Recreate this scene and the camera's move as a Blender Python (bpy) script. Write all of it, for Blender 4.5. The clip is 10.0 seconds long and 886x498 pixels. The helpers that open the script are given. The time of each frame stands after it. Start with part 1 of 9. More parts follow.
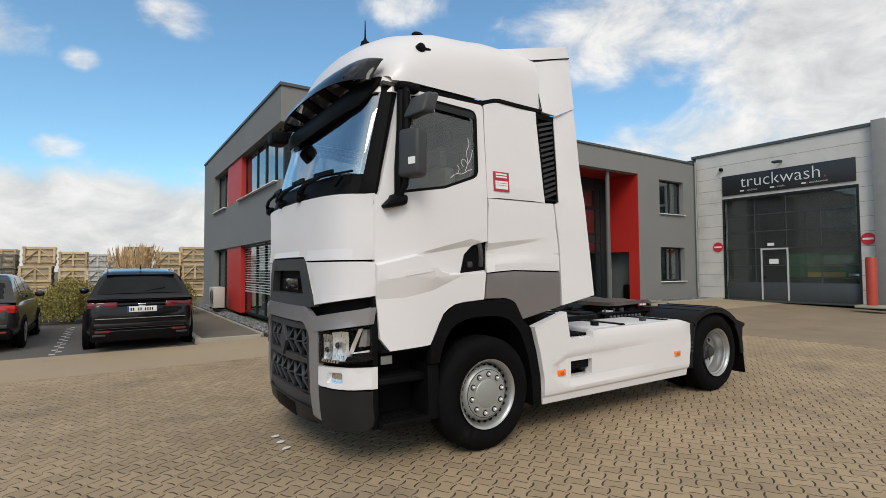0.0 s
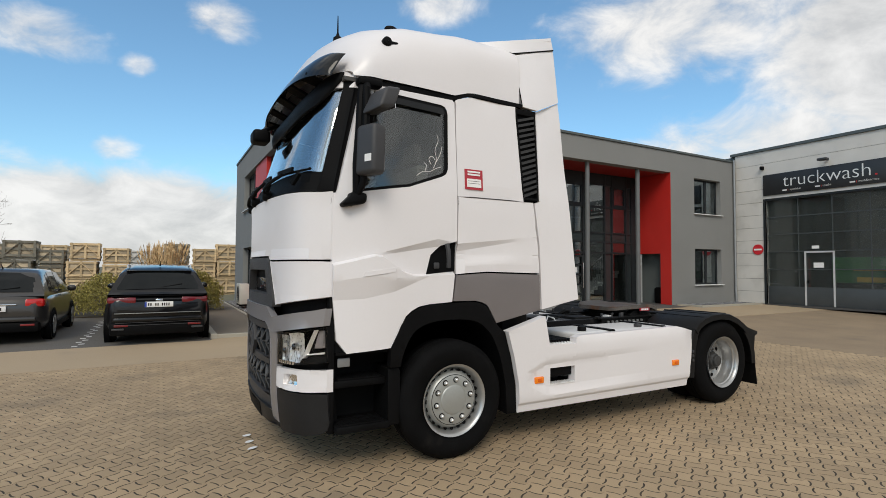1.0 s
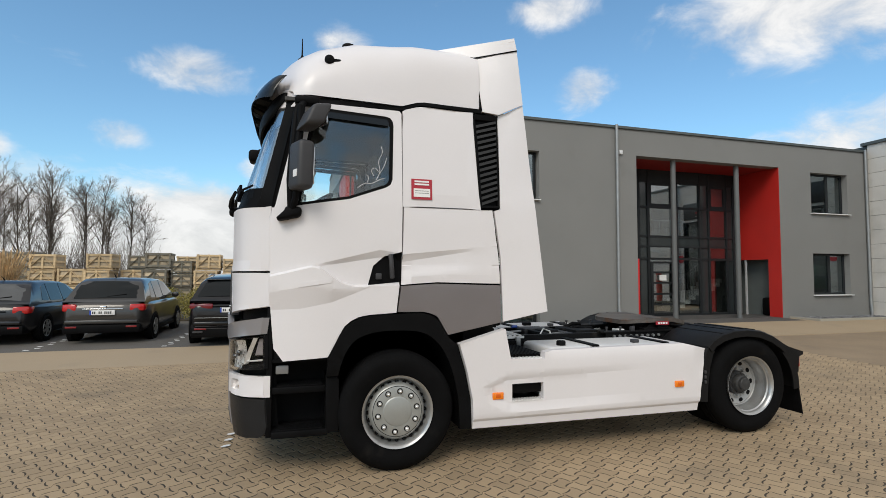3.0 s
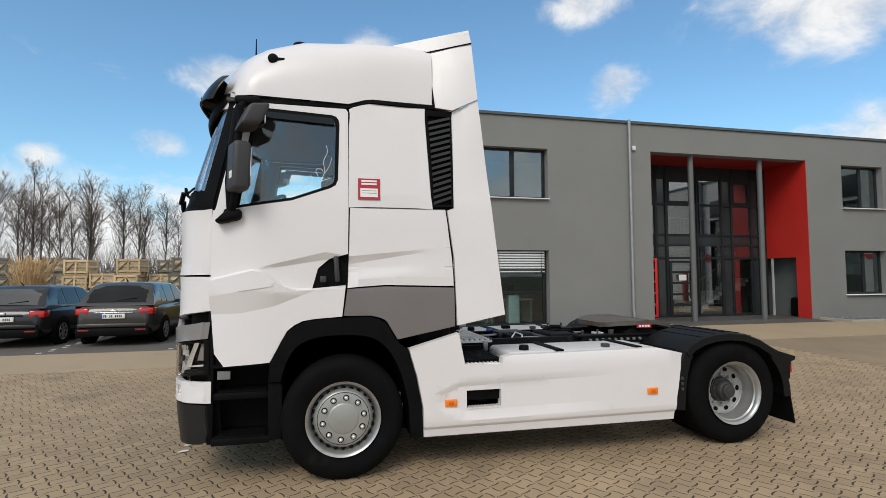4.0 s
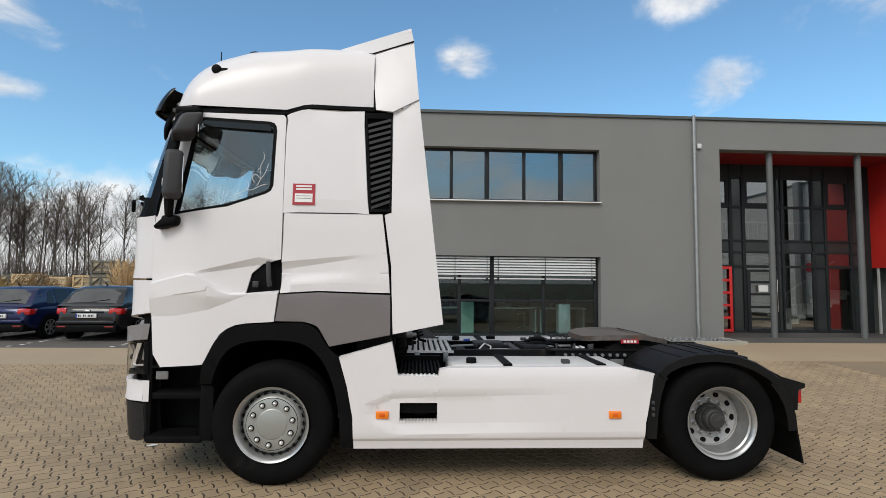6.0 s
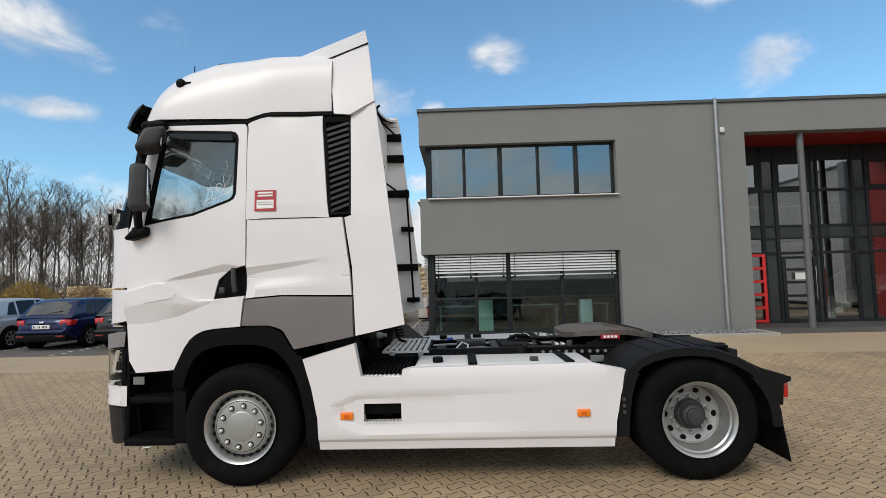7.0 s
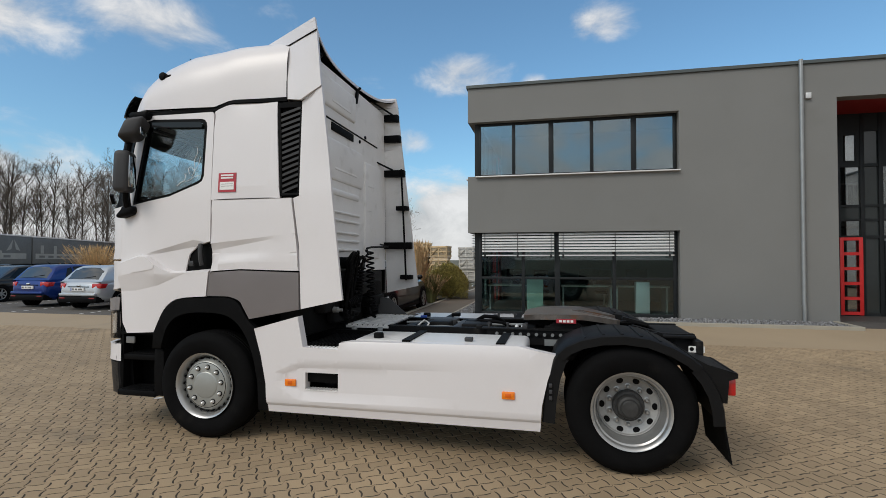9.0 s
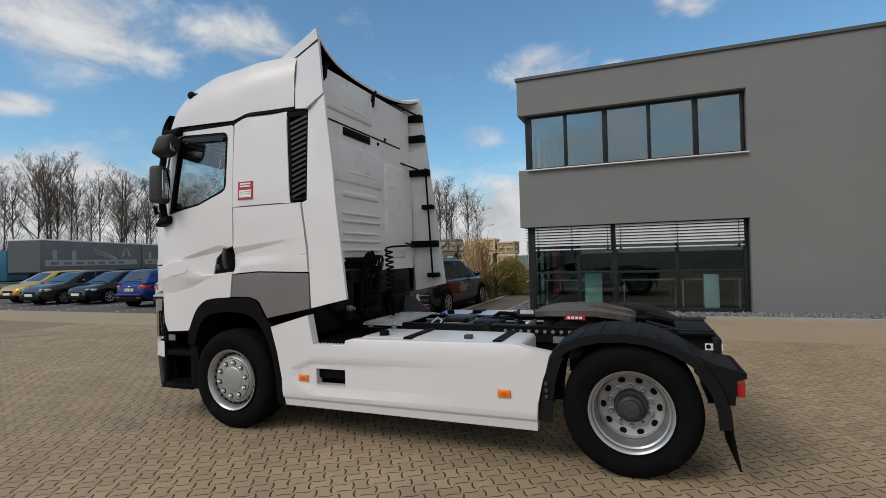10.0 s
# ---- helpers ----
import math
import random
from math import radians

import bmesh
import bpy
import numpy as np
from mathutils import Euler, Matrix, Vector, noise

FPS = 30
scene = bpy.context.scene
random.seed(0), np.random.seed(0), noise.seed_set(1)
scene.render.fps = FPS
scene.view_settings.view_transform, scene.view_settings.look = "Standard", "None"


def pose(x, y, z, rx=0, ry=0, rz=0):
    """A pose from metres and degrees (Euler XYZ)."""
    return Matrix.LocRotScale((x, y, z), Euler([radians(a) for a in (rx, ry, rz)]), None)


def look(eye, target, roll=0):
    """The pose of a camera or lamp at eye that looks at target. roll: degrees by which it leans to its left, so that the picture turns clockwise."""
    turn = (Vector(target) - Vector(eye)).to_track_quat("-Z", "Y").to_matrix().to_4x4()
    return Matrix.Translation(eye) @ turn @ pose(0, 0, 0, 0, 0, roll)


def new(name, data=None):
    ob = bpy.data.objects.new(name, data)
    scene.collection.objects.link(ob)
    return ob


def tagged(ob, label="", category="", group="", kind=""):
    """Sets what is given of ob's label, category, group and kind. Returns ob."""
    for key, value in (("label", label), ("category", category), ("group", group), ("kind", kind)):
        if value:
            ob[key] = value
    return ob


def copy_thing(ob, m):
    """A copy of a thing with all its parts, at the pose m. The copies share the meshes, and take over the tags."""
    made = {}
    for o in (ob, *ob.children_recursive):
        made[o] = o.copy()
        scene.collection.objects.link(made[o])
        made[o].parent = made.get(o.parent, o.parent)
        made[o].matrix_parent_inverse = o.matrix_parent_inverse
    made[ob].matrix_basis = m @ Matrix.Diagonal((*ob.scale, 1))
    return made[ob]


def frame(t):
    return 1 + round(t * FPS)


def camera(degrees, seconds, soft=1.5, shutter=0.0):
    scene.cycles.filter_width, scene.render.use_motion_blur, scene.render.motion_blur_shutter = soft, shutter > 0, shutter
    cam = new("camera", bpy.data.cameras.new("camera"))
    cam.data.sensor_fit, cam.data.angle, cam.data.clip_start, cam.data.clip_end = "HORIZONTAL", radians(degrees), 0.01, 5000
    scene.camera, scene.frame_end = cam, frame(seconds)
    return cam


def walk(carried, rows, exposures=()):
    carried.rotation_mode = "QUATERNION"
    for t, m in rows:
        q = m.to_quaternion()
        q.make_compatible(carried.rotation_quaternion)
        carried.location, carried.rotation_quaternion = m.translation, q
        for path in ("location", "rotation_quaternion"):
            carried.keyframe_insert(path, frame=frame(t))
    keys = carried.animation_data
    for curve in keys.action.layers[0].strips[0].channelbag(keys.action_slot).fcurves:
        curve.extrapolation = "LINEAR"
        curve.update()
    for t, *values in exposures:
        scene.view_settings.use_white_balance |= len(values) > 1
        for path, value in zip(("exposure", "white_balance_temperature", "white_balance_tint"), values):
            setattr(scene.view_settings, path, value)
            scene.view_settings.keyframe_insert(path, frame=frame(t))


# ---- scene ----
cam = camera(82.5, 10.0, soft=0.6)
PATH = [
    (0, (0.051, 0.173, 1.64), (1.158, 1.837, 1.718), -0.4),
    (0.5, (0.364, 0.052, 1.631), (1.367, 1.781, 1.707), -0.2),
    (1, (0.657, -0.022, 1.653), (1.633, 1.722, 1.729), 0.3),
    (1.5, (0.955, -0.24, 1.672), (1.829, 1.557, 1.748), -0.1),
    (2, (1.281, -0.325, 1.664), (2.084, 1.505, 1.738), 0.3),
    (2.2, (1.443, -0.375, 1.66), (2.208, 1.472, 1.738), 0.7),
    (3.3, (2.204, -0.556, 1.691), (2.727, 1.371, 1.801), -0.3),
    (3.5, (2.362, -0.555, 1.666), (2.874, 1.375, 1.779), -0.5),
    (4, (2.704, -0.558, 1.69), (3.156, 1.387, 1.8), -0.3),
    (4.5, (3.062, -0.622, 1.702), (3.322, 1.358, 1.812), 0.4),
    (5, (3.376, -0.567, 1.69), (3.542, 1.423, 1.803), 0.2),
    (5.5, (3.675, -0.569, 1.696), (3.824, 1.421, 1.829), -0.1),
    (6.8, (4.563, -0.528, 1.709), (4.53, 1.467, 1.839), -0.0),
    (7, (4.688, -0.539, 1.701), (4.634, 1.456, 1.831), -1.4),
    (7.5, (5.056, -0.573, 1.72), (4.909, 1.418, 1.84), -0.9),
    (8, (5.342, -0.481, 1.698), (5.09, 1.5, 1.808), -0.3),
    (8.5, (5.683, -0.48, 1.7), (5.36, 1.491, 1.809), -0.6),
    (9, (6.056, -0.447, 1.71), (5.621, 1.505, 1.753), 0.0),
    (9.5, (6.358, -0.334, 1.706), (5.796, 1.585, 1.732), -0.7),
    (10, (6.726, -0.268, 1.716), (5.997, 1.594, 1.748), -1.5),
]
EXPOSURES = [(0, 0.05, 6900, 10), (2.5, 0.07, 6850, 10), (5.5, 0.11, 6750, 10), (7.5, 0.1, 6750, 10), (8.5, -0.04, 6750, 10), (10, -0.28, 6650, 10)]
walk(cam, [(t, look(eye, target, roll)) for t, eye, target, roll in PATH], EXPOSURES)

# ---- world, sun, exposure ----
SUN_EL, SUN_AZ = 42.0, 214.0
world = bpy.data.worlds.new("sky")
scene.world = world
world.use_nodes = True
wn, wl = world.node_tree.nodes, world.node_tree.links
wn.clear()


def wnode(kind, **values):
    n = wn.new(kind)
    for k, v in values.items():
        n.inputs[k].default_value = v
    return n


sky = wnode("ShaderNodeTexSky")
sky.sky_type, sky.sun_disc = "NISHITA", False
sky.sun_elevation, sky.sun_rotation = radians(SUN_EL), radians(SUN_AZ)
sky.altitude, sky.air_density, sky.dust_density, sky.ozone_density = 100, 1.0, 1.3, 2.0
coord = wnode("ShaderNodeTexCoord")
split = wnode("ShaderNodeSeparateXYZ")
wl.new(coord.outputs["Generated"], split.inputs[0])
lift = wnode("ShaderNodeMath")
lift.operation = "MAXIMUM"
lift.inputs[1].default_value = 0.0
wl.new(split.outputs["Z"], lift.inputs[0])
deep = wnode("ShaderNodeMath")
deep.operation = "ADD"
deep.inputs[1].default_value = 0.3
wl.new(lift.outputs[0], deep.inputs[0])
flat = []
for axis in ("X", "Y"):
    d = wnode("ShaderNodeMath")
    d.operation = "DIVIDE"
    wl.new(split.outputs[axis], d.inputs[0])
    wl.new(deep.outputs[0], d.inputs[1])
    flat.append(d)
plane = wnode("ShaderNodeCombineXYZ")
wl.new(flat[0].outputs[0], plane.inputs[0])
wl.new(flat[1].outputs[0], plane.inputs[1])
plane.inputs[2].default_value = 3.1
cloud = wnode("ShaderNodeTexNoise", Scale=1.5, Detail=7.0, Roughness=0.5, Distortion=0.1)
wl.new(plane.outputs[0], cloud.inputs["Vector"])
squash = wnode("ShaderNodeMapping")
squash.inputs["Scale"].default_value = (1.0, 1.0, 1.7)
wl.new(coord.outputs["Generated"], squash.inputs["Vector"])
puff = wnode("ShaderNodeTexNoise", Scale=8.0, Detail=9.0, Roughness=0.6, Distortion=0.35)
wl.new(squash.outputs[0], puff.inputs["Vector"])
low = wnode("ShaderNodeMapRange")
low.inputs["From Min"].default_value, low.inputs["From Max"].default_value = 0.0, 0.2
low.inputs["To Min"].default_value, low.inputs["To Max"].default_value = 0.56, 0.0
wl.new(split.outputs["Z"], low.inputs["Value"])


def math_of(kind, a, b, c=None):
    n = wnode("ShaderNodeMath")
    n.operation = kind
    for socket, v in zip(n.inputs, (a, b, c)):
        if isinstance(v, (int, float)):
            socket.default_value = v
        elif v is not None:
            wl.new(v.outputs[0], socket)
    return n


total = math_of("ADD", math_of("MULTIPLY_ADD", puff, 0.8, math_of("MULTIPLY", cloud, 0.2)), low)


def lean(x, y, z, lo, hi, amount):
    """More cloud towards the direction (x, y, z)."""
    dot = wnode("ShaderNodeVectorMath")
    dot.operation = "DOT_PRODUCT"
    dot.inputs[1].default_value = (x, y, z)
    wl.new(coord.outputs["Generated"], dot.inputs[0])
    r = wnode("ShaderNodeMapRange")
    r.interpolation_type = "SMOOTHSTEP"
    r.inputs["From Min"].default_value, r.inputs["From Max"].default_value = lo, hi
    r.inputs["To Max"].default_value = amount
    wl.new(dot.outputs["Value"], r.inputs["Value"])
    return math_of("ADD", total, r)


# cloud added out of view, behind, overhead and east, for its light and reflections
total = lean(0.0, -1.0, 0.15, -0.1, 0.6, 0.3)
total = lean(0.0, 0.0, 1.0, 0.5, 0.85, 0.36)
total = lean(0.9, -0.36, 0.25, 0.58, 0.92, 0.36)
# single fair-weather clouds: azimuth from +y towards +x, elevation, half width, half height (degrees), density
CLOUDS = [(-10, 20.0, 6.5, 3.2, 0.34), (4.8, 24.2, 4.6, 3.0, 0.33), (-2.2, 19.0, 2.2, 1.5, 0.3), (-4.3, 11.2, 3.0, 1.9, 0.28), (28.7, 27.9, 5.5, 2.6, 0.32), (32.3, 19.8, 4.0, 3.2, 0.34),
          (54, 24.0, 15.0, 8.0, 0.38), (72, 20.0, 15.0, 12.0, 0.42), (60, 12.0, 18.0, 5.5, 0.36), (-16.5, 13.3, 3.6, 2.2, 0.32), (-26, 11.0, 2.2, 1.7, 0.3), (-43, 22.5, 9.0, 4.0, 0.34),
          (-58, 21.5, 12.0, 6.0, 0.4), (-40, 16.2, 5.0, 1.6, 0.33), (-62, 14.0, 4.2, 1.5, 0.32), (-2, 5.5, 20.0, 6.0, 0.34), (-30, 4.0, 14.0, 7.0, 0.34), (-58, 5.0, 13.0, 8.5, 0.38)]
heap = None
for az, el, w, h, dense in CLOUDS:
    az, el = radians(az), radians(el)
    at_cloud = wnode("ShaderNodeMapping")
    at_cloud.vector_type = "TEXTURE"
    at_cloud.inputs["Location"].default_value = (math.sin(az) * math.cos(el), math.cos(az) * math.cos(el), math.sin(el))
    at_cloud.inputs["Rotation"].default_value = (el, 0, -az)
    at_cloud.inputs["Scale"].default_value = (radians(w), 0.6, radians(h))
    wl.new(coord.outputs["Generated"], at_cloud.inputs["Vector"])
    far_off = wnode("ShaderNodeVectorMath")
    far_off.operation = "LENGTH"
    wl.new(at_cloud.outputs[0], far_off.inputs[0])
    r = wnode("ShaderNodeMapRange")
    r.interpolation_type = "SMOOTHSTEP"
    r.inputs["From Min"].default_value, r.inputs["From Max"].default_value = 0.15, 1.2
    r.inputs["To Min"].default_value, r.inputs["To Max"].default_value = dense, 0.0
    wl.new(far_off.outputs["Value"], r.inputs["Value"])
    heap = r if heap is None else math_of("MAXIMUM", heap, r)
total = math_of("ADD", total, heap)
cover = wnode("ShaderNodeMapRange")
cover.interpolation_type = "SMOOTHSTEP"
cover.inputs["To Max"].default_value = 0.96
cover.inputs["From Min"].default_value, cover.inputs["From Max"].default_value = 0.6, 0.96
wl.new(total.outputs[0], cover.inputs["Value"])
tone = wnode("ShaderNodeValToRGB")
tone.color_ramp.elements[0].position, tone.color_ramp.elements[0].color = 0.35, (5.8, 6.05, 6.4, 1)
tone.color_ramp.elements[1].position, tone.color_ramp.elements[1].color = 0.65, (8.8, 9.0, 9.3, 1)
wl.new(puff.outputs["Fac"], tone.inputs[0])
tint = wnode("ShaderNodeMixRGB")
tint.blend_type = "MULTIPLY"
tint.inputs["Fac"].default_value = 1.0
tint.inputs["Color2"].default_value = (1.26, 1.74, 1.84, 1)
wl.new(sky.outputs[0], tint.inputs["Color1"])
blend = wnode("ShaderNodeMixRGB")
wl.new(cover.outputs[0], blend.inputs["Fac"])
wl.new(tint.outputs[0], blend.inputs["Color1"])
wl.new(tone.outputs[0], blend.inputs["Color2"])
back = wnode("ShaderNodeBackground", Strength=0.1)
wl.new(blend.outputs[0], back.inputs["Color"])
wout = wnode("ShaderNodeOutputWorld")
wl.new(back.outputs[0], wout.inputs["Surface"])

sun_data = bpy.data.lights.new("sun", "SUN")
sun_data.energy, sun_data.angle, sun_data.color = 1.5, radians(25), (1.0, 0.95, 0.88)
sun = new("sun", sun_data)
a = radians(SUN_AZ)
sun.matrix_world = look((0, 0, 0), (-math.sin(a), -math.cos(a), -math.tan(radians(SUN_EL))))
# the sun stands at that azimuth, measured from +y towards +x


# ---- materials ----
def mat(name, col, rough=0.5, metal=0.0, var=0.1, scale=3.0, bump=0.0, bscale=60.0, spec=0.5, coat=0.0, glass=0.0, rvar=0.1,
        emit=0.0, rand=0.0, dirt=None, stretch=None, world_space=False, ior=1.5, coat_rough=0.05):
    m = bpy.data.materials.new(name)
    m.use_nodes = True
    n, l = m.node_tree.nodes, m.node_tree.links
    p = n["Principled BSDF"]
    p.inputs["Metallic"].default_value = metal
    p.inputs["Specular IOR Level"].default_value = spec
    p.inputs["IOR"].default_value = ior
    p.inputs["Coat Weight"].default_value = coat
    p.inputs["Coat Roughness"].default_value = coat_rough
    p.inputs["Transmission Weight"].default_value = glass
    tc = n.new("ShaderNodeTexCoord")
    src = tc.outputs["Object"]
    if world_space:
        src = n.new("ShaderNodeNewGeometry").outputs["Position"]
    if stretch:
        mp = n.new("ShaderNodeMapping")
        mp.inputs["Scale"].default_value = stretch
        l.new(src, mp.inputs["Vector"])
        src = mp.outputs[0]
    big = n.new("ShaderNodeTexNoise")
    big.inputs["Scale"].default_value, big.inputs["Detail"].default_value = scale, 5
    fine = n.new("ShaderNodeTexNoise")
    fine.inputs["Scale"].default_value, fine.inputs["Detail"].default_value = bscale, 4
    l.new(src, big.inputs["Vector"])
    l.new(src, fine.inputs["Vector"])
    add = n.new("ShaderNodeMath")
    add.operation = "MULTIPLY_ADD"
    add.inputs[1].default_value = 0.5
    l.new(fine.outputs["Fac"], add.inputs[0])
    l.new(big.outputs["Fac"], add.inputs[2])
    fac = n.new("ShaderNodeMapRange")
    fac.inputs["From Min"].default_value, fac.inputs["From Max"].default_value = 0.45, 1.05
    fac.inputs["To Min"].default_value, fac.inputs["To Max"].default_value = 1 - var, 1 + var
    l.new(add.outputs[0], fac.inputs["Value"])
    shade = fac.outputs[0]
    if rand:
        info = n.new("ShaderNodeObjectInfo")
        geo = n.new("ShaderNodeNewGeometry")
        both = n.new("ShaderNodeMath")
        both.operation = "ADD"
        l.new(info.outputs["Random"], both.inputs[0])
        l.new(geo.outputs["Random Per Island"], both.inputs[1])
        one = n.new("ShaderNodeMath")
        one.operation = "FRACT"
        l.new(both.outputs[0], one.inputs[0])
        rr = n.new("ShaderNodeMapRange")
        rr.inputs["To Min"].default_value, rr.inputs["To Max"].default_value = 1 - rand, 1 + rand
        l.new(one.outputs[0], rr.inputs["Value"])
        mul = n.new("ShaderNodeMath")
        mul.operation = "MULTIPLY"
        l.new(shade, mul.inputs[0])
        l.new(rr.outputs[0], mul.inputs[1])
        shade = mul.outputs[0]
    c = n.new("ShaderNodeMixRGB")
    c.blend_type = "MULTIPLY"
    c.inputs["Fac"].default_value = 1.0
    c.inputs["Color1"].default_value = (*col, 1)
    l.new(shade, c.inputs["Color2"])
    out = c.outputs[0]
    if dirt:
        spot = n.new("ShaderNodeTexNoise")
        spot.inputs["Scale"].default_value, spot.inputs["Detail"].default_value = dirt[0], 6
        l.new(src, spot.inputs["Vector"])
        ramp = n.new("ShaderNodeMapRange")
        ramp.inputs["From Min"].default_value, ramp.inputs["From Max"].default_value = dirt[1], dirt[1] + 0.15
        ramp.inputs["To Max"].default_value = dirt[2]
        l.new(spot.outputs["Fac"], ramp.inputs["Value"])
        dm = n.new("ShaderNodeMixRGB")
        l.new(ramp.outputs[0], dm.inputs["Fac"])
        l.new(out, dm.inputs["Color1"])
        dm.inputs["Color2"].default_value = (*dirt[3], 1)
        out = dm.outputs[0]
    l.new(out, p.inputs["Base Color"])
    rg = n.new("ShaderNodeMapRange")
    rg.inputs["To Min"].default_value, rg.inputs["To Max"].default_value = max(0, rough - rvar * rough), min(1, rough + rvar * rough)
    l.new(big.outputs["Fac"], rg.inputs["Value"])
    l.new(rg.outputs[0], p.inputs["Roughness"])
    if bump:
        b = n.new("ShaderNodeBump")
        b.inputs["Strength"].default_value, b.inputs["Distance"].default_value = bump, 0.01
        l.new(fine.outputs["Fac"], b.inputs["Height"])
        l.new(b.outputs[0], p.inputs["Normal"])
    if emit:
        p.inputs["Emission Color"].default_value = (*col, 1)
        p.inputs["Emission Strength"].default_value = emit
    return m


WHITE = mat("white_paint", (0.75, 0.72, 0.725), 0.36, var=0.02, scale=1.5, coat=0.2, coat_rough=0.25, dirt=(2.2, 0.62, 0.12, (0.55, 0.52, 0.47)))
WHITE_IN = mat("white_primer_panel", (0.8, 0.79, 0.78), 0.5, var=0.05, scale=3, dirt=(5, 0.58, 0.3, (0.4, 0.38, 0.34)))
GREY_PAINT = mat("grey_metallic_paint", (0.205, 0.185, 0.185), 0.38, 0.35, var=0.05, bscale=300, coat=0.4)
SILVER_GREY = mat("silver_grey_paint", (0.3, 0.29, 0.3), 0.35, 0.45, var=0.05, bscale=300, coat=0.4)
PLASTIC = mat("black_plastic", (0.005, 0.005, 0.0054), 0.55, var=0.25, scale=4, bump=0.15, bscale=350, spec=0.07)
PLASTIC_GREY = mat("dark_grey_plastic", (0.045, 0.045, 0.048), 0.5, var=0.15, scale=4, bump=0.15, bscale=300, spec=0.35)
GLOSS_BLACK = mat("gloss_black", (0.008, 0.008, 0.01), 0.12, var=0.2, coat=0.7)
VISOR_DARK = mat("smoky_visor", (0.012, 0.013, 0.014), 0.1, var=0.2, spec=0.25)
GRILLE_BLUE = mat("grille_gloss_grey", (0.04, 0.045, 0.052), 0.28, var=0.15, coat=0.3)
LAMP_SILVER = mat("lamp_silver", (0.9, 0.9, 0.9), 0.3, 0.85, var=0.05)
BUMPER = mat("charcoal_bumper_plastic", (0.014, 0.014, 0.015), 0.45, var=0.2, scale=5, bump=0.15, bscale=300, spec=0.3)
GUARD = mat("satin_black_plastic", (0.0085, 0.0085, 0.009), 0.5, var=0.2, scale=5, bump=0.1, bscale=250, spec=0.14)
RUBBER = mat("tyre_rubber", (0.0055, 0.0055, 0.0058), 0.75, var=0.3, scale=6, bump=0.2, bscale=140, dirt=(7, 0.62, 0.25, (0.03, 0.027, 0.023)), spec=0.06)
FRAME_BLACK = mat("chassis_black_paint", (0.009, 0.009, 0.0095), 0.5, var=0.3, scale=5, bump=0.1, bscale=90, dirt=(6, 0.6, 0.4, (0.07, 0.062, 0.052)), spec=0.12)
# shade of the deep dish put into the disc's colour, plus dirt spots
RIM_DISC_SHADED = mat("rim_disc_silver_shaded", (0.36, 0.36, 0.355), 0.5, 0.4, var=0.12, scale=8, dirt=(9, 0.58, 0.5, (0.16, 0.14, 0.12)))
HUB_GREY = mat("dusty_hub_steel", (0.04, 0.04, 0.04), 0.6, 0.2, var=0.35, scale=20, dirt=(14, 0.6, 0.4, (0.09, 0.085, 0.075)))
RIM = mat("rim_silver", (0.43, 0.43, 0.425), 0.36, 0.75, var=0.1, scale=8, bscale=120, dirt=(9, 0.62, 0.5, (0.2, 0.17, 0.14)))
RIM_CAP = mat("hub_cap_silver", (0.36, 0.37, 0.355), 0.42, 0.45, var=0.06, scale=8)
CHROME = mat("chrome", (0.85, 0.85, 0.85), 0.08, 1.0, var=0.05)
ALU = mat("aluminium_plate", (0.78, 0.78, 0.77), 0.4, 0.35, var=0.12, scale=7, bump=0.2, bscale=80, dirt=(6, 0.6, 0.4, (0.3, 0.28, 0.24)))
TANK = mat("tank_white_paint", (0.7, 0.69, 0.68), 0.35, 0.1, var=0.05, scale=3, dirt=(4, 0.6, 0.25, (0.45, 0.43, 0.4)))
ORANGE = mat("orange_lens", (0.9, 0.22, 0.01), 0.2, var=0.15, scale=40, bscale=160, coat=0.5)
RED_DARK = mat("dark_red_lens", (0.16, 0.008, 0.014), 0.15, var=0.3, scale=20, coat=0.5)
RED_LENS = mat("red_lens", (0.5, 0.012, 0.012), 0.15, var=0.15, scale=40, bscale=200, coat=0.6)
CLEAR = mat("clear_lens", (0.97, 0.98, 0.99), 0.0, glass=1.0, var=0.01, rvar=0.0, ior=1.15)
DARK_GLASS = mat("teal_window_glass", (0.5, 0.72, 0.72), 0.015, glass=1.0, var=0.02, ior=1.6)
HALL_GLASS = mat("coated_hall_glass", (0.5, 0.58, 0.58), 0.012, glass=1.0, var=0.02, ior=2.7)
GATE_PANE = mat("hazy_gate_pane", (0.62, 0.68, 0.66), 0.03, glass=0.97, var=0.05, scale=1.0, ior=1.6)
GLASS = mat("window_glass", (0.42, 0.5, 0.5), 0.015, glass=1.0, var=0.02, ior=2.5)
CAB_GLASS = mat("tinted_cab_glass", (0.9, 0.96, 0.99), 0.012, glass=1.0, var=0.02, ior=3.2)
SIDE_GLASS = mat("side_window_glass", (0.9, 0.97, 0.95), 0.012, glass=1.0, var=0.02, ior=1.6)
SLAT_BLACK = mat("black_slat_plastic", (0.028, 0.028, 0.029), 0.5, var=0.15, scale=8, spec=0.4)
SCREEN_GLASS = mat("bright_car_screen", (0.012, 0.015, 0.016), 0.02, var=0.2, spec=0.5, ior=2.1)
CAR_GLASS = mat("dark_car_glass", (0.006, 0.008, 0.009), 0.03, var=0.2, spec=0.3, ior=1.5)
GLASS.node_tree.nodes["Principled BSDF"].inputs["Specular Tint"].default_value = (0.84, 0.95, 1.0, 1)
INTERIOR = mat("cab_lining", (0.07, 0.068, 0.065), 0.85, var=0.15, scale=6, bump=0.2, bscale=200)
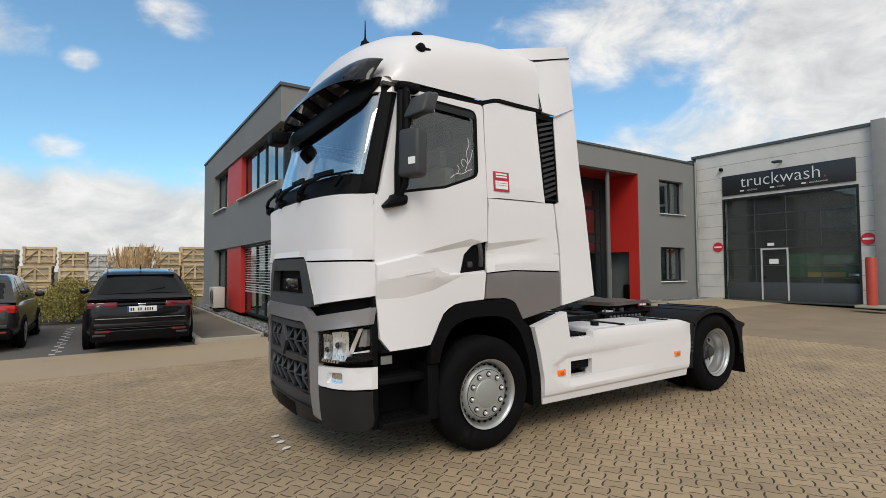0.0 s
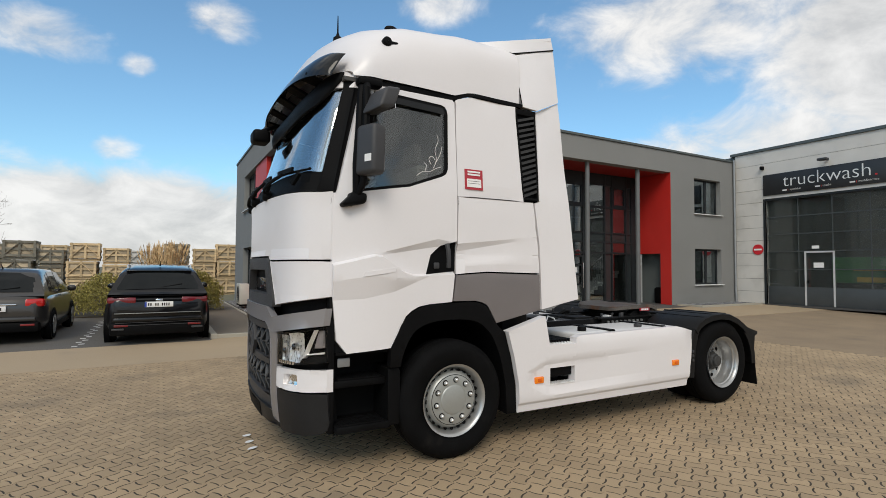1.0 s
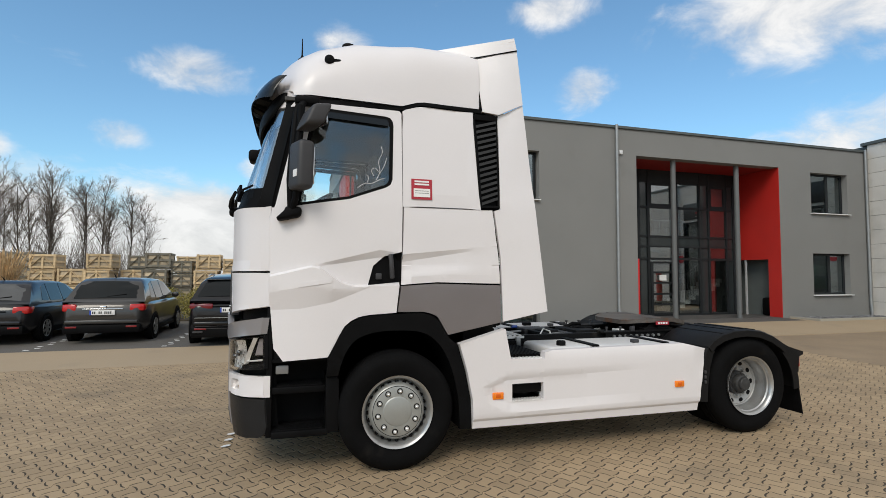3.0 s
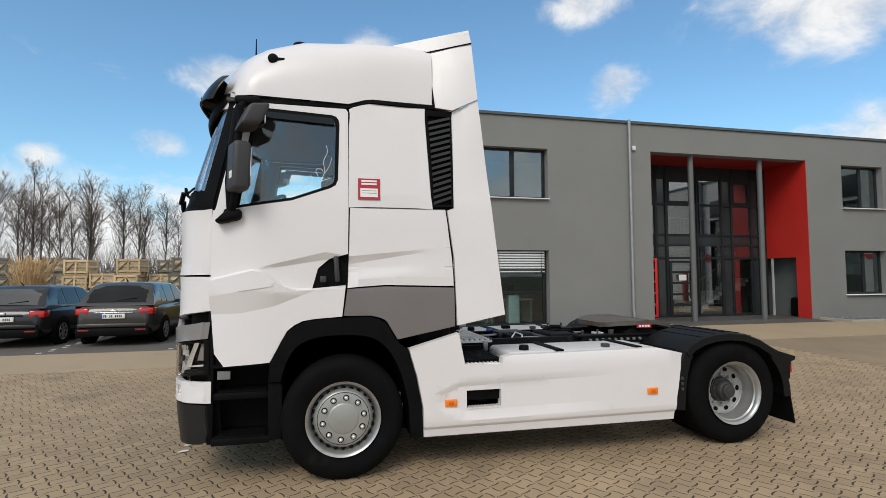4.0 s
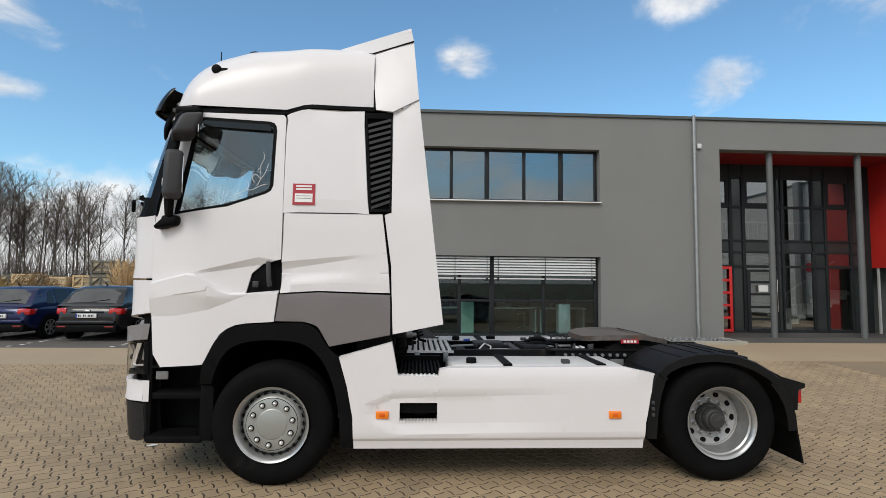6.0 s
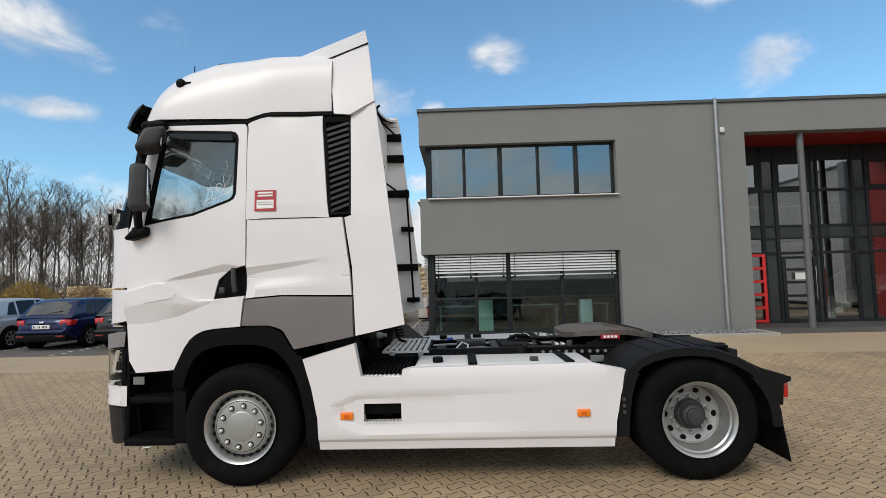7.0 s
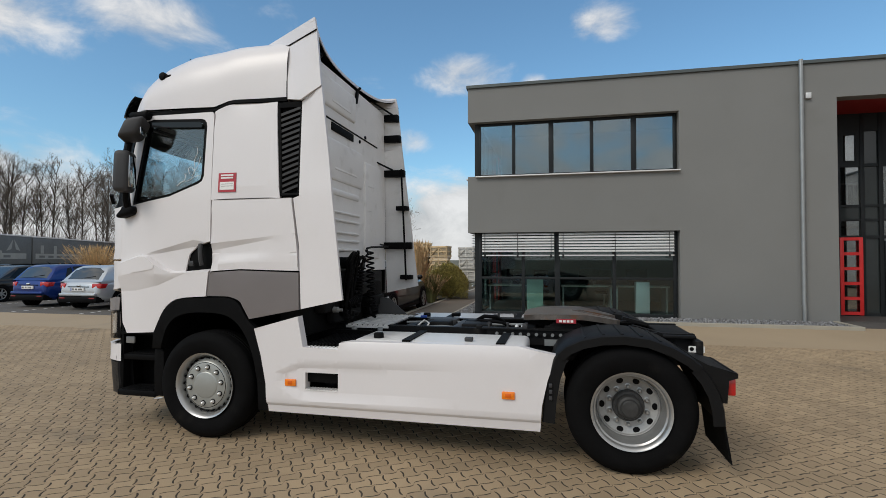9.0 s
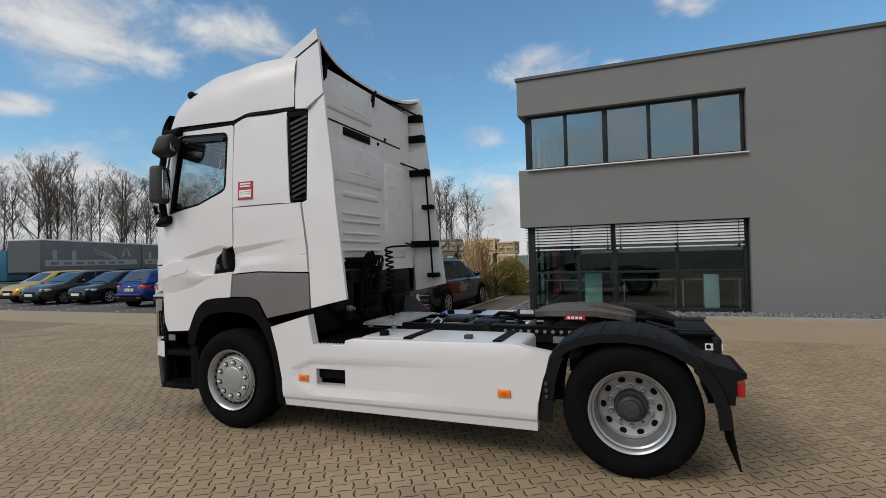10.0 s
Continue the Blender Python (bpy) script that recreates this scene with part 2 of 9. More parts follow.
INTERIOR_DARK = mat("dark_cab_trim", (0.03, 0.03, 0.032), 0.7, var=0.2)
RED = mat("red_panel", (0.52, 0.022, 0.016), 0.5, var=0.06, scale=2, bscale=150, bump=0.05)
# RED darkened: the shade under the entrance recess put into the colour
RED_SHADED = mat("red_panel_shaded", (0.3, 0.016, 0.013), 0.6, var=0.08, scale=2)
STICKER_RED = mat("red_sticker", (0.4, 0.02, 0.035), 0.45, var=0.08)
PAPER = mat("white_sticker", (0.82, 0.81, 0.79), 0.6, var=0.05, scale=20)
RENDER_GREY = mat("grey_render", (0.212, 0.212, 0.205), 0.9, var=0.07, scale=0.5, bump=0.5, bscale=170, dirt=(0.7, 0.6, 0.2, (0.13, 0.125, 0.115)))
SPANDREL = mat("dark_spandrel_glass", (0.03, 0.036, 0.037), 0.12, var=0.1, spec=0.6)
ATTIC = mat("roof_edge_metal", (0.09, 0.105, 0.105), 0.5, 0.3, var=0.1)
WIN_FRAME = mat("anthracite_frame", (0.02, 0.023, 0.025), 0.5, var=0.15, spec=0.2)
CONCRETE_PANEL = mat("light_concrete_panel", (0.61, 0.585, 0.545), 0.85, var=0.08, scale=1.1, bump=0.3, bscale=110, dirt=(1.3, 0.56, 0.35, (0.38, 0.365, 0.33)))
ZINC = mat("zinc_pipe", (0.32, 0.33, 0.33), 0.45, 0.6, var=0.12, scale=5)
SILL_WHITE = mat("white_coated_sill", (0.8, 0.8, 0.8), 0.4, var=0.06)
SILL = mat("aluminium_sill", (0.68, 0.68, 0.68), 0.45, 0.4, var=0.08)
BLIND = mat("blind_slat", (0.68, 0.68, 0.67), 0.4, 0.15, var=0.08, scale=5)
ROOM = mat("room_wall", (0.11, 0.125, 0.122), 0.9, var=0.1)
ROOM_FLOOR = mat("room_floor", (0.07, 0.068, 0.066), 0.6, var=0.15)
PAVER = mat("concrete_paver", (0.365, 0.268, 0.165), 0.88, var=0.18, scale=0.7, bump=0.7, bscale=110, rand=0.11, dirt=(0.9, 0.58, 0.55, (0.14, 0.118, 0.088)), world_space=True)
YARD = mat("yard_bedding", (0.26, 0.193, 0.126), 0.92, var=0.16, scale=0.9, bump=0.5, bscale=90, dirt=(1.1, 0.6, 0.4, (0.14, 0.12, 0.092)), world_space=True)
JOINT = mat("joint_sand", (0.05, 0.038, 0.026), 0.95, var=0.6, scale=5, bump=0.5, bscale=200)
STRIP = mat("sandy_paving_strip", (0.37, 0.283, 0.186), 0.9, var=0.08, scale=0.5, bump=0.4, bscale=120, dirt=(0.8, 0.6, 0.3, (0.2, 0.175, 0.14)), world_space=True)
ASPHALT = mat("parking_paving", (0.11, 0.1, 0.088), 0.85, var=0.15, scale=0.8, bump=0.4, bscale=120, dirt=(1.2, 0.58, 0.4, (0.065, 0.063, 0.06)), world_space=True)
PATH_MAT = mat("path_paving", (0.15, 0.127, 0.1), 0.9, var=0.14, scale=0.9, bump=0.4, bscale=110, world_space=True)
KERB = mat("kerb_concrete", (0.36, 0.335, 0.28), 0.85, var=0.1, scale=2, bump=0.3, bscale=120)
GRAVEL = mat("grey_gravel", (0.2, 0.2, 0.205), 0.85, var=0.25, scale=9, bump=0.4, bscale=60, rand=0.45, world_space=True)
LINE = mat("line_paint", (0.6, 0.6, 0.58), 0.7, var=0.15, scale=9)
EARTH = mat("far_ground", (0.12, 0.115, 0.075), 0.95, var=0.25, scale=0.05, bump=0.2, bscale=3)
WOOD = mat("crate_wood", (0.62, 0.46, 0.27), 0.8, var=0.25, scale=4, bump=0.4, bscale=40, rand=0.25, stretch=(1, 1, 4))
WOOD_GREY = mat("weathered_wood", (0.19, 0.175, 0.14), 0.85, var=0.25, scale=4, bump=0.4, bscale=40, rand=0.25, stretch=(1, 1, 4))
WOOD_PALE = mat("whitewashed_wood", (0.62, 0.59, 0.54), 0.85, var=0.2, scale=4, bump=0.4, bscale=40, rand=0.2, stretch=(1, 1, 4))
STONE_PALE = mat("pale_stone", (0.55, 0.53, 0.5), 0.85, var=0.3, scale=3, bump=0.5, bscale=30)
STONE = mat("stacked_stone", (0.52, 0.42, 0.29), 0.85, var=0.25, scale=3, bump=0.5, bscale=30, rand=0.25)
BARK = mat("bark", (0.075, 0.062, 0.052), 0.95, var=0.3, scale=4, bump=0.6, bscale=30)
TWIG = mat("twigs", (0.14, 0.115, 0.095), 0.95, var=0.2, scale=4)
LEAF = mat("shrub_leaf", (0.27, 0.23, 0.055), 0.7, var=0.3, scale=3, rand=0.5)
STRAW = mat("dry_grass", (0.62, 0.43, 0.23), 0.85, var=0.2, scale=3, rand=0.35)
STRAW_GREEN = mat("pale_green_grass", (0.16, 0.16, 0.06), 0.85, var=0.2, scale=3, rand=0.35)
SIGN_BLACK = mat("sign_black", (0.02, 0.02, 0.021), 0.4, var=0.15, scale=2)
LETTER = mat("sign_letters", (0.72, 0.72, 0.7), 0.5, var=0.03)
LETTER_RED = mat("red_letters", (0.6, 0.02, 0.02), 0.5, var=0.03)
GREEN_MACHINE = mat("green_paint", (0.015, 0.16, 0.035), 0.5, var=0.2, scale=2)
YELLOW_MACHINE = mat("yellow_paint", (0.6, 0.36, 0.02), 0.5, var=0.2, scale=2)
BOLLARD = mat("bollard_red", (0.45, 0.055, 0.03), 0.5, var=0.12, scale=5, dirt=(6, 0.6, 0.3, (0.3, 0.12, 0.08)))
TARP = mat("trailer_tarpaulin", (0.15, 0.15, 0.15), 0.6, var=0.2, scale=0.8, bump=0.3, bscale=5)
TARP_LIGHT = mat("pale_print", (0.34, 0.335, 0.32), 0.6, var=0.15, scale=1)
BLUE_BOX = mat("blue_steel", (0.02, 0.14, 0.24), 0.5, var=0.12, scale=1)
PLATE = mat("number_plate", (0.75, 0.75, 0.74), 0.4, var=0.04)
REFLECTOR_RED = mat("dark_reflector", (0.22, 0.01, 0.012), 0.25, var=0.1, coat=0.3)
PLATE_BLUE = mat("plate_blue", (0.02, 0.06, 0.35), 0.4, var=0.05)
AC_BEIGE = mat("ac_casing", (0.55, 0.53, 0.47), 0.55, var=0.08)


# ---- mesh helpers ----
def part(name, bm, material, parent=None, label="", smooth=35):
    """Links a bmesh, given in the thing's own space, as one mesh object."""
    bmesh.ops.recalc_face_normals(bm, faces=bm.faces)
    if smooth:
        lim = radians(smooth)
        for f in bm.faces:
            f.smooth = True
        for e in bm.edges:
            if len(e.link_faces) == 2 and e.calc_face_angle(0.0) > lim:
                e.smooth = False
    me = bpy.data.meshes.new(name)
    bm.to_mesh(me)
    bm.free()
    for m in material if isinstance(material, (list, tuple)) else (material,):
        me.materials.append(m)
    ob = new(name, me)
    if parent:
        ob.parent = parent
    if label:
        tagged(ob, label)
    return ob


def thing(name, m, label, category, group="", kind=""):
    ob = new(name)
    ob.empty_display_size = 0.2
    ob.matrix_world = m if isinstance(m, Matrix) else pose(*m)
    return tagged(ob, label, category, group, kind)


def box(bm, x0, x1, y0, y1, z0, z1, bev=0.0, seg=2):
    vs = [bm.verts.new((x, y, z)) for x in (x0, x1) for y in (y0, y1) for z in (z0, z1)]
    fs = [bm.faces.new([vs[i] for i in q]) for q in ((0, 1, 3, 2), (4, 6, 7, 5), (0, 4, 5, 1), (2, 3, 7, 6), (0, 2, 6, 4), (1, 5, 7, 3))]
    if bev:
        es = list({e for f in fs for e in f.edges})
        bmesh.ops.bevel(bm, geom=es, offset=bev, segments=seg, affect="EDGES", profile=0.5)
    return vs


def boxed(*args, **kw):
    bm = bmesh.new()
    box(bm, *args, **kw)
    return bm


def beam(bm, p, q, w, h=None):
    """A square bar from p to q."""
    p, q = Vector(p), Vector(q)
    d = (q - p)
    m = Matrix.Translation(p) @ d.to_track_quat("X", "Z").to_matrix().to_4x4()
    h = w if h is None else h
    vs = box(bm, 0, d.length, -w / 2, w / 2, -h / 2, h / 2)
    bmesh.ops.transform(bm, matrix=m, verts=vs)


def tube(bm, pts, r, n=8, r1=None, caps=True):
    """A round bar along points, tapering from r to r1."""
    pts = [Vector(p) for p in pts]
    r1 = r if r1 is None else r1
    rings = []
    side = None
    for i, p in enumerate(pts):
        d = (pts[min(i + 1, len(pts) - 1)] - pts[max(i - 1, 0)]).normalized()
        if side is None:
            side = d.orthogonal().normalized()
        side = (side - d * side.dot(d)).normalized()
        up = d.cross(side)
        rr = r + (r1 - r) * i / max(1, len(pts) - 1)
        rings.append([bm.verts.new(p + (side * math.cos(2 * math.pi * k / n) + up * math.sin(2 * math.pi * k / n)) * rr) for k in range(n)])
    for a, b in zip(rings, rings[1:]):
        for k in range(n):
            bm.faces.new((a[k], a[(k + 1) % n], b[(k + 1) % n], b[k]))
    if caps:
        bm.faces.new(rings[0][::-1])
        bm.faces.new(rings[-1])


def lathe(bm, prof, n=40, axis="y", at=(0, 0, 0), closed=False, caps=False):
    """Turns (distance along the axis, radius) pairs round the axis."""
    rings = []
    for d, r in prof:
        ring = []
        for k in range(n):
            c, s = math.cos(2 * math.pi * k / n) * r, math.sin(2 * math.pi * k / n) * r
            v = {"y": (c, d, s), "x": (d, c, s), "z": (c, s, d)}[axis]
            ring.append(bm.verts.new((v[0] + at[0], v[1] + at[1], v[2] + at[2])))
        rings.append(ring)
    pairs = list(zip(rings, rings[1:])) + ([(rings[-1], rings[0])] if closed else [])
    for a, b in pairs:
        for k in range(n):
            bm.faces.new((a[k], a[(k + 1) % n], b[(k + 1) % n], b[k]))
    if caps:
        if prof[0][1] > 0.001:
            bm.faces.new(rings[0])
        if prof[-1][1] > 0.001:
            bm.faces.new(rings[-1])


def inside(p, poly):
    hit = False
    for (x0, y0), (x1, y1) in zip(poly, poly[1:] + poly[:1]):
        if (y0 > p[1]) != (y1 > p[1]) and p[0] < (x1 - x0) * (p[1] - y0) / (y1 - y0) + x0:
            hit = not hit
    return hit


def panel(poly, surf, inward, step=0.1, bev=0.006, bm=None, holes=(), cuts=(), closed=False):
    """A sheet panel: the outline poly in (u, v), laid on surf(u, v), with a turned edge going back by the vector inward."""
    keep = bm or bmesh.new()
    t = bmesh.new()
    t.faces.new([t.verts.new((u, v, 0)) for u, v in poly])
    us, vs = [p[0] for p in poly], [p[1] for p in poly]
    for k, (lo, hi) in enumerate(((min(us), max(us)), (min(vs), max(vs)))):
        n = max(1, round((hi - lo) / step))
        for i in range(1, n):
            c = lo + (hi - lo) * i / n
            co, no = ((c, 0, 0), (1, 0, 0)) if k == 0 else ((0, c, 0), (0, 1, 0))
            bmesh.ops.bisect_plane(t, geom=t.verts[:] + t.edges[:] + t.faces[:], plane_co=co, plane_no=no, dist=1e-5)
    for (x0, y0), (x1, y1) in cuts:
        near = [f for f in t.faces if min(x0, x1) - step < f.calc_center_median().x < max(x0, x1) + step]
        geo = {v for f in near for v in f.verts} | {e for f in near for e in f.edges} | set(near)
        bmesh.ops.bisect_plane(t, geom=list(geo), plane_co=(x0, y0, 0), plane_no=(y0 - y1, x1 - x0, 0), dist=1e-5)
    for hole in holes:
        for (x0, y0), (x1, y1) in zip(hole, hole[1:] + hole[:1]):
            bmesh.ops.bisect_plane(t, geom=t.verts[:] + t.edges[:] + t.faces[:], plane_co=(x0, y0, 0), plane_no=(y0 - y1, x1 - x0, 0), dist=1e-5)
        gone = [f for f in t.faces if inside(f.calc_center_median(), hole)]
        bmesh.ops.delete(t, geom=gone, context="FACES")
    bmesh.ops.triangulate(t, faces=[f for f in t.faces if len(f.verts) > 4])
    flat = {v: (v.co.x, v.co.y) for v in t.verts}
    front = {v: Vector(surf(*flat[v])) for v in t.verts}
    rim = [e for e in t.edges if len(e.link_faces) == 1]
    inn = Vector(inward)
    backs = {}
    skin = t.faces[:] if closed else ()
    for e in [v for f in skin for v in f.edges] or rim:
        for v in e.verts:
            if v not in backs:
                backs[v] = t.verts.new(front[v] + inn)
    for f in skin:
        t.faces.new([backs[v] for v in f.verts][::-1])
    for e in rim:
        a, b = e.verts
        t.faces.new((a, b, backs[b], backs[a]))
    for v, co in front.items():
        v.co = co
    if bev:
        bmesh.ops.bevel(t, geom=[e for e in rim if e.is_valid], offset=bev, segments=2, affect="EDGES", profile=0.5, clamp_overlap=True)
    me = bpy.data.meshes.new("tmp")
    bmesh.ops.recalc_face_normals(t, faces=t.faces)
    t.to_mesh(me)
    keep.from_mesh(me)
    bpy.data.meshes.remove(me)
    t.free()
    return keep


def mirrored(bm, yc):
    """A copy of a bmesh, mirrored across y = yc."""
    m = bm.copy()
    for v in m.verts:
        v.co.y = 2 * yc - v.co.y
    bmesh.ops.reverse_faces(m, faces=m.faces)
    return m


def slope(y, x=10.0):
    """The height of the yard: level under the lorry and the parking, rising gently to the buildings."""
    return 0.045 + 0.18 * min(1.0, max(0.0, (y - 6.3) / 6.9)) * min(1.0, max(0.0, (x - 1.8) / 6.2))


def sheet(bm, x0, x1, y0, y1, lift=0.0, thick=0.0):
    """A piece of paving that follows the yard's slope."""
    ys = [y0] + [y for y in (6.3, 13.2) if y0 < y < y1] + [y1]
    xs = [x0] + [x for x in (1.8, 8.0) if x0 < x < x1] + [x1]
    for a, b in zip(ys, ys[1:]):
        for c, d in zip(xs, xs[1:]):
            top = [bm.verts.new((x, y, slope(y, x) + lift)) for x, y in ((c, a), (d, a), (d, b), (c, b))]
            bm.faces.new(top)
            if thick:
                low = [bm.verts.new((v.co.x, v.co.y, v.co.z - thick)) for v in top]
                for i in range(4):
                    bm.faces.new((top[i], low[i], low[(i + 1) % 4], top[(i + 1) % 4]))


def setting(name, bm, material, label, category, smooth=0):
    return tagged(part(name, bm, material, None, smooth=smooth), label, category, "", "structure")


# ---- ground ----
bm = bmesh.new()
sheet(bm, -2500, 2500, -2500, 2500, -0.03)
setting("ground", bm, EARTH, "far ground of dull earth and grass round the yard", "ground")
bm = bmesh.new()
sheet(bm, -45, 40, -25, 9.75, -0.012)
sheet(bm, 1.7, 40, 9.75, 13.1, -0.03)
yard = setting("yard_ground", bm, YARD, "sandy beige paved lorry yard with dark joints", "ground")
bm = bmesh.new()
sheet(bm, -45, 1.7, 9.75, 12.2, 0.002, 0.02)
sheet(bm, 1.7, 40, 9.75, 12.4, 0.002, 0.02)
sheet(bm, 3.2, 40, 12.4, 13.1, 0.002, 0.02)
setting("pavement_strip", bm, STRIP, "smooth sandy paving strip between yard and parking bays", "pavement")
bm = bmesh.new()
sheet(bm, -45, 1.68, 12.2, 19.2, 0.004, 0.03)
setting("parking_ground", bm, ASPHALT, "dark grey paved parking bays", "ground")
bm = bmesh.new()
box(bm, 1.82, 3.08, 12.5, 32, 0.0, 0.13)
setting("pavement_path", bm, PATH_MAT, "brown-grey paved footpath beside the office building", "pavement")
for k, (x0, x1, y0, y1, z1) in enumerate(((1.68, 1.82, 12.4, 32, 0.15), (1.82, 3.08, 12.4, 12.5, 0.14), (3.08, 3.16, 12.5, 32, 0.16), (3.16, 8.0, 12.05, 12.15, 0.2), (8.0, 12.5, 12.05, 12.15, 0.275),
                                         (12.4, 12.5, 12.15, 13.15, 0.275), (18.9, 22.9, 12.05, 12.15, 0.275), (18.8, 18.9, 12.05, 13.15, 0.275))):
    setting("kerb_%d" % (k + 1), boxed(x0, x1, y0, y1, -0.02, z1, bev=0.01), KERB, "pale concrete edging kerb", "kerb")
bm = bmesh.new()
sheet(bm, -45, 1.66, 19.2, 30, 0.03, 0.1)
setting("ground_planting", bm, mat("bed_soil", (0.07, 0.055, 0.035), 0.95, var=0.3, scale=2, bump=0.5, bscale=30), "dark soil of the planting bed", "ground")

# ---- office building ----
FX0, FY, FZ, BASE = 3.72, 13.18, 6.40, 0.0
BACK = 25.0
office = thing("office_building", (3.72, 13.18, 0.2), "two-storey grey rendered office building with flat roof", "building")
O = Vector((3.72, 13.18, 0.2))


def at(bm, o):
    bmesh.ops.translate(bm, verts=bm.verts, vec=-Vector(o))
    return bm


WIN_UP = (3.98, 5.47)
WIN_LO = (0.22, 2.45)
# front and side walls in pieces round their openings
T = 0.35
pieces = []
for x0, x1, z0, z1 in ((3.72, 9.1, WIN_UP[1], FZ), (3.72, 9.1, WIN_LO[1], WIN_UP[0]), (9.1, 12.57, BASE, FZ), (12.57, 18.55, 5.57, FZ),
                       (18.55, 20.05, BASE, FZ), (20.05, 21.87, 5.48, FZ), (20.05, 21.87, 2.52, 3.97), (20.05, 21.87, BASE, 1.0), (21.87, 23.0, BASE, FZ)):
    pieces.append((x0, x1, FY, FY + T, z0, z1))
for y0, y1, z0, z1 in ((FY + T, 22.8, WIN_UP[1], FZ), (FY + T, 22.8, WIN_LO[1], WIN_UP[0]), (22.8, BACK, BASE, FZ)):
    pieces.append((FX0, FX0 + T, y0, y1, z0, z1))
pieces += [(FX0, 23, BACK, BACK + T, BASE, FZ), (23, 23 + T, FY + T, BACK, BASE, FZ)]
for q in pieces:
    part("wall", at(boxed(*q), O), RENDER_GREY, office, "grey roughcast rendered wall", smooth=0)
bm = bmesh.new()
box(bm, FX0 + 0.1, 23.2, FY + 0.1, BACK + 0.2, FZ - 0.05, FZ + 0.02)
part("roof", at(bm, O), ATTIC, office, smooth=0)
bm = bmesh.new()
box(bm, FX0 - 0.04, 22.9, FY - 0.05, FY + 0.3, FZ + 0.003, FZ + 0.09, 0.008)
box(bm, FX0 - 0.04, FX0 + 0.3, FY + 0.3, BACK + 0.3, FZ + 0.003, FZ + 0.09, 0.008)
part("roof_edge", at(bm, O), ATTIC, office, "dark metal roof edge strip", smooth=0)
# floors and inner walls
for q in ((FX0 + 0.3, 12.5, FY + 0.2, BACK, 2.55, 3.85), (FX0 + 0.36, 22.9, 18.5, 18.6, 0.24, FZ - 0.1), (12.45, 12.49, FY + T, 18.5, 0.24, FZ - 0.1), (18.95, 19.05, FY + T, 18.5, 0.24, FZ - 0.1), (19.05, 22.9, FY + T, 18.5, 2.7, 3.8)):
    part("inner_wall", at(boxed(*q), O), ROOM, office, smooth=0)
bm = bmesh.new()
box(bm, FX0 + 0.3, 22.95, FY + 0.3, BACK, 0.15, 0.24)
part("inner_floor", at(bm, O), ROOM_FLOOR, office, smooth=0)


def window_unit(name, parent, o, x0, x1, z0, z1, y, mull, trans=(), along="x", sill=True, fr=0.07, glazing=GLASS):
    """A framed window of fixed panes: mull lists the posts, trans the crossbars."""
    def bx(b, a0, a1, d0, d1, c0, c1, bev=0.0):
        if along == "x":
            box(b, a0, a1, d0, d1, c0, c1, bev)
        else:
            box(b, d0, d1, a0, a1, c0, c1, bev)

    def piece(label, a0, a1, d0, d1, c0, c1, under):
        b = bmesh.new()
        bx(b, a0, a1, d0, d1, c0, c1, 0.006)
        return part(label, at(b, o), WIN_FRAME, under)

    w = piece(name, x0, x0 + fr, y, y + 0.08, z0, z1, parent)
    piece("frame_stile", x1 - fr, x1, y, y + 0.08, z0, z1, w)
    piece("frame_head", x0 + fr, x1 - fr, y, y + 0.08, z1 - fr, z1, w)
    piece("frame_foot", x0 + fr, x1 - fr, y, y + 0.08, z0, z0 + fr, w)
    for m_, wd in mull:
        piece("mullion", m_ - wd / 2, m_ + wd / 2, y - 0.003, y + 0.078, z0 + fr, z1 - fr, w)
    for z_, wd in trans:
        piece("transom", x0 + fr, x1 - fr, y + 0.004, y + 0.074, z_ - wd / 2, z_ + wd / 2, w)
    edges = [x0 + fr] + [m_ for m_, _ in mull] + [x1 - fr]
    zs = [z0 + fr] + [z_ for z_, _ in trans] + [z1 - fr]
    for a, b in zip(edges, edges[1:]):
        for c, d in zip(zs, zs[1:]):
            g = bmesh.new()
            bx(g, a, b, y + 0.03, y + 0.045, c, d)
            p = part("pane", at(g, o), glazing, w, smooth=0)
            p.visible_shadow = False
    if sill:
        s = bmesh.new()
        bx(s, x0 - 0.04, x1 + 0.04, y - 0.3, y - 0.003, z0 - 0.03, z0 - 0.002, 0.005)
        part("window_sill", at(s, o), SILL_WHITE, w)
    return w


window_unit("window", office, O, 3.98, 9.07, *WIN_UP, FY + 0.2, [(4.95, 0.09), (5.95, 0.13), (7.0, 0.09), (8.05, 0.13)])
lower = window_unit("window", office, O, 3.98, 9.07, *WIN_LO, FY + 0.2, [(5.2, 0.09), (6.1, 0.14), (7.55, 0.09)], [(1.22, 0.06)], sill=False, fr=0.09, glazing=DARK_GLASS)
# strips that go on round the corner
window_unit("window", office, O, FY + 0.32, 18.0, *WIN_UP, FX0 + 0.2, [(14.4, 0.08), (15.4, 0.1), (16.45, 0.08)], along="y")
window_unit("window", office, O, 20.3, 22.8, *WIN_UP, FX0 + 0.2, [(21.5, 0.1)], along="y")
window_unit("window", office, O, FY + 0.32, 18.0, *WIN_LO, FX0 + 0.2, [(14.4, 0.08), (15.4, 0.1), (16.45, 0.08)], [(1.22, 0.06)], along="y", sill=False, glazing=DARK_GLASS)
window_unit("window", office, O, 20.3, 22.8, *WIN_LO, FX0 + 0.2, [(21.5, 0.1)], along="y", sill=False)
for q in (WIN_UP, WIN_LO):
    part("red_infill_panel", at(boxed(FX0 + 0.06, FX0 + 0.32, 18.0, 20.3, *q), O), RED, office, "red cladding panel between windows", smooth=0)
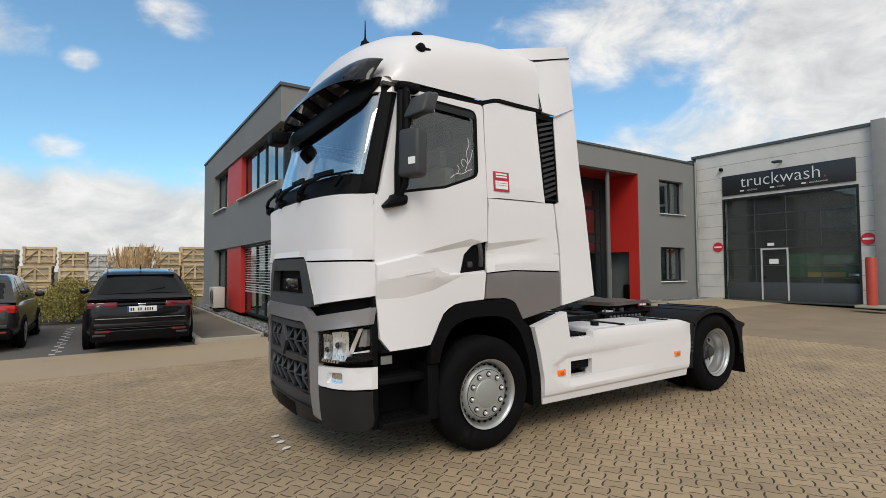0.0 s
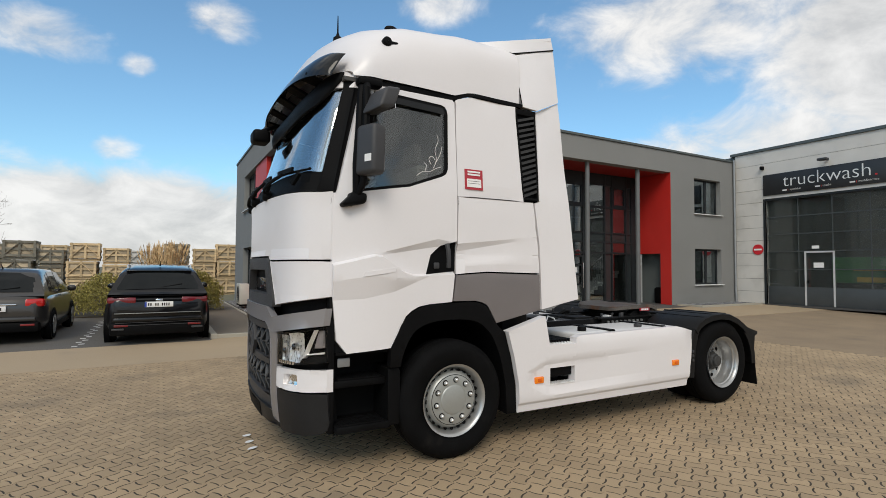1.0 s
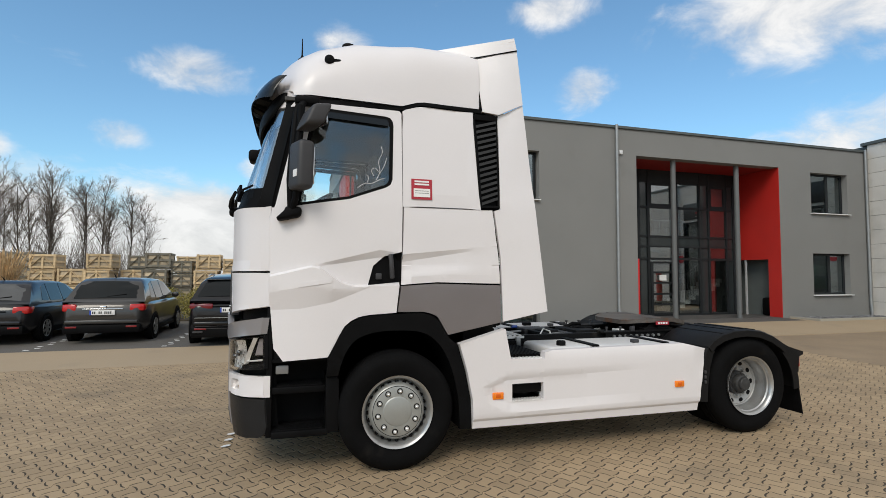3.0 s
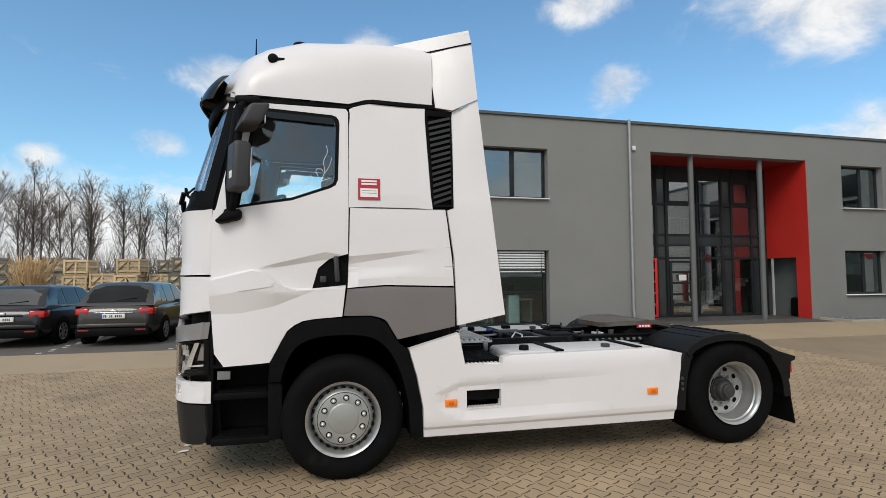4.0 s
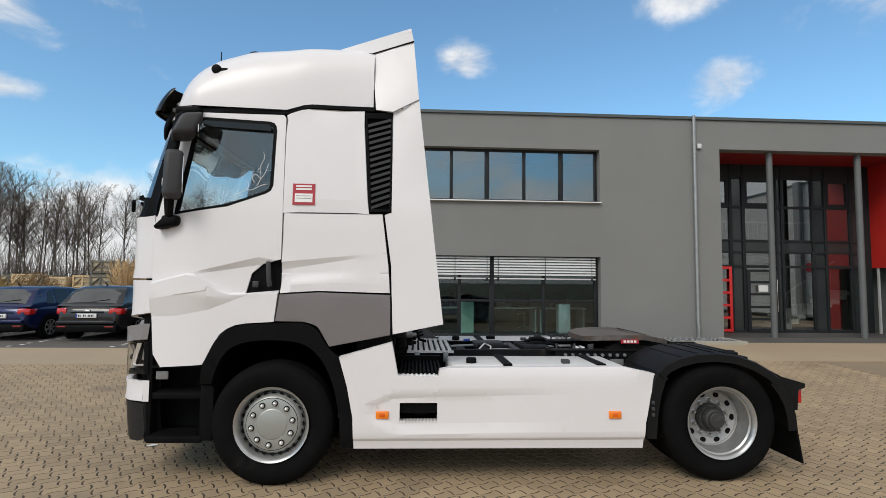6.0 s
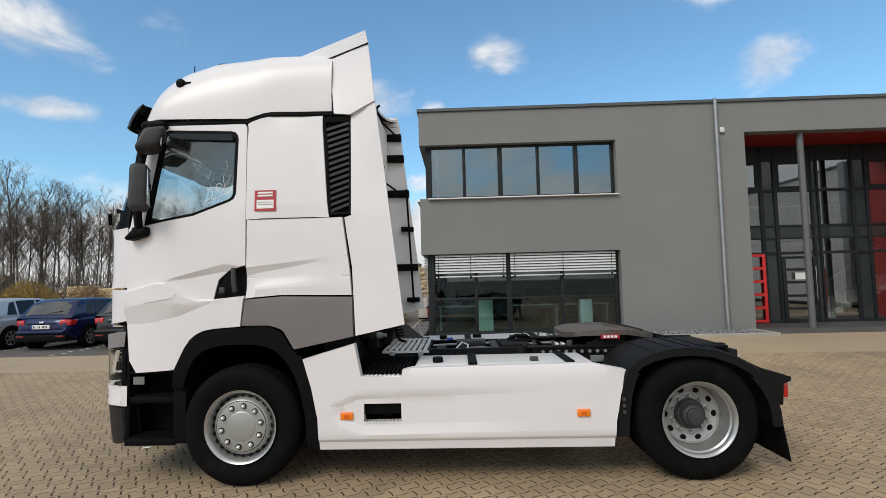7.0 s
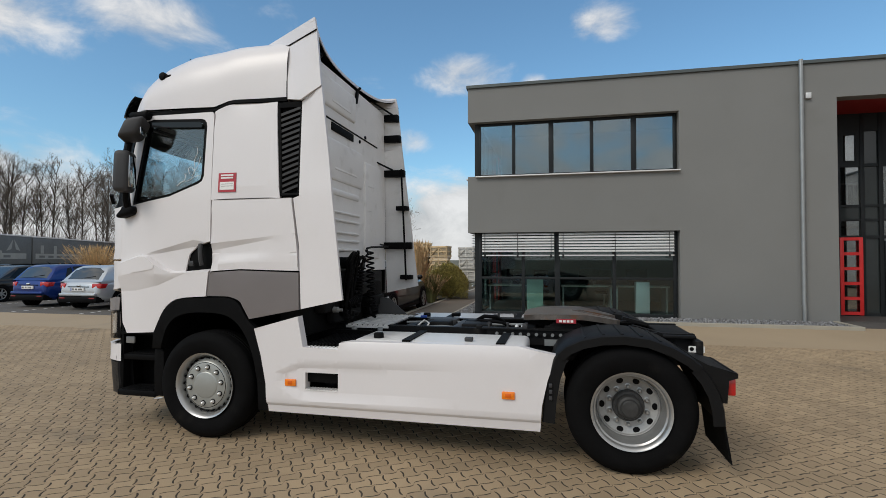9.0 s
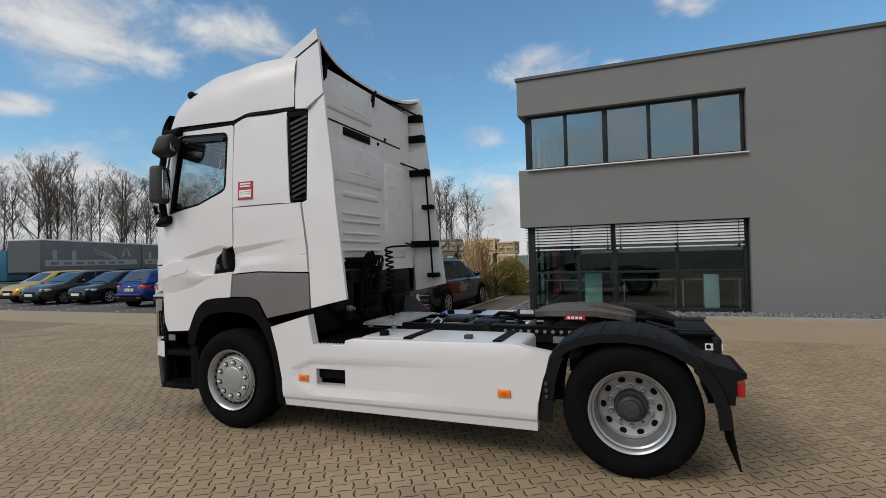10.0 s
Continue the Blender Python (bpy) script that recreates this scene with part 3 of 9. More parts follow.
for z0, z1 in (WIN_UP, WIN_LO):
    bm = bmesh.new()
    box(bm, FX0 + 0.16, FX0 + 0.27, FY + 0.2, FY + 0.32, z0, z1)
    part("corner_post", at(bm, O), WIN_FRAME, office, smooth=0)
window_unit("window", office, O, 20.05, 21.87, 3.99, 5.48, FY + 0.2, [(21.1, 0.1)])
window_unit("window", office, O, 20.05, 21.87, 1.02, 2.52, FY + 0.2, [(21.1, 0.1)])


def blind(x0, x1, z0, z1, y, along="x"):
    b = thing("external_blind", (0, 0, 0), "half-lowered external venetian blind of grey slats", "blind", "blinds on the office windows")
    n = round((z1 - z0 - 0.1) / 0.075)
    for i in range(n):
        z = z1 - 0.04 - i * 0.075
        s = bmesh.new()
        if along == "x":
            vs = box(s, x0, x1, y - 0.004, y + 0.062, z - 0.002, z + 0.002)
        else:
            vs = box(s, y - 0.004, y + 0.062, x0, x1, z - 0.002, z + 0.002)
        rot = Matrix.Rotation(radians(50 if along == "x" else -12), 4, "X" if along == "x" else "Y")
        c = Vector((x0, y + 0.03, z)) if along == "x" else Vector((y + 0.03, x0, z))
        bmesh.ops.transform(s, matrix=Matrix.Translation(c) @ rot @ Matrix.Translation(-c), verts=vs)
        part("slat", s, BLIND, b, smooth=0)
    s = bmesh.new()
    if along == "x":
        box(s, x0, x1, y + 0.005, y + 0.05, z0 + 0.01, z0 + 0.045, 0.005)
    else:
        box(s, y + 0.005, y + 0.05, x0, x1, z0 + 0.01, z0 + 0.045, 0.005)
    part("bottom_rail", s, SILL, b)
    if along == "x":
        for f in (0.04, 0.5, 0.96):
            xm = x0 + (x1 - x0) * f
            part("ladder_cord", boxed(xm - 0.006, xm + 0.006, y - 0.004, y - 0.001, z0 + 0.04, z1), WIN_FRAME, b, smooth=0)
            part("cord_clip", boxed(xm - 0.025, xm + 0.025, y - 0.006, y + 0.004, z0 - 0.03, z0 + 0.05), WIN_FRAME, b, smooth=0)


blind(4.1, 6.02, 1.8, 2.44, FY + 0.05)
blind(6.14, 8.98, 1.8, 2.44, FY + 0.05)
blind(FY + 0.4, 17.2, 0.95, 2.44, FX0 + 0.03, "y")

# ---- tractor unit ----
YC = 4.915
TO = Vector((2.86, YC, 0.045))
truck = thing("tractor_unit", (TO.x, TO.y, TO.z), "white two-axle tractor unit with high sleeper cab and grey trim", "lorry")


def tp(name, bm, material, parent=None, label="", smooth=35):
    """A part of the tractor unit, given in the yard's space."""
    if smooth == 35 and material in (WHITE, GREY_PAINT, WHITE_IN):
        smooth = 22
    return part(name, at(bm, TO), material, parent or truck, label, smooth)


def both(name, bm, material, parent=None, label="", smooth=35):
    """The part, and its twin on the other side of the lorry."""
    m = mirrored(bm, YC)
    tp(name, bm, material, parent, label, smooth)
    tp(name, m, material, parent, label, smooth)


def ramp(a, b, x):
    t = min(1.0, max(0.0, (x - a) / (b - a)))
    return t * t * (3 - 2 * t)


def along(pts, x):
    for (x0, y0), (x1, y1) in zip(pts, pts[1:]):
        if x <= x1:
            return y0 + (y1 - y0) * max(0.0, min(1.0, (x - x0) / (x1 - x0)))
    return pts[-1][1]


def side_y(x, z):
    """The cab's left flank."""
    y = 3.712 + 0.075 * max(0.0, (2.25 - x) / 0.43) ** 2 + 0.06 * max(0.0, z - 2.3)
    y -= 0.05 * max(0.0, (x - 3.8) / 0.44) + 0.04 * ramp(2.5, 3.27, z) * ramp(3.8, 4.0, x)
    # pressed creases that run along the door and the sleeper wall
    if x < 2.9:
        zc, zb = along(CREASE_A, x), along(CREASE_B, x)
        amp = 0.042 * min(1.0, max(0.0, (zc - zb) / 0.2))
        if zb < z <= zc:
            y -= amp * min(1.0, (z - zb) / (0.55 * (zc - zb)))
        elif z > zc:
            y -= amp * max(0.0, 1 - (z - zc) / 0.018)
        hi, lo = along(WEDGE_TOP, x), along(WEDGE_LOW, x)
        if z > zc and hi > lo:
            y += 0.028 * min(1.0, max(0.0, (hi - z) / (hi - lo))) * min(1.0, (z - zc) / 0.018) * ramp(2.12, 2.4, x)
    else:
        hi, lo, zc = along(WEDGE_TOP, x), along(WEDGE_LOW, x), along(CREASE_C, x)
        fade = ramp(3.72, 3.1, x)
        if z > zc:
            y += 0.024 * fade * min(1.0, max(0.0, (hi - z) / max(0.02, hi - lo))) * ramp(0.0, 0.1, z - zc)
    return y


CREASE_A = [(1.8, 1.665), (2.13, 1.745), (2.2, 1.735), (2.38, 1.615), (2.48, 1.585), (2.9, 1.6)]
CREASE_B = [(1.8, 1.40), (2.05, 1.41), (2.3, 1.46), (2.62, 1.585), (2.9, 1.62)]
CREASE_M = [(1.8, 1.546), (2.05, 1.583), (2.3, 1.574), (2.62, 1.587)]
CREASE_C = [(2.9, 1.665), (3.4, 1.70), (3.8, 1.72)]
WEDGE_TOP = [(2.13, 1.76), (2.7, 1.90), (2.9, 1.865), (3.7, 1.945)]
WEDGE_LOW = [(2.13, 1.745), (2.7, 1.835), (2.9, 1.80), (3.7, 1.93)]


def pairs_of(pts, dz=0.0, lo=-9, hi=9):
    return [((a[0], a[1] + dz), (b[0], b[1] + dz)) for a, b in zip(pts, pts[1:]) if b[0] > lo and a[0] < hi]


DOOR_CUTS = pairs_of(CREASE_A) + pairs_of(CREASE_A, 0.018) + pairs_of(CREASE_B) + pairs_of(CREASE_M) + pairs_of(WEDGE_TOP, 0, 2, 2.9) + pairs_of(WEDGE_LOW, 0, 2, 2.9)
WALL_CUTS = pairs_of(CREASE_C) + pairs_of(CREASE_C, 0.033) + pairs_of(CREASE_C, 0.066) + pairs_of(CREASE_C, 0.1) + pairs_of(WEDGE_TOP, 0, 2.91) + pairs_of(WEDGE_LOW, 0, 2.91)


def flank(x, z):
    return (x, side_y(x, z), z)


PLAN = [(1.445, 4.915), (1.452, 4.6), (1.478, 4.32), (1.53, 4.06), (1.625, 3.89), (1.80, 3.795)]
RUN = [0.0]
for p_, q_ in zip(PLAN, PLAN[1:]):
    RUN.append(RUN[-1] + math.hypot(q_[0] - p_[0], q_[1] - p_[1]))
SMAX = RUN[-1]


def plan(s):
    s = min(max(s, 0.0), SMAX)
    for i in range(len(RUN) - 1):
        if s <= RUN[i + 1] + 1e-9:
            t = (s - RUN[i]) / (RUN[i + 1] - RUN[i])
            p0, p1, p2, p3 = (Vector(PLAN[min(max(k, 0), len(PLAN) - 1)]) for k in (i - 1, i, i + 1, i + 2))
            if i == 0:
                p0 = Vector((p2.x, 2 * YC - p2.y))
            return 0.5 * (2 * p1 + (p2 - p0) * t + (2 * p0 - 5 * p1 + 4 * p2 - p3) * t * t + (3 * p1 - p0 - 3 * p2 + p3) * t ** 3)


def front(s, z, off=0.0):
    """The cab's front: s metres from the middle along its curve, on either side."""
    p = plan(abs(s))
    d = (plan(min(abs(s) + 0.03, SMAX)) - plan(max(abs(s) - 0.03, -0.0))).normalized()
    nx, ny = -abs(d.y), d.x
    x, y = p.x + nx * off, p.y - abs(ny) * off
    side = (abs(s) / SMAX) ** 2
    if z > 2.22:
        x += (z - 2.22) * (0.37 * (1 - side) + 0.205 * side)
        y = YC + (y - YC) * (1 - 0.025 * (z - 2.22))
    elif z < 0.75:
        x += 0.05 * ((0.75 - z) / 0.45) ** 2
    if s < 0:
        y = 2 * YC - y
    return (x, y, z)


def rect(s0, s1, z0, z1):
    return [(s0, z0), (s1, z0), (s1, z1), (s0, z1)]


def facing(off):
    return lambda s, z: front(s, z, off)


WINDOW = [(2.0, 2.26), (2.42, 2.335), (2.75, 2.455), (2.785, 2.5), (2.795, 3.0), (2.77, 3.045), (2.2, 3.075), (2.14, 3.06)]
IN = (0, 0.055, 0)
# black inner shell that shows in the joints
bm = panel([(1.82, 0.98), (1.79, 1.5), (1.80, 2.2), (2.02, 3.16), (3.62, 3.18), (3.80, 2.9), (3.80, 1.3), (3.3, 1.18), (3.15, 1.36), (2.5, 1.36), (2.26, 1.02)],
           lambda x, z: (x, side_y(x, 2.2) + 0.06 * max(0.0, z - 2.3) + 0.045, z), (0, 0.03, 0), 0.16, 0, holes=[WINDOW])
both("cab_shell", bm, PLASTIC)
GROW = [(1.985, 2.245), (2.43, 2.32), (2.74, 2.433), (2.782, 2.46), (2.8, 2.505), (2.81, 2.985), (2.802, 3.025), (2.782, 3.052), (2.745, 3.064), (2.2, 3.09), (2.13, 3.075)]
bm = panel([(1.925, 0.99), (1.85, 1.09), (1.812, 1.5), (1.812, 2.17), (1.845, 2.26), (2.035, 3.115), (2.06, 3.13), (2.86, 3.125), (2.88, 3.1), (2.887, 2.28), (2.884, 1.885), (2.735, 1.845), (2.642, 1.765), (2.598, 1.6), (2.868, 1.625),
            (2.84, 1.366), (2.62, 1.353), (2.52, 1.336), (2.455, 1.303), (2.405, 1.262), (2.275, 1.015)], flank, IN, 0.08, 0.007, holes=[GROW], cuts=DOOR_CUTS)
both("door", bm, WHITE, None, "white cab door with pressed creases", 13)
# rubber surround and glass of the side windows
bm = panel(GROW, lambda x, z: (x, side_y(x, z) + 0.004, z), (0, 0.02, 0), 0.2, 0, holes=[[(2.025, 2.275), (2.43, 2.345), (2.725, 2.455), (2.757, 2.475), (2.77, 2.51), (2.78, 2.97), (2.774, 3.003), (2.757, 3.023), (2.725, 3.032), (2.205, 3.055), (2.155, 3.045)]])
both("window_seal", bm, PLASTIC)
bm = panel(WINDOW, lambda x, z: (x, side_y(x, z) + 0.012, z), (0, 0.006, 0), 0.2, 0, closed=True)
m_ = mirrored(bm, YC)
for b_ in (bm, m_):
    g_ = tp("side_window", b_, SIDE_GLASS)
    g_.visible_shadow = False
bm = panel([(2.2, 3.005), (2.765, 2.975), (2.765, 3.0), (2.75, 3.03), (2.2, 3.055)], lambda x, z: (x, side_y(x, z) - 0.02, z), (0, 0.004, 0), 0.2, 0)
both("rain_deflector", bm, VISOR_DARK, None, "dark rain deflector over the side window")
# handle recess
bm = panel([(2.735, 1.838), (2.878, 1.878), (2.862, 1.632), (2.606, 1.607), (2.648, 1.76)], lambda x, z: (x, side_y(x, z) + 0.02 + 0.03 * (0.02 < x - 2.66 < 0.17) * (1.64 < z < 1.85), z), (0, 0.02, 0), 0.03, 0)
both("door_handle", bm, PLASTIC, None, "black recessed door handle")
bm = bmesh.new()
tube(bm, [(2.80, 3.708, 1.66), (2.795, 3.695, 1.72), (2.79, 3.695, 1.8), (2.785, 3.708, 1.86)], 0.02, 8)
box(bm, 2.66, 2.71, 3.704, 3.72, 1.65, 1.7, 0.006)
both("handle_grip", bm, PLASTIC_GREY)
bm = panel([(2.03, 1.583), (2.295, 1.622), (2.305, 1.66), (2.045, 1.622)], lambda x, z: (x, side_y(x, z) - 0.004, z), (0, 0.006, 0), 0.03, 0.0015, cuts=DOOR_CUTS)
both("door_badge_plate", bm, WHITE)
bm = panel([(2.897, 2.281), (2.895, 3.12), (2.918, 3.145), (3.06, 3.185), (3.542, 3.17), (3.6, 2.281)], flank, IN, 0.12, 0.007)
both("sleeper_upper_panel", bm, WHITE)
bm = panel([(2.9, 2.272), (3.72, 2.274), (3.775, 1.84), (3.792, 1.61), (3.2, 1.625), (2.886, 1.605)], flank, IN, 0.08, 0.007, cuts=WALL_CUTS)
both("sleeper_lower_panel", bm, WHITE, None, "white sleeper wall panel with pressed creases", 13)
bm = panel([(2.882, 1.592), (3.2, 1.612), (3.795, 1.595), (3.8, 1.262), (3.3, 1.165), (3.212, 1.315), (3.19, 1.335), (3.15, 1.352), (3.08, 1.37), (2.852, 1.372)], flank, IN, 0.05, 0.007)
both("grey_corner_panel", bm, GREY_PAINT, None, "metallic grey lower corner panel")
bm = panel([(2.03, 3.135), (2.88, 3.14), (3.06, 3.2), (3.63, 3.185), (3.63, 3.215), (3.05, 3.228), (2.88, 3.168), (2.02, 3.175)], lambda x, z: (x, side_y(x, z) + 0.006, z), (0, 0.03, 0), 0.3, 0.004)
both("roof_joint_strip", bm, PLASTIC)
# air intake with slanted slats
bm = panel([(3.55, 3.165), (3.79, 3.165), (3.79, 2.3), (3.605, 2.295)], lambda x, z: (x, side_y(x, z) + 0.004, z), (0, 0.05, 0), 0.3, 0.006,
           holes=[[(3.574, 3.115), (3.776, 3.115), (3.776, 2.318), (3.622, 2.318)]])
m_ = mirrored(bm, YC)
vents = [tp("air_intake", bm, PLASTIC, None, "black slatted air intake"), tp("air_intake", m_, PLASTIC, None, "black slatted air intake")]
bm = boxed(3.58, 3.79, 3.80, 3.82, 2.3, 3.12)
both("intake_backing", bm, PLASTIC)
for i in range(15):
    z = 2.345 + i * 0.0515
    x0 = along([(2.3, 3.622), (3.115, 3.572)], z)
    s_ = bmesh.new()
    vs = [s_.verts.new(c) for c in ((x0, 3.722, z - 0.028), (3.778, 3.722, z + 0.03), (3.778, 3.722, z + 0.055), (x0, 3.722, z - 0.003),
                                    (x0, 3.79, z - 0.018), (3.778, 3.79, z + 0.04), (3.778, 3.79, z + 0.065), (x0, 3.79, z + 0.007))]
    for q in ((0, 1, 2, 3), (7, 6, 5, 4), (0, 4, 5, 1), (3, 2, 6, 7), (1, 5, 6, 2), (0, 3, 7, 4)):
        s_.faces.new([vs[k] for k in q])
    for v_ in s_.verts:
        v_.co.y += side_y(3.7, z) - 3.712
    m_ = mirrored(s_, YC)
    tp("slat", s_, SLAT_BLACK, vents[0], smooth=0)
    tp("slat", m_, SLAT_BLACK, vents[1], smooth=0)
# rear side fairings
FAIR = [(3.797, 3.165), (4.018, 3.268), (4.24, 1.358), (3.822, 1.268), (3.8, 1.84), (3.738, 2.27), (3.797, 2.29)]
bm = panel(FAIR, flank, (0, 0.03, 0), 0.07, 0.008)
bm2 = panel([(u, v) for u, v in FAIR], lambda x, z: (x, side_y(x, z) + 0.028, z), (0, 0.001, 0), 0.3, 0)
both("side_fairing", bm, WHITE, None, "white rear side fairing")
both("fairing_inner_skin", bm2, WHITE_IN)
UP = [(3.645, 3.196), (3.79, 3.17), (4.016, 3.272), (3.965, 3.785), (3.595, 3.715)]


def deflect(x, z):
    f = min(1.0, max(0.0, (x - 3.56) / 0.41))
    return (x, 3.787 + 0.155 * max(0.0, z - 3.2) * (1 - f) - f * (0.095 - 0.03 * max(0.0, z - 3.27)) + (0.04 * ramp(3.0, 2.9, x)), z)


bm = panel(UP, deflect, (0, 0.03, 0), 0.1, 0.008)
bm2 = panel(UP, lambda x, z: (deflect(x, z)[0], deflect(x, z)[1] + 0.028, z), (0, 0.001, 0), 0.3, 0)
both("roof_side_deflector", bm, WHITE)
both("deflector_inner_skin", bm2, WHITE_IN)


# roof
def roof_at(u, w):
    """u: 0 at the front to 1 at the back; w: -1 (left foot) over the top to 1 (right foot)."""
    xs = 2.0 + 1.62 * u ** 1.25
    h = along([(2.0, 0.08), (2.03, 0.24), (2.08, 0.37), (2.18, 0.5), (2.32, 0.6), (2.55, 0.68), (3.0, 0.7), (3.62, 0.665)], xs)
    n = along([(2.1, 2.9), (2.8, 3.8), (3.62, 5.5)], xs)
    ang = (1 - abs(w)) * math.pi / 2
    c, s_ = math.cos(ang) ** (2 / n), math.sin(ang) ** (2 / n)
    half = (1.165 if xs > 2.1 else 1.165 - 0.05 * (2.1 - xs) / 0.1) - 0.042 * ramp(2.6, 3.6, xs)
    y = YC + half * c * (-1 if w < 0 else 1)
    z = 3.2 + h * s_
    bulge = 0.3 * (1 - (abs(y - YC) / 1.17) ** 2.2) * ramp(2.95, 2.05, xs)
    foot = along([(2.0, -0.01), (2.88, -0.03), (3.06, 0.03), (3.62, 0.01)], xs) * (1 - s_)
    return (xs - bulge, y, z + foot)


bm = bmesh.new()
NU, NW = 26, 40
grid = [[bm.verts.new(roof_at(i / NU, -1 + 2 * j / NW)) for j in range(NW + 1)] for i in range(NU + 1)]
for i in range(NU):
    for j in range(NW):
        bm.faces.new((grid[i][j], grid[i][j + 1], grid[i + 1][j + 1], grid[i + 1][j]))
tp("roof", bm, WHITE, None, "white domed high roof", smooth=60)


bm = bmesh.new()
tube(bm, [deflect(3.637 - 0.048 * i / 12, 3.205 + 0.51 * i / 12) for i in range(13)], 0.005, 6)
both("deflector_joint", bm, PLASTIC)
# roof spoiler, dipping in the middle
EDGE_X, EDGE_Y, EDGE_Z = [(0, 3.25), (0.5, 3.59), (1, 3.965)], [(3.25, 4.044), (3.59, 3.866), (3.965, 3.704)], [(3.25, 3.836), (3.42, 3.79), (3.59, 3.735), (3.965, 3.786)]


def spoiler_foot(u):
    """The spoiler's lower edge, along the roof and then along the side deflector."""
    x = along(EDGE_X, u)
    return Vector((x, along(EDGE_Y, x), along(EDGE_Z, x)))


def spoiler_at(u, w):
    half = 0.871 + 0.334 * u
    e = abs(w)
    return (3.25 + 0.69 * u - 0.15 * (1 - e ** 2) * u, YC + w * half, 3.838 + 0.068 * u - 0.15 * u ** 1.4 * (1 - e ** 4) + 0.05 * (1 - e ** 3) * (1 - u))


bm = bmesh.new()
tube(bm, [spoiler_foot(i / 16) + Vector((0, -0.003, 0)) for i in range(17)], 0.006, 6)
both("spoiler_joint", bm, PLASTIC)
bm = bmesh.new()
NU, NW = 10, 30
for off in (0.0, -0.03):
    grid = [[bm.verts.new(Vector(spoiler_at(i / NU, -1 + 2 * j / NW)) + Vector((0, 0, off))) for j in range(NW + 1)] for i in range(NU + 1)]
    for i in range(NU):
        for j in range(NW):
            bm.faces.new((grid[i][j], grid[i][j + 1], grid[i + 1][j + 1], grid[i + 1][j]))
    if off == 0.0:
        top_grid = grid
for j in range(NW):
    bm.faces.new((top_grid[NU][j], top_grid[NU][j + 1], grid[NU][j + 1], grid[NU][j]))
    bm.faces.new((top_grid[0][j], top_grid[0][j + 1], grid[0][j + 1], grid[0][j]))
for i in range(NU):
    for j in (0, NW):
        bm.faces.new((top_grid[i][j], top_grid[i + 1][j], grid[i + 1][j], grid[i][j]))
tp("roof_spoiler", bm, WHITE, None, "white roof spoiler dipping in the middle")
# black skin added below the spoiler in place of the shade there
bm = bmesh.new()
skins = [[[bm.verts.new(Vector(spoiler_at(0.1 + 0.88 * i / NU, 0.97 * (-1 + 2 * j / NW))) + Vector((0, 0, off))) for j in range(NW + 1)] for i in range(NU + 1)] for off in (-0.034, -0.042)]
for g in skins:
    for i in range(NU):
        for j in range(NW):
            bm.faces.new((g[i][j], g[i][j + 1], g[i + 1][j + 1], g[i + 1][j]))
tp("spoiler_lining", bm, PLASTIC, None, "black sheet standing in for shade under the roof spoiler")
bm = bmesh.new()
rims = []
for i in range(13):
    hi, lo = Vector(spoiler_at(i / 12, -1)), spoiler_foot(i / 12)
    rims.append([bm.verts.new(p) for p in (hi, lo, lo + Vector((0, 0.03, 0)), hi + Vector((0, 0.03, 0)))])
for a, b in zip(rims, rims[1:]):
    for k in range(4):
        bm.faces.new((a[k], a[(k + 1) % 4], b[(k + 1) % 4], b[k]))
bm.faces.new(rims[0])
bm.faces.new(rims[-1][::-1])
both("spoiler_end_plate", bm, WHITE)

# front: bonnet flaps, windscreen, bumper, grille, lamps
S1 = SMAX
FIN = (0.05, 0, 0)
bm = panel([(-S1, 1.715), (-0.51, 1.715), (-0.46, 1.75), (0.46, 1.75), (0.51, 1.715), (S1, 1.715), (S1, 2.235), (-S1, 2.235)], facing(0.0), FIN, 0.08, 0.01)
tp("front_flap", bm, WHITE, None, "white front flap below the windscreen")
bm = panel([(0.645, 1.41), (0.66, 1.35), (S1, 1.43), (S1, 1.70), (0.515, 1.70)], facing(0.004), FIN, 0.08, 0.01)
both("lower_front_flap", bm, WHITE)
bm = panel([(-0.62, 1.33), (0.62, 1.33), (0.63, 1.4), (0.5, 1.7), (0.45, 1.735), (-0.45, 1.735), (-0.5, 1.7), (-0.63, 1.4)], facing(0.014), (0.07, 0, 0), 0.1, 0.012,
           holes=[[(-0.47, 1.43), (0.47, 1.43), (0.4, 1.63), (-0.4, 1.63)]])
tp("badge_frame", bm, PLASTIC_GREY, None, "dark grey frame round the badge slot")
bm = panel(rect(-0.5, 0.5, 1.4, 1.66), facing(-0.06), (0.02, 0, 0), 0.3, 0)
tp("badge_slot", bm, PLASTIC)
bm = panel([(-0.1, 1.0), (0.0, 0.86), (0.1, 1.0), (0.0, 1.14)], facing(0.03), (0.03, 0, 0), 0.3, 0.006)
tp("badge", bm, PLASTIC_GREY)
bm = panel(rect(-0.22, 0.22, 1.46, 1.56), facing(-0.035), (0.02, 0, 0), 0.3, 0.006)
tp("sensor_cover", bm, GLOSS_BLACK)
bm = panel(rect(-S1 + 0.02, S1 - 0.02, 0.4, 2.26), facing(-0.09), (0.05, 0, 0), 0.08, 0)
tp("front_bulkhead", bm, PLASTIC)
bm = panel(rect(-S1, S1, 2.245, 2.40), facing(-0.012), (0.05, 0, 0), 0.1, 0.01)
tp("cowl_strip", bm, PLASTIC, None, "black plastic cowl below the windscreen")
bm = panel(rect(-S1 + 0.1, S1 - 0.1, 2.38, 3.14), facing(-0.012), (0.006, 0, 0), 0.08, 0, closed=True)
g_ = tp("windscreen", bm, CAB_GLASS)
g_.visible_shadow = False
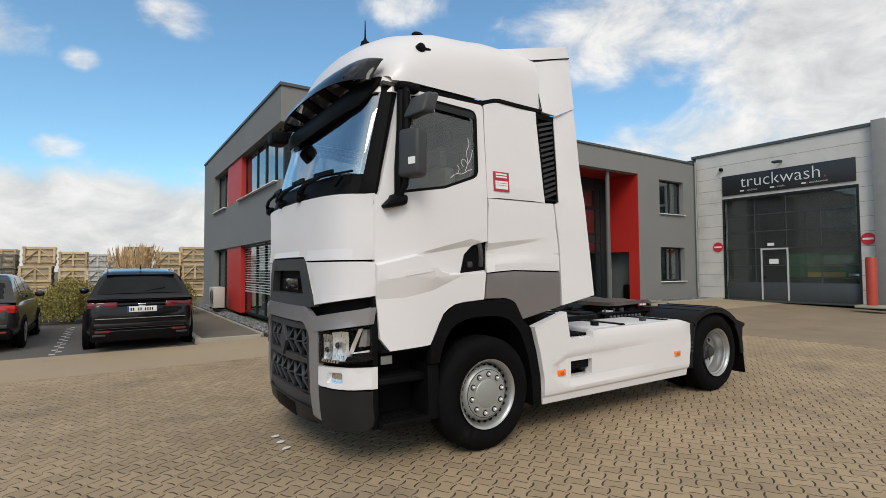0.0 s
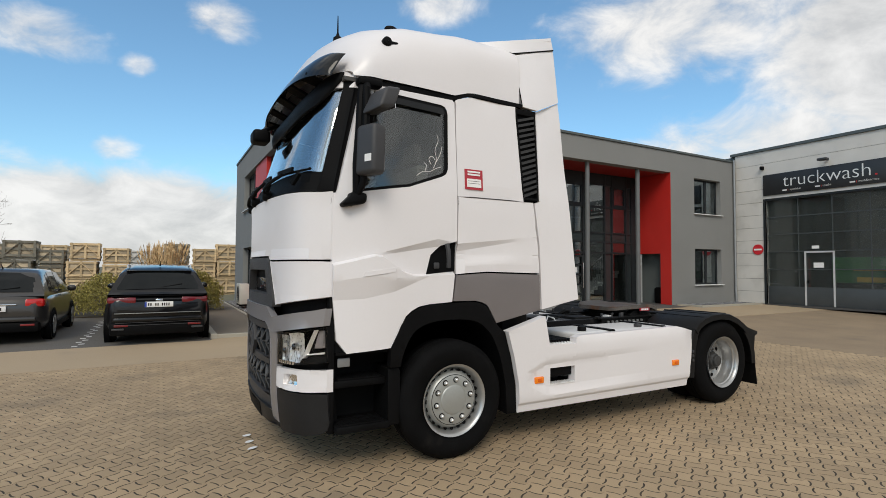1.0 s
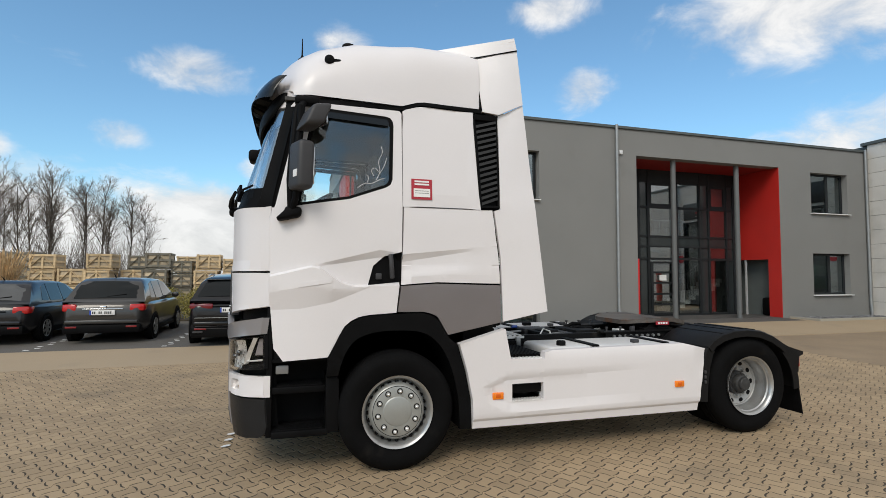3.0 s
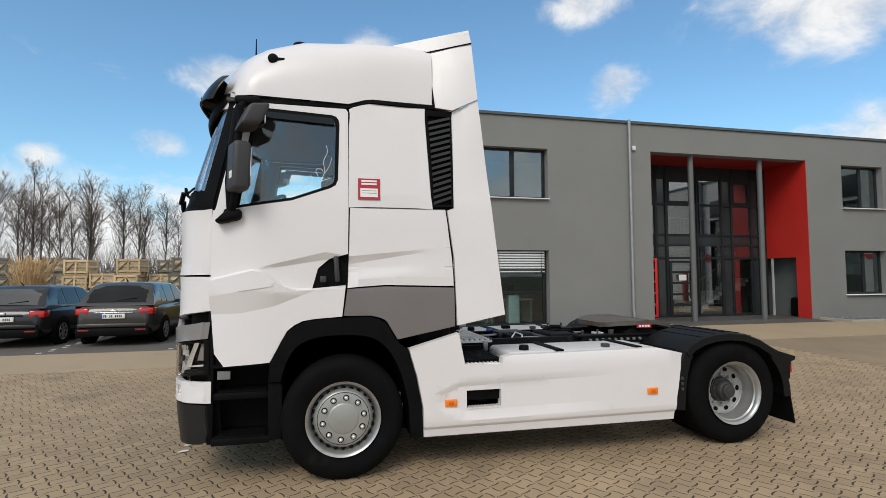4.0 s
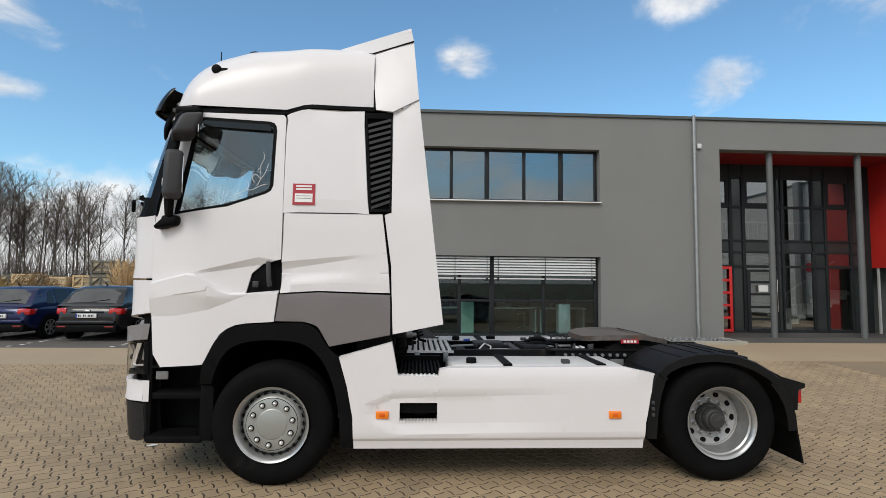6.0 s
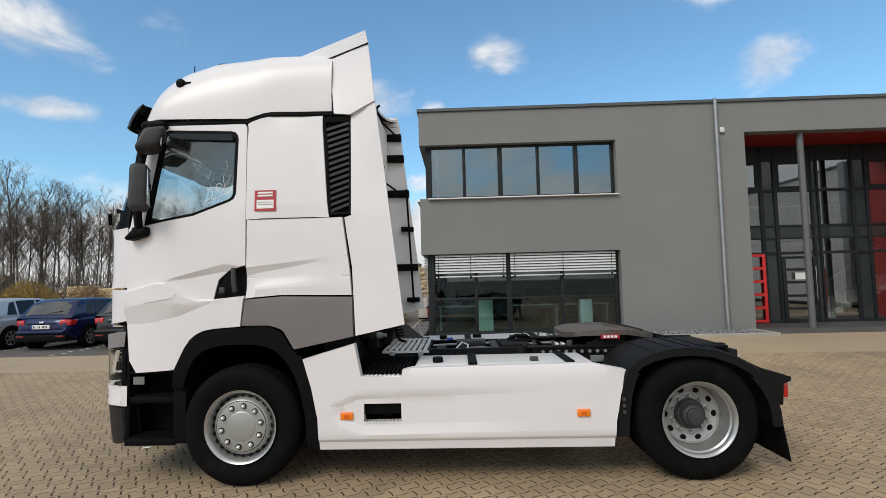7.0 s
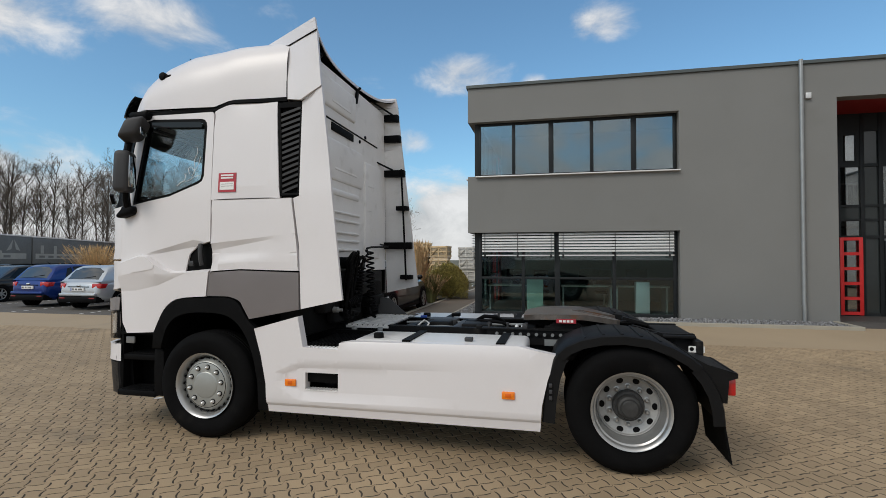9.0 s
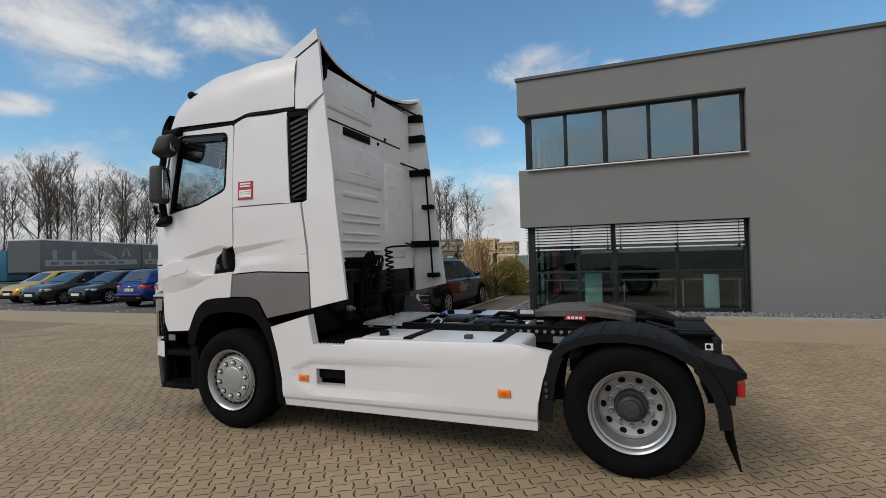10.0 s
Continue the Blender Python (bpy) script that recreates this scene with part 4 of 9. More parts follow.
bm = panel(rect(S1 - 0.12, S1 + 0.0, 2.25, 3.17), facing(-0.004), (0.06, 0.02, 0), 0.06, 0.012)
both("pillar", bm, PLASTIC, None, "black windscreen pillar")
bm = panel(rect(-S1, S1, 3.1, 3.26), facing(-0.004), (0.05, 0, 0), 0.1, 0.0)
tp("header_rail", bm, WHITE, None, "white cab edge over the windscreen")
# wipers
for s0, s1 in ((-0.78, -0.14), (-0.1, 0.56), (0.42, 1.06)):
    arm = bmesh.new()
    tube(arm, [front(s0 - 0.04, 2.27, 0.03), front(s0, 2.32, 0.07), front(s0 + 0.1, 2.36, 0.075), front((s0 + s1) / 2, 2.4, 0.06)], 0.022, 8, 0.014)
    lathe(arm, [(0.0, 0.045), (-0.05, 0.045), (-0.07, 0.03), (-0.075, 0.0005)], 14, "x", Vector(front(s0 - 0.04, 2.27, -0.01)))
    wiper = tp("wiper", arm, PLASTIC)
    blade = bmesh.new()
    tube(blade, [front(s0 + 0.02, 2.415, 0.03), front((s0 + s1) / 2, 2.41, 0.035), front(s1, 2.42, 0.03)], 0.013, 6, 0.009)
    beam(blade, front((s0 + s1) / 2 - 0.14, 2.43, 0.045), front((s0 + s1) / 2 + 0.14, 2.43, 0.045), 0.02, 0.035)
    tp("wiper_blade", blade, PLASTIC, wiper)
    jet = bmesh.new()
    beam(jet, front(s1 - 0.12, 2.30, 0.05), front(s1 - 0.06, 2.38, 0.07), 0.03, 0.03)
    tp("washer_jet", jet, PLASTIC, wiper)


# sun visor: a black lip over the windscreen and a curved shield standing off in front of it
SV = 1.1


def lip_at(s, k):
    """The black lip along the windscreen's top, k = 0 at the roof, 1 at its arched lower edge."""
    e = abs(s) / SV
    low = 2.935 + 0.06 * e ** 2 + 0.17 * max(0.0, (e - 0.8) / 0.2) ** 2
    up = 3.2 + 0.03 * e ** 4
    z = up + (low - up) * k
    return Vector(front(s, z, 0.012 + 0.075 * math.sin(math.pi * min(1.0, k * 0.85 + 0.02)) * (1 - e ** 4)))


def shield_at(s, k):
    """The shield, k = 0 at its top edge, 1 at its lip."""
    e = abs(s) / SV
    top, lip = 3.365 + 0.13 * (1 - e ** 2), 3.165 + 0.07 * (1 - e ** 2)
    off = 0.07 + (0.15 - 0.1 * e ** 3) * math.sin(math.pi / 2 * k) + 0.02 * (1 - e)
    return Vector(front(s * (1 - 0.04 * k), top + (lip - top) * k ** 1.25, off))


def shell(surface, cols, rows_, lo, hi, thick):
    """A curved sheet with thickness over (s, k)."""
    bm = bmesh.new()
    skins = []
    for off in (0.0, thick):
        skins.append([[bm.verts.new(surface(lo + (hi - lo) * i / cols, j / rows_) + Vector((off, 0, 0))) for j in range(rows_ + 1)] for i in range(cols + 1)])
    for g in skins:
        for i in range(cols):
            for j in range(rows_):
                bm.faces.new((g[i][j], g[i + 1][j], g[i + 1][j + 1], g[i][j + 1]))
    a, b = skins
    edge = [(i, 0) for i in range(cols)] + [(cols, j) for j in range(rows_)] + [(i, rows_) for i in range(cols, 0, -1)] + [(0, j) for j in range(rows_, 0, -1)]
    for (i, j), (m, n) in zip(edge, edge[1:] + edge[:1]):
        bm.faces.new((a[i][j], a[m][n], b[m][n], b[i][j]))
    return bm


tp("visor_lip", shell(lip_at, 40, 8, -SV, SV, 0.02), PLASTIC, None, "black lip arching over the windscreen", smooth=50)
tp("sun_visor", shell(shield_at, 40, 7, -SV, SV, 0.014), VISOR_DARK, None, "smoky dark sun visor standing off over the windscreen", smooth=50)
for s_ in (-0.8, -0.4, 0.0, 0.4, 0.8):
    bm = bmesh.new()
    beam(bm, lip_at(s_, 0.05), shield_at(s_, 0.9) + Vector((0.014, 0, 0)), 0.15, 0.02)
    tp("visor_bracket", bm, PLASTIC)

def facets(s0, s1, z0, z1, n, m, depth, seed):
    """A bowl of small flat mirrors."""
    rg_ = random.Random(seed)
    bm = bmesh.new()
    for i in range(n):
        for j in range(m):
            a0, a1 = s0 + (s1 - s0) * i / n, s0 + (s1 - s0) * (i + 1) / n
            b0, b1 = z0 + (z1 - z0) * j / m, z0 + (z1 - z0) * (j + 1) / m
            q = []
            for s, z in ((a0, b0), (a1, b0), (a1, b1), (a0, b1)):
                u, w = (s - (s0 + s1) / 2) / (s1 - s0) * 2, (z - (z0 + z1) / 2) / (z1 - z0) * 2
                q.append(bm.verts.new(Vector(front(s, z, -depth * (1.2 - 0.5 * (u * u + w * w)) + rg_.uniform(-0.003, 0.003)))))
            bm.faces.new(q[:3])
            bm.faces.new((q[0], q[2], q[3]))
    return bm


# eyebrow, headlights, corner, bumper
bm = panel([(-0.5, 1.20), (0.5, 1.20), (0.68, 1.13), (1.2, 1.21), (1.22, 1.34), (0.66, 1.25), (0.52, 1.33), (-0.52, 1.33), (-0.66, 1.25), (-1.22, 1.34), (-1.2, 1.21), (-0.68, 1.13)],
           facing(0.03), FIN, 0.07, 0.012)
tp("grille_bar", bm, SILVER_GREY, None, "silver-grey bar over grille and headlights")
bm = panel([(0.63, 0.44), (0.74, 0.42), (0.74, 1.14), (0.66, 1.14), (0.58, 1.2), (0.5, 1.195), (0.6, 1.1)], facing(0.02), FIN, 0.07, 0.012)
both("grille_surround", bm, SILVER_GREY)
bm = panel([(-0.62, 0.5), (0.62, 0.5), (0.6, 1.19), (-0.6, 1.19)], facing(-0.075), (0.02, 0, 0), 0.2, 0)
grille = tp("grille", bm, PLASTIC, None, "black radiator grille of crossed openings")
for z0, z1 in ((0.5, 0.6), (0.845, 0.9), (1.13, 1.185)):
    s_ = panel(rect(-0.61, 0.61, z0, z1), facing(0.004), (0.05, 0, 0), 0.2, 0.008)
    tp("grille_crossbar", s_, PLASTIC_GREY, grille)
for sg in (-1, 1):
    s_ = panel([(sg * 0.55, 0.6), (sg * 0.62, 0.6), (sg * 0.6, 1.13), (sg * 0.53, 1.13)], facing(0.006), (0.05, 0, 0), 0.2, 0.008)
    tp("grille_side_bar", s_, PLASTIC_GREY, grille)
for z0, z1 in ((0.605, 0.84), (0.905, 1.125)):
    zm = (z0 + z1) / 2
    for k in range(6):
        c = -0.455 + k * 0.182
        s_ = bmesh.new()
        for d in (-1, 1):
            beam(s_, front(c - 0.088, zm - d * (zm - z0), -0.03), front(c, zm, 0.0), 0.024, 0.014)
            beam(s_, front(c + 0.088, zm - d * (zm - z0), -0.03), front(c, zm, 0.0), 0.024, 0.014)
        beam(s_, front(c - 0.09, zm, -0.035), front(c, zm, -0.002), 0.02, 0.012)
        beam(s_, front(c + 0.09, zm, -0.035), front(c, zm, -0.002), 0.02, 0.012)
        tp("grille_cross", s_, GRILLE_BLUE, grille)
bm = panel(rect(-0.7, 0.7, 0.37, 0.5), facing(0.01), FIN, 0.1, 0.015)
tp("bumper_middle", bm, BUMPER)
bm = panel(rect(-0.28, 0.28, 0.36, 0.48), facing(0.03), (0.02, 0, 0), 0.3, 0.004)
tp("plate_holder", bm, PLASTIC)
bm = panel([(0.74, 0.365), (1.0, 0.37), (1.15, 0.38), (S1 - 0.04, 0.415), (S1 - 0.015, 0.47), (S1 - 0.015, 0.69), (0.74, 0.695)], facing(0.012), (0.03, 0.03, 0), 0.06, 0.004)
both("bumper_corner", bm, BUMPER, None, "dark grey plastic bumper corner")
bm = panel([(0.75, 0.71), (S1 - 0.02, 0.705), (S1 - 0.02, 0.875), (0.75, 0.865)], facing(0.02), FIN, 0.06, 0.004, holes=[[(0.86, 0.745), (1.02, 0.75), (1.02, 0.835), (0.88, 0.83)]])
both("corner_panel", bm, WHITE)
both("fog_lamp_reflector", facets(0.85, 1.03, 0.74, 0.84, 5, 3, 0.02, 8), CHROME, None, "", 0)
bm = panel([(0.86, 0.745), (1.02, 0.75), (1.02, 0.835), (0.88, 0.83)], facing(0.012), (0.008, 0, 0), 0.1, 0, closed=True)
both("fog_lamp", bm, CLEAR)

HEAD = [(0.755, 0.885), (S1 - 0.02, 0.93), (S1 - 0.03, 1.2), (0.75, 1.13)]
bm = panel(HEAD, facing(-0.075), (0.02, 0, 0), 0.1, 0)
both("headlight_housing", bm, PLASTIC)
bm = panel(HEAD, facing(0.022), (0.006, 0, 0), 0.08, 0, closed=True)
both("headlight_lens", bm, CLEAR, None, "clear headlight lens")
bm = panel(HEAD, facing(0.012), (0.03, 0, 0), 0.1, 0.004, holes=[[(0.77, 0.905), (1.035, 0.922), (1.058, 0.958), (1.215, 0.985), (1.215, 1.19), (0.768, 1.118)]])
both("headlight_bezel", bm, PLASTIC)


both("headlight_bowl", facets(0.765, 0.895, 0.9, 1.12, 7, 10, 0.03, 3), LAMP_SILVER, None, "mirrored headlight bowl", 0)
both("headlight_bowl", facets(0.895, 1.06, 0.91, 1.15, 8, 10, 0.03, 4), LAMP_SILVER, None, "mirrored headlight bowl", 0)
for c_, z_, r_ in ((0.83, 1.0, 0.022), (0.95, 1.04, 0.026)):
    bm = bmesh.new()
    lathe(bm, [(0.0, r_), (-0.012, r_ * 0.92), (-0.02, r_ * 0.6), (-0.024, 0.001)], 16, "x", Vector(front(c_, z_, -0.02)))
    both("headlight_projector", bm, GLOSS_BLACK)
bm = panel([(1.058, 0.96), (1.064, 0.96), (1.14, 1.175), (1.134, 1.175)], facing(0.008), (0.03, 0, 0), 0.1, 0.004)
both("headlight_blade", bm, LAMP_SILVER)
bm = panel([(1.08, 0.98), (1.205, 0.995), (1.208, 1.006), (1.085, 0.992)], facing(0.008), (0.03, 0, 0), 0.1, 0.003)
both("headlight_blade", bm, LAMP_SILVER)
bm = panel([(1.13, 1.03), (1.185, 1.035), (1.19, 1.165), (1.16, 1.165)], facing(-0.03), (0.03, 0, 0), 0.1, 0.003)
both("indicator_lens", bm, GREY_PAINT)
for k in range(7):
    bm = panel([(0.79 + k * 0.028, 0.905), (0.806 + k * 0.028, 0.906), (0.812 + k * 0.028, 0.93), (0.796 + k * 0.028, 0.93)], facing(0.014), (0.01, 0, 0), 0.1, 0)
    both("running_light", bm, CHROME, None, "", 0)

# front edge of the step well, steps
bm = boxed(1.80, 1.845, 3.80, 4.2, 0.38, 1.45, bev=0.008)
both("step_front_cheek", bm, PLASTIC)
bm = bmesh.new()
box(bm, 1.845, 2.36, 4.05, 4.09, 0.38, 1.05)
box(bm, 1.845, 2.3, 3.76, 4.05, 0.98, 1.0)
both("step_well", bm, PLASTIC)
for z, y0 in ((0.385, 3.73), (0.72, 3.8)):
    for flip in (False, True):
        b_ = boxed(1.845, 2.28, y0, 4.05, z, z + 0.055, bev=0.008)
        st_ = tp("step", mirrored(b_, YC) if flip else b_, PLASTIC, None, "black ribbed cab step")
        for k in range(6):
            b_ = boxed(1.88, 2.24, y0 + 0.02 + k * 0.035, y0 + 0.038 + k * 0.035, z + 0.056, z + 0.066)
            tp("tread", mirrored(b_, YC) if flip else b_, PLASTIC, st_, smooth=0)
bm = boxed(1.87, 1.97, 3.8, 3.82, 0.88, 0.95, bev=0.008)
both("step_lamp", bm, mat("grey_lens", (0.2, 0.2, 0.2), 0.25))


def softened(pts, times=2):
    """A line of points with its corners cut off."""
    for _ in range(times):
        out = [pts[0]]
        for (x0, z0), (x1, z1) in zip(pts, pts[1:]):
            out += [(x0 * 0.75 + x1 * 0.25, z0 * 0.75 + z1 * 0.25), (x0 * 0.25 + x1 * 0.75, z0 * 0.25 + z1 * 0.75)]
        pts = out + [pts[-1]]
    return pts


WF, WR, WZ, TR_ = 2.855, 6.62, 0.54, 0.495
bm = panel([(2.265, 0.40), (2.37, 0.40), (2.37, 0.83), (2.36, 0.85), (2.265, 0.85)], lambda x, z: (x, 3.735, z), (0, 0.3, 0), 0.3, 0.008)
both("step_rear_cheek", bm, PLASTIC)
outer = [(2.36, 0.86), (2.265, 0.86), (2.275, 1.0), (2.43, 1.33), (2.84, 1.356), (3.17, 1.365), (3.29, 1.15), (3.385, 1.08)]
rear_edge = [(3.455, 0.85), (3.505, 0.6), (3.515, 0.345), (3.41, 0.345)]
inner = [(3.395, 0.6), (3.345, 0.85), (3.26, 1.04), (3.16, 1.15), (3.05, 1.205), (2.85, 1.22), (2.65, 1.21), (2.5, 1.16), (2.42, 1.06), (2.375, 0.93)]
bm = panel(outer[:2] + softened(outer[2:], 3) + rear_edge + softened(inner), lambda x, z: (x, 3.7 + 0.004 * (z < 1), z), (0, 0.06, 0), 0.12, 0.006)
both("wheel_arch_trim", bm, PLASTIC, None, "black plastic wheel arch trim")
bm = bmesh.new()
pts = [(3.41, 0.35), (3.39, 0.6), (3.34, 0.87), (3.25, 1.06), (3.15, 1.17), (3.05, 1.225), (2.85, 1.24), (2.65, 1.23), (2.49, 1.18), (2.4, 1.07), (2.36, 0.93), (2.36, 0.6)]
pts = softened(pts)
for (x0, z0), (x1, z1) in zip(pts, pts[1:]):
    vs = [bm.verts.new(c) for c in ((x0, 3.75, z0), (x1, 3.75, z1), (x1, 4.3, z1), (x0, 4.3, z0))]
    bm.faces.new(vs)
bmesh.ops.remove_doubles(bm, verts=bm.verts, dist=1e-4)
both("wheel_arch_liner", bm, PLASTIC)
for x0, x1, z0, z1 in ((3.31, 3.365, 0.62, 0.668), (3.325, 3.385, 0.52, 0.568)):
    tp("arch_bracket", boxed(x0, x1, 3.97, 4.0, z0, z1, bev=0.006), ZINC)
bm = boxed(2.3, 3.45, 4.3, 4.34, 0.4, 1.3)
both("engine_bay_wall", bm, FRAME_BLACK)


NUT = mat("nut_steel", (0.72, 0.72, 0.7), 0.25, 0.7)


# wheels
def tyre_profile(y, w, r):
    """Outline of a tyre whose outer wall lies at y."""
    return [(y + 0.02, 0.292), (y + 0.012, 0.31), (y - 0.006, 0.36), (y - 0.012, 0.41), (y - 0.004, 0.45), (y + 0.012, r - 0.028), (y + 0.03, r - 0.008), (y + 0.05, r),
            (y + 0.105, r + 0.002), (y + 0.108, r - 0.012), (y + 0.118, r - 0.012), (y + 0.121, r + 0.003), (y + w / 2 - 0.006, r + 0.004), (y + w / 2 - 0.004, r - 0.012),
            (y + w / 2 + 0.004, r - 0.012), (y + w / 2 + 0.006, r + 0.004), (y + w - 0.05, r), (y + w - 0.02, r - 0.02), (y + w, 0.42), (y + w - 0.01, 0.31), (y + w - 0.03, 0.292)]


def front_wheel(cx, flip):
    y = 3.69
    w = bmesh.new()
    lathe(w, tyre_profile(y, 0.3, TR_), 64, "y", (cx, 0, WZ), closed=True)
    if flip:
        w = mirrored(w, YC)
    tyre = tp("front_wheel", w, RUBBER, None, "black tyre on silver steel rim with hub cap")
    r = bmesh.new()
    lathe(r, [(y + 0.05, 0.283), (y + 0.012, 0.287), (y + 0.0, 0.296), (y - 0.008, 0.303), (y - 0.004, 0.294), (y + 0.01, 0.281), (y + 0.03, 0.274), (y + 0.06, 0.262), (y + 0.09, 0.258), (y + 0.12, 0.255)], 56, "y", (cx, 0, WZ))
    d = bmesh.new()
    lathe(d, [(y + 0.10, 0.256), (y + 0.075, 0.25), (y + 0.055, 0.24), (y + 0.03, 0.224), (y + 0.022, 0.216), (y + 0.018, 0.206), (y + 0.0165, 0.125), (y + 0.012, 0.12), (y + 0.009, 0.112), (y + 0.008, 0.0005)], 56, "y", (cx, 0, WZ))
    holes = []
    for k in range(24):
        h = bmesh.new()
        a_ = 2 * math.pi * k / 24
        c = Vector((cx + 0.243 * math.cos(a_), y + 0.052, WZ + 0.243 * math.sin(a_)))
        m_ = Matrix.Translation(c) @ Matrix.Rotation(-a_, 4, "Y") @ Matrix.Rotation(radians(-32), 4, "Z")
        bmesh.ops.create_circle(h, cap_ends=True, radius=0.0185, segments=10, matrix=m_ @ Matrix.Rotation(radians(90), 4, "X"))
        holes.append(h)
    gr = bmesh.new()
    lathe(gr, [(y + 0.021, 0.212), (y + 0.0172, 0.21), (y + 0.0172, 0.207), (y + 0.02, 0.205)], 56, "y", (cx, 0, WZ))
    nuts, seats = [], []
    for k in range(10):
        a_ = 2 * math.pi * (k + 0.3) / 10
        nb = bmesh.new()
        lathe(nb, [(y + 0.02, 0.018), (y + 0.004, 0.0175), (y - 0.006, 0.014), (y - 0.012, 0.008), (y - 0.014, 0.0005)], 14, "y", (cx + 0.168 * math.cos(a_), 0, WZ + 0.168 * math.sin(a_)))
        nuts.append(nb)
        sb = bmesh.new()
        lathe(sb, [(y + 0.02, 0.0255), (y + 0.0145, 0.0255), (y + 0.0135, 0.015)], 16, "y", (cx + 0.168 * math.cos(a_), 0, WZ + 0.168 * math.sin(a_)))
        seats.append(sb)
    for n_, b_, m_ in (("rim", r, RIM), ("hub_cap", d, RIM_CAP), ("cap_groove", gr, PLASTIC), *[("vent_hole", b, PLASTIC) for b in holes], *[("nut_seat", b, PLASTIC) for b in seats], *[("wheel_nut", b, NUT) for b in nuts]):
        if flip:
            b_ = mirrored(b_, YC)
        tp(n_, b_, m_, tyre)


def rear_wheel(cx, flip):
    y = 3.69
    for k, yy in enumerate((y, y + 0.33)):
        w = bmesh.new()
        lathe(w, tyre_profile(yy, 0.29, TR_), 64, "y", (cx, 0, WZ), closed=True)
        if flip:
            w = mirrored(w, YC)
        t_ = tp("rear_wheel", w, RUBBER, None, "black tyre on deep silver steel rim")
        if k == 0:
            tyre = t_
    r = bmesh.new()
    lathe(r, [(y + 0.05, 0.283), (y + 0.012, 0.287), (y - 0.002, 0.297), (y - 0.01, 0.304), (y - 0.006, 0.294), (y + 0.012, 0.28), (y + 0.032, 0.276), (y + 0.042, 0.264), (y + 0.095, 0.26), (y + 0.105, 0.253), (y + 0.15, 0.251),
              (y + 0.162, 0.246), (y + 0.2, 0.245)], 56, "y", (cx, 0, WZ))
    disc = bmesh.new()
    lathe(disc, [(y + 0.175, 0.2455), (y + 0.166, 0.243), (y + 0.163, 0.238), (y + 0.168, 0.233), (y + 0.182, 0.228), (y + 0.187, 0.22), (y + 0.19, 0.18), (y + 0.196, 0.172), (y + 0.198, 0.1)], 56, "y", (cx, 0, WZ))
    hub = bmesh.new()
    lathe(hub, [(y + 0.22, 0.126), (y + 0.17, 0.124), (y + 0.163, 0.118), (y + 0.15, 0.117), (y + 0.148, 0.096), (y + 0.11, 0.092), (y + 0.098, 0.086), (y + 0.09, 0.07), (y + 0.066, 0.066), (y + 0.06, 0.06), (y + 0.056, 0.0005)], 36, "y", (cx, 0, WZ))
    pieces = [("rim", r, RIM), ("wheel_disc", disc, RIM_DISC_SHADED), ("wheel_hub", hub, HUB_GREY)]
    for k in range(10):
        a_ = 2 * math.pi * (k + 0.5) / 10
        nb = bmesh.new()
        lathe(nb, [(y + 0.205, 0.024), (y + 0.192, 0.024), (y + 0.19, 0.017), (y + 0.17, 0.016), (y + 0.158, 0.009), (y + 0.157, 0.0005)], 10, "y", (cx + 0.15 * math.cos(a_), 0, WZ + 0.15 * math.sin(a_)))
        pieces.append(("wheel_nut", nb, RIM))
        bb = bmesh.new()
        lathe(bb, [(y + 0.16, 0.0085), (y + 0.14, 0.0085), (y + 0.138, 0.0005)], 6, "y", (cx + 0.106 * math.cos(a_ + 0.3), 0, WZ + 0.106 * math.sin(a_ + 0.3)))
        pieces.append(("hub_bolt", bb, HUB_GREY))
        hb = bmesh.new()
        a2 = a_ + math.pi / 10
        m_ = Matrix.Translation((cx + 0.203 * math.cos(a2), y + 0.1868, WZ + 0.203 * math.sin(a2))) @ Matrix.Rotation(-a2, 4, "Y") @ Matrix.Rotation(radians(-4), 4, "Z") @ Matrix.Rotation(radians(90), 4, "X") @ Matrix.Diagonal((0.9, 1.1, 1, 1))
        bmesh.ops.create_circle(hb, cap_ends=True, radius=0.025, segments=18, matrix=m_)
        pieces.append(("vent_hole", hb, PLASTIC))
    for n_, b_, m_ in pieces:
        if flip:
            b_ = mirrored(b_, YC)
        tp(n_, b_, m_, tyre)


for flip in (False, True):
    front_wheel(WF, flip)
    rear_wheel(WR, flip)


# side skirts
def skirt_y(x, z):
    y = 3.655 + 0.03 * ramp(0.47, 0.36, z) * (z < 0.47) + 0.004 * (z < 0.42)
    y += 0.022 * ramp(0.95, 1.02, z) * ramp(4.1, 4.3, x) + 0.05 * ramp(5.85, 6.06, x) * ramp(0.6, 1.0, z)
    zc, zl = along(SK_TOP, x), along(SK_LOW, x)
    fade = ramp(3.6, 3.72, x) * ramp(5.5, 4.3, x)
    if z < zc:
        y += 0.018 * fade * min(1.0, (zc - z) / 0.05) * min(1.0, max(0.0, (z - zl + 0.08) / 0.08))
    if z < 0.432:
        y += 0.008
    return y


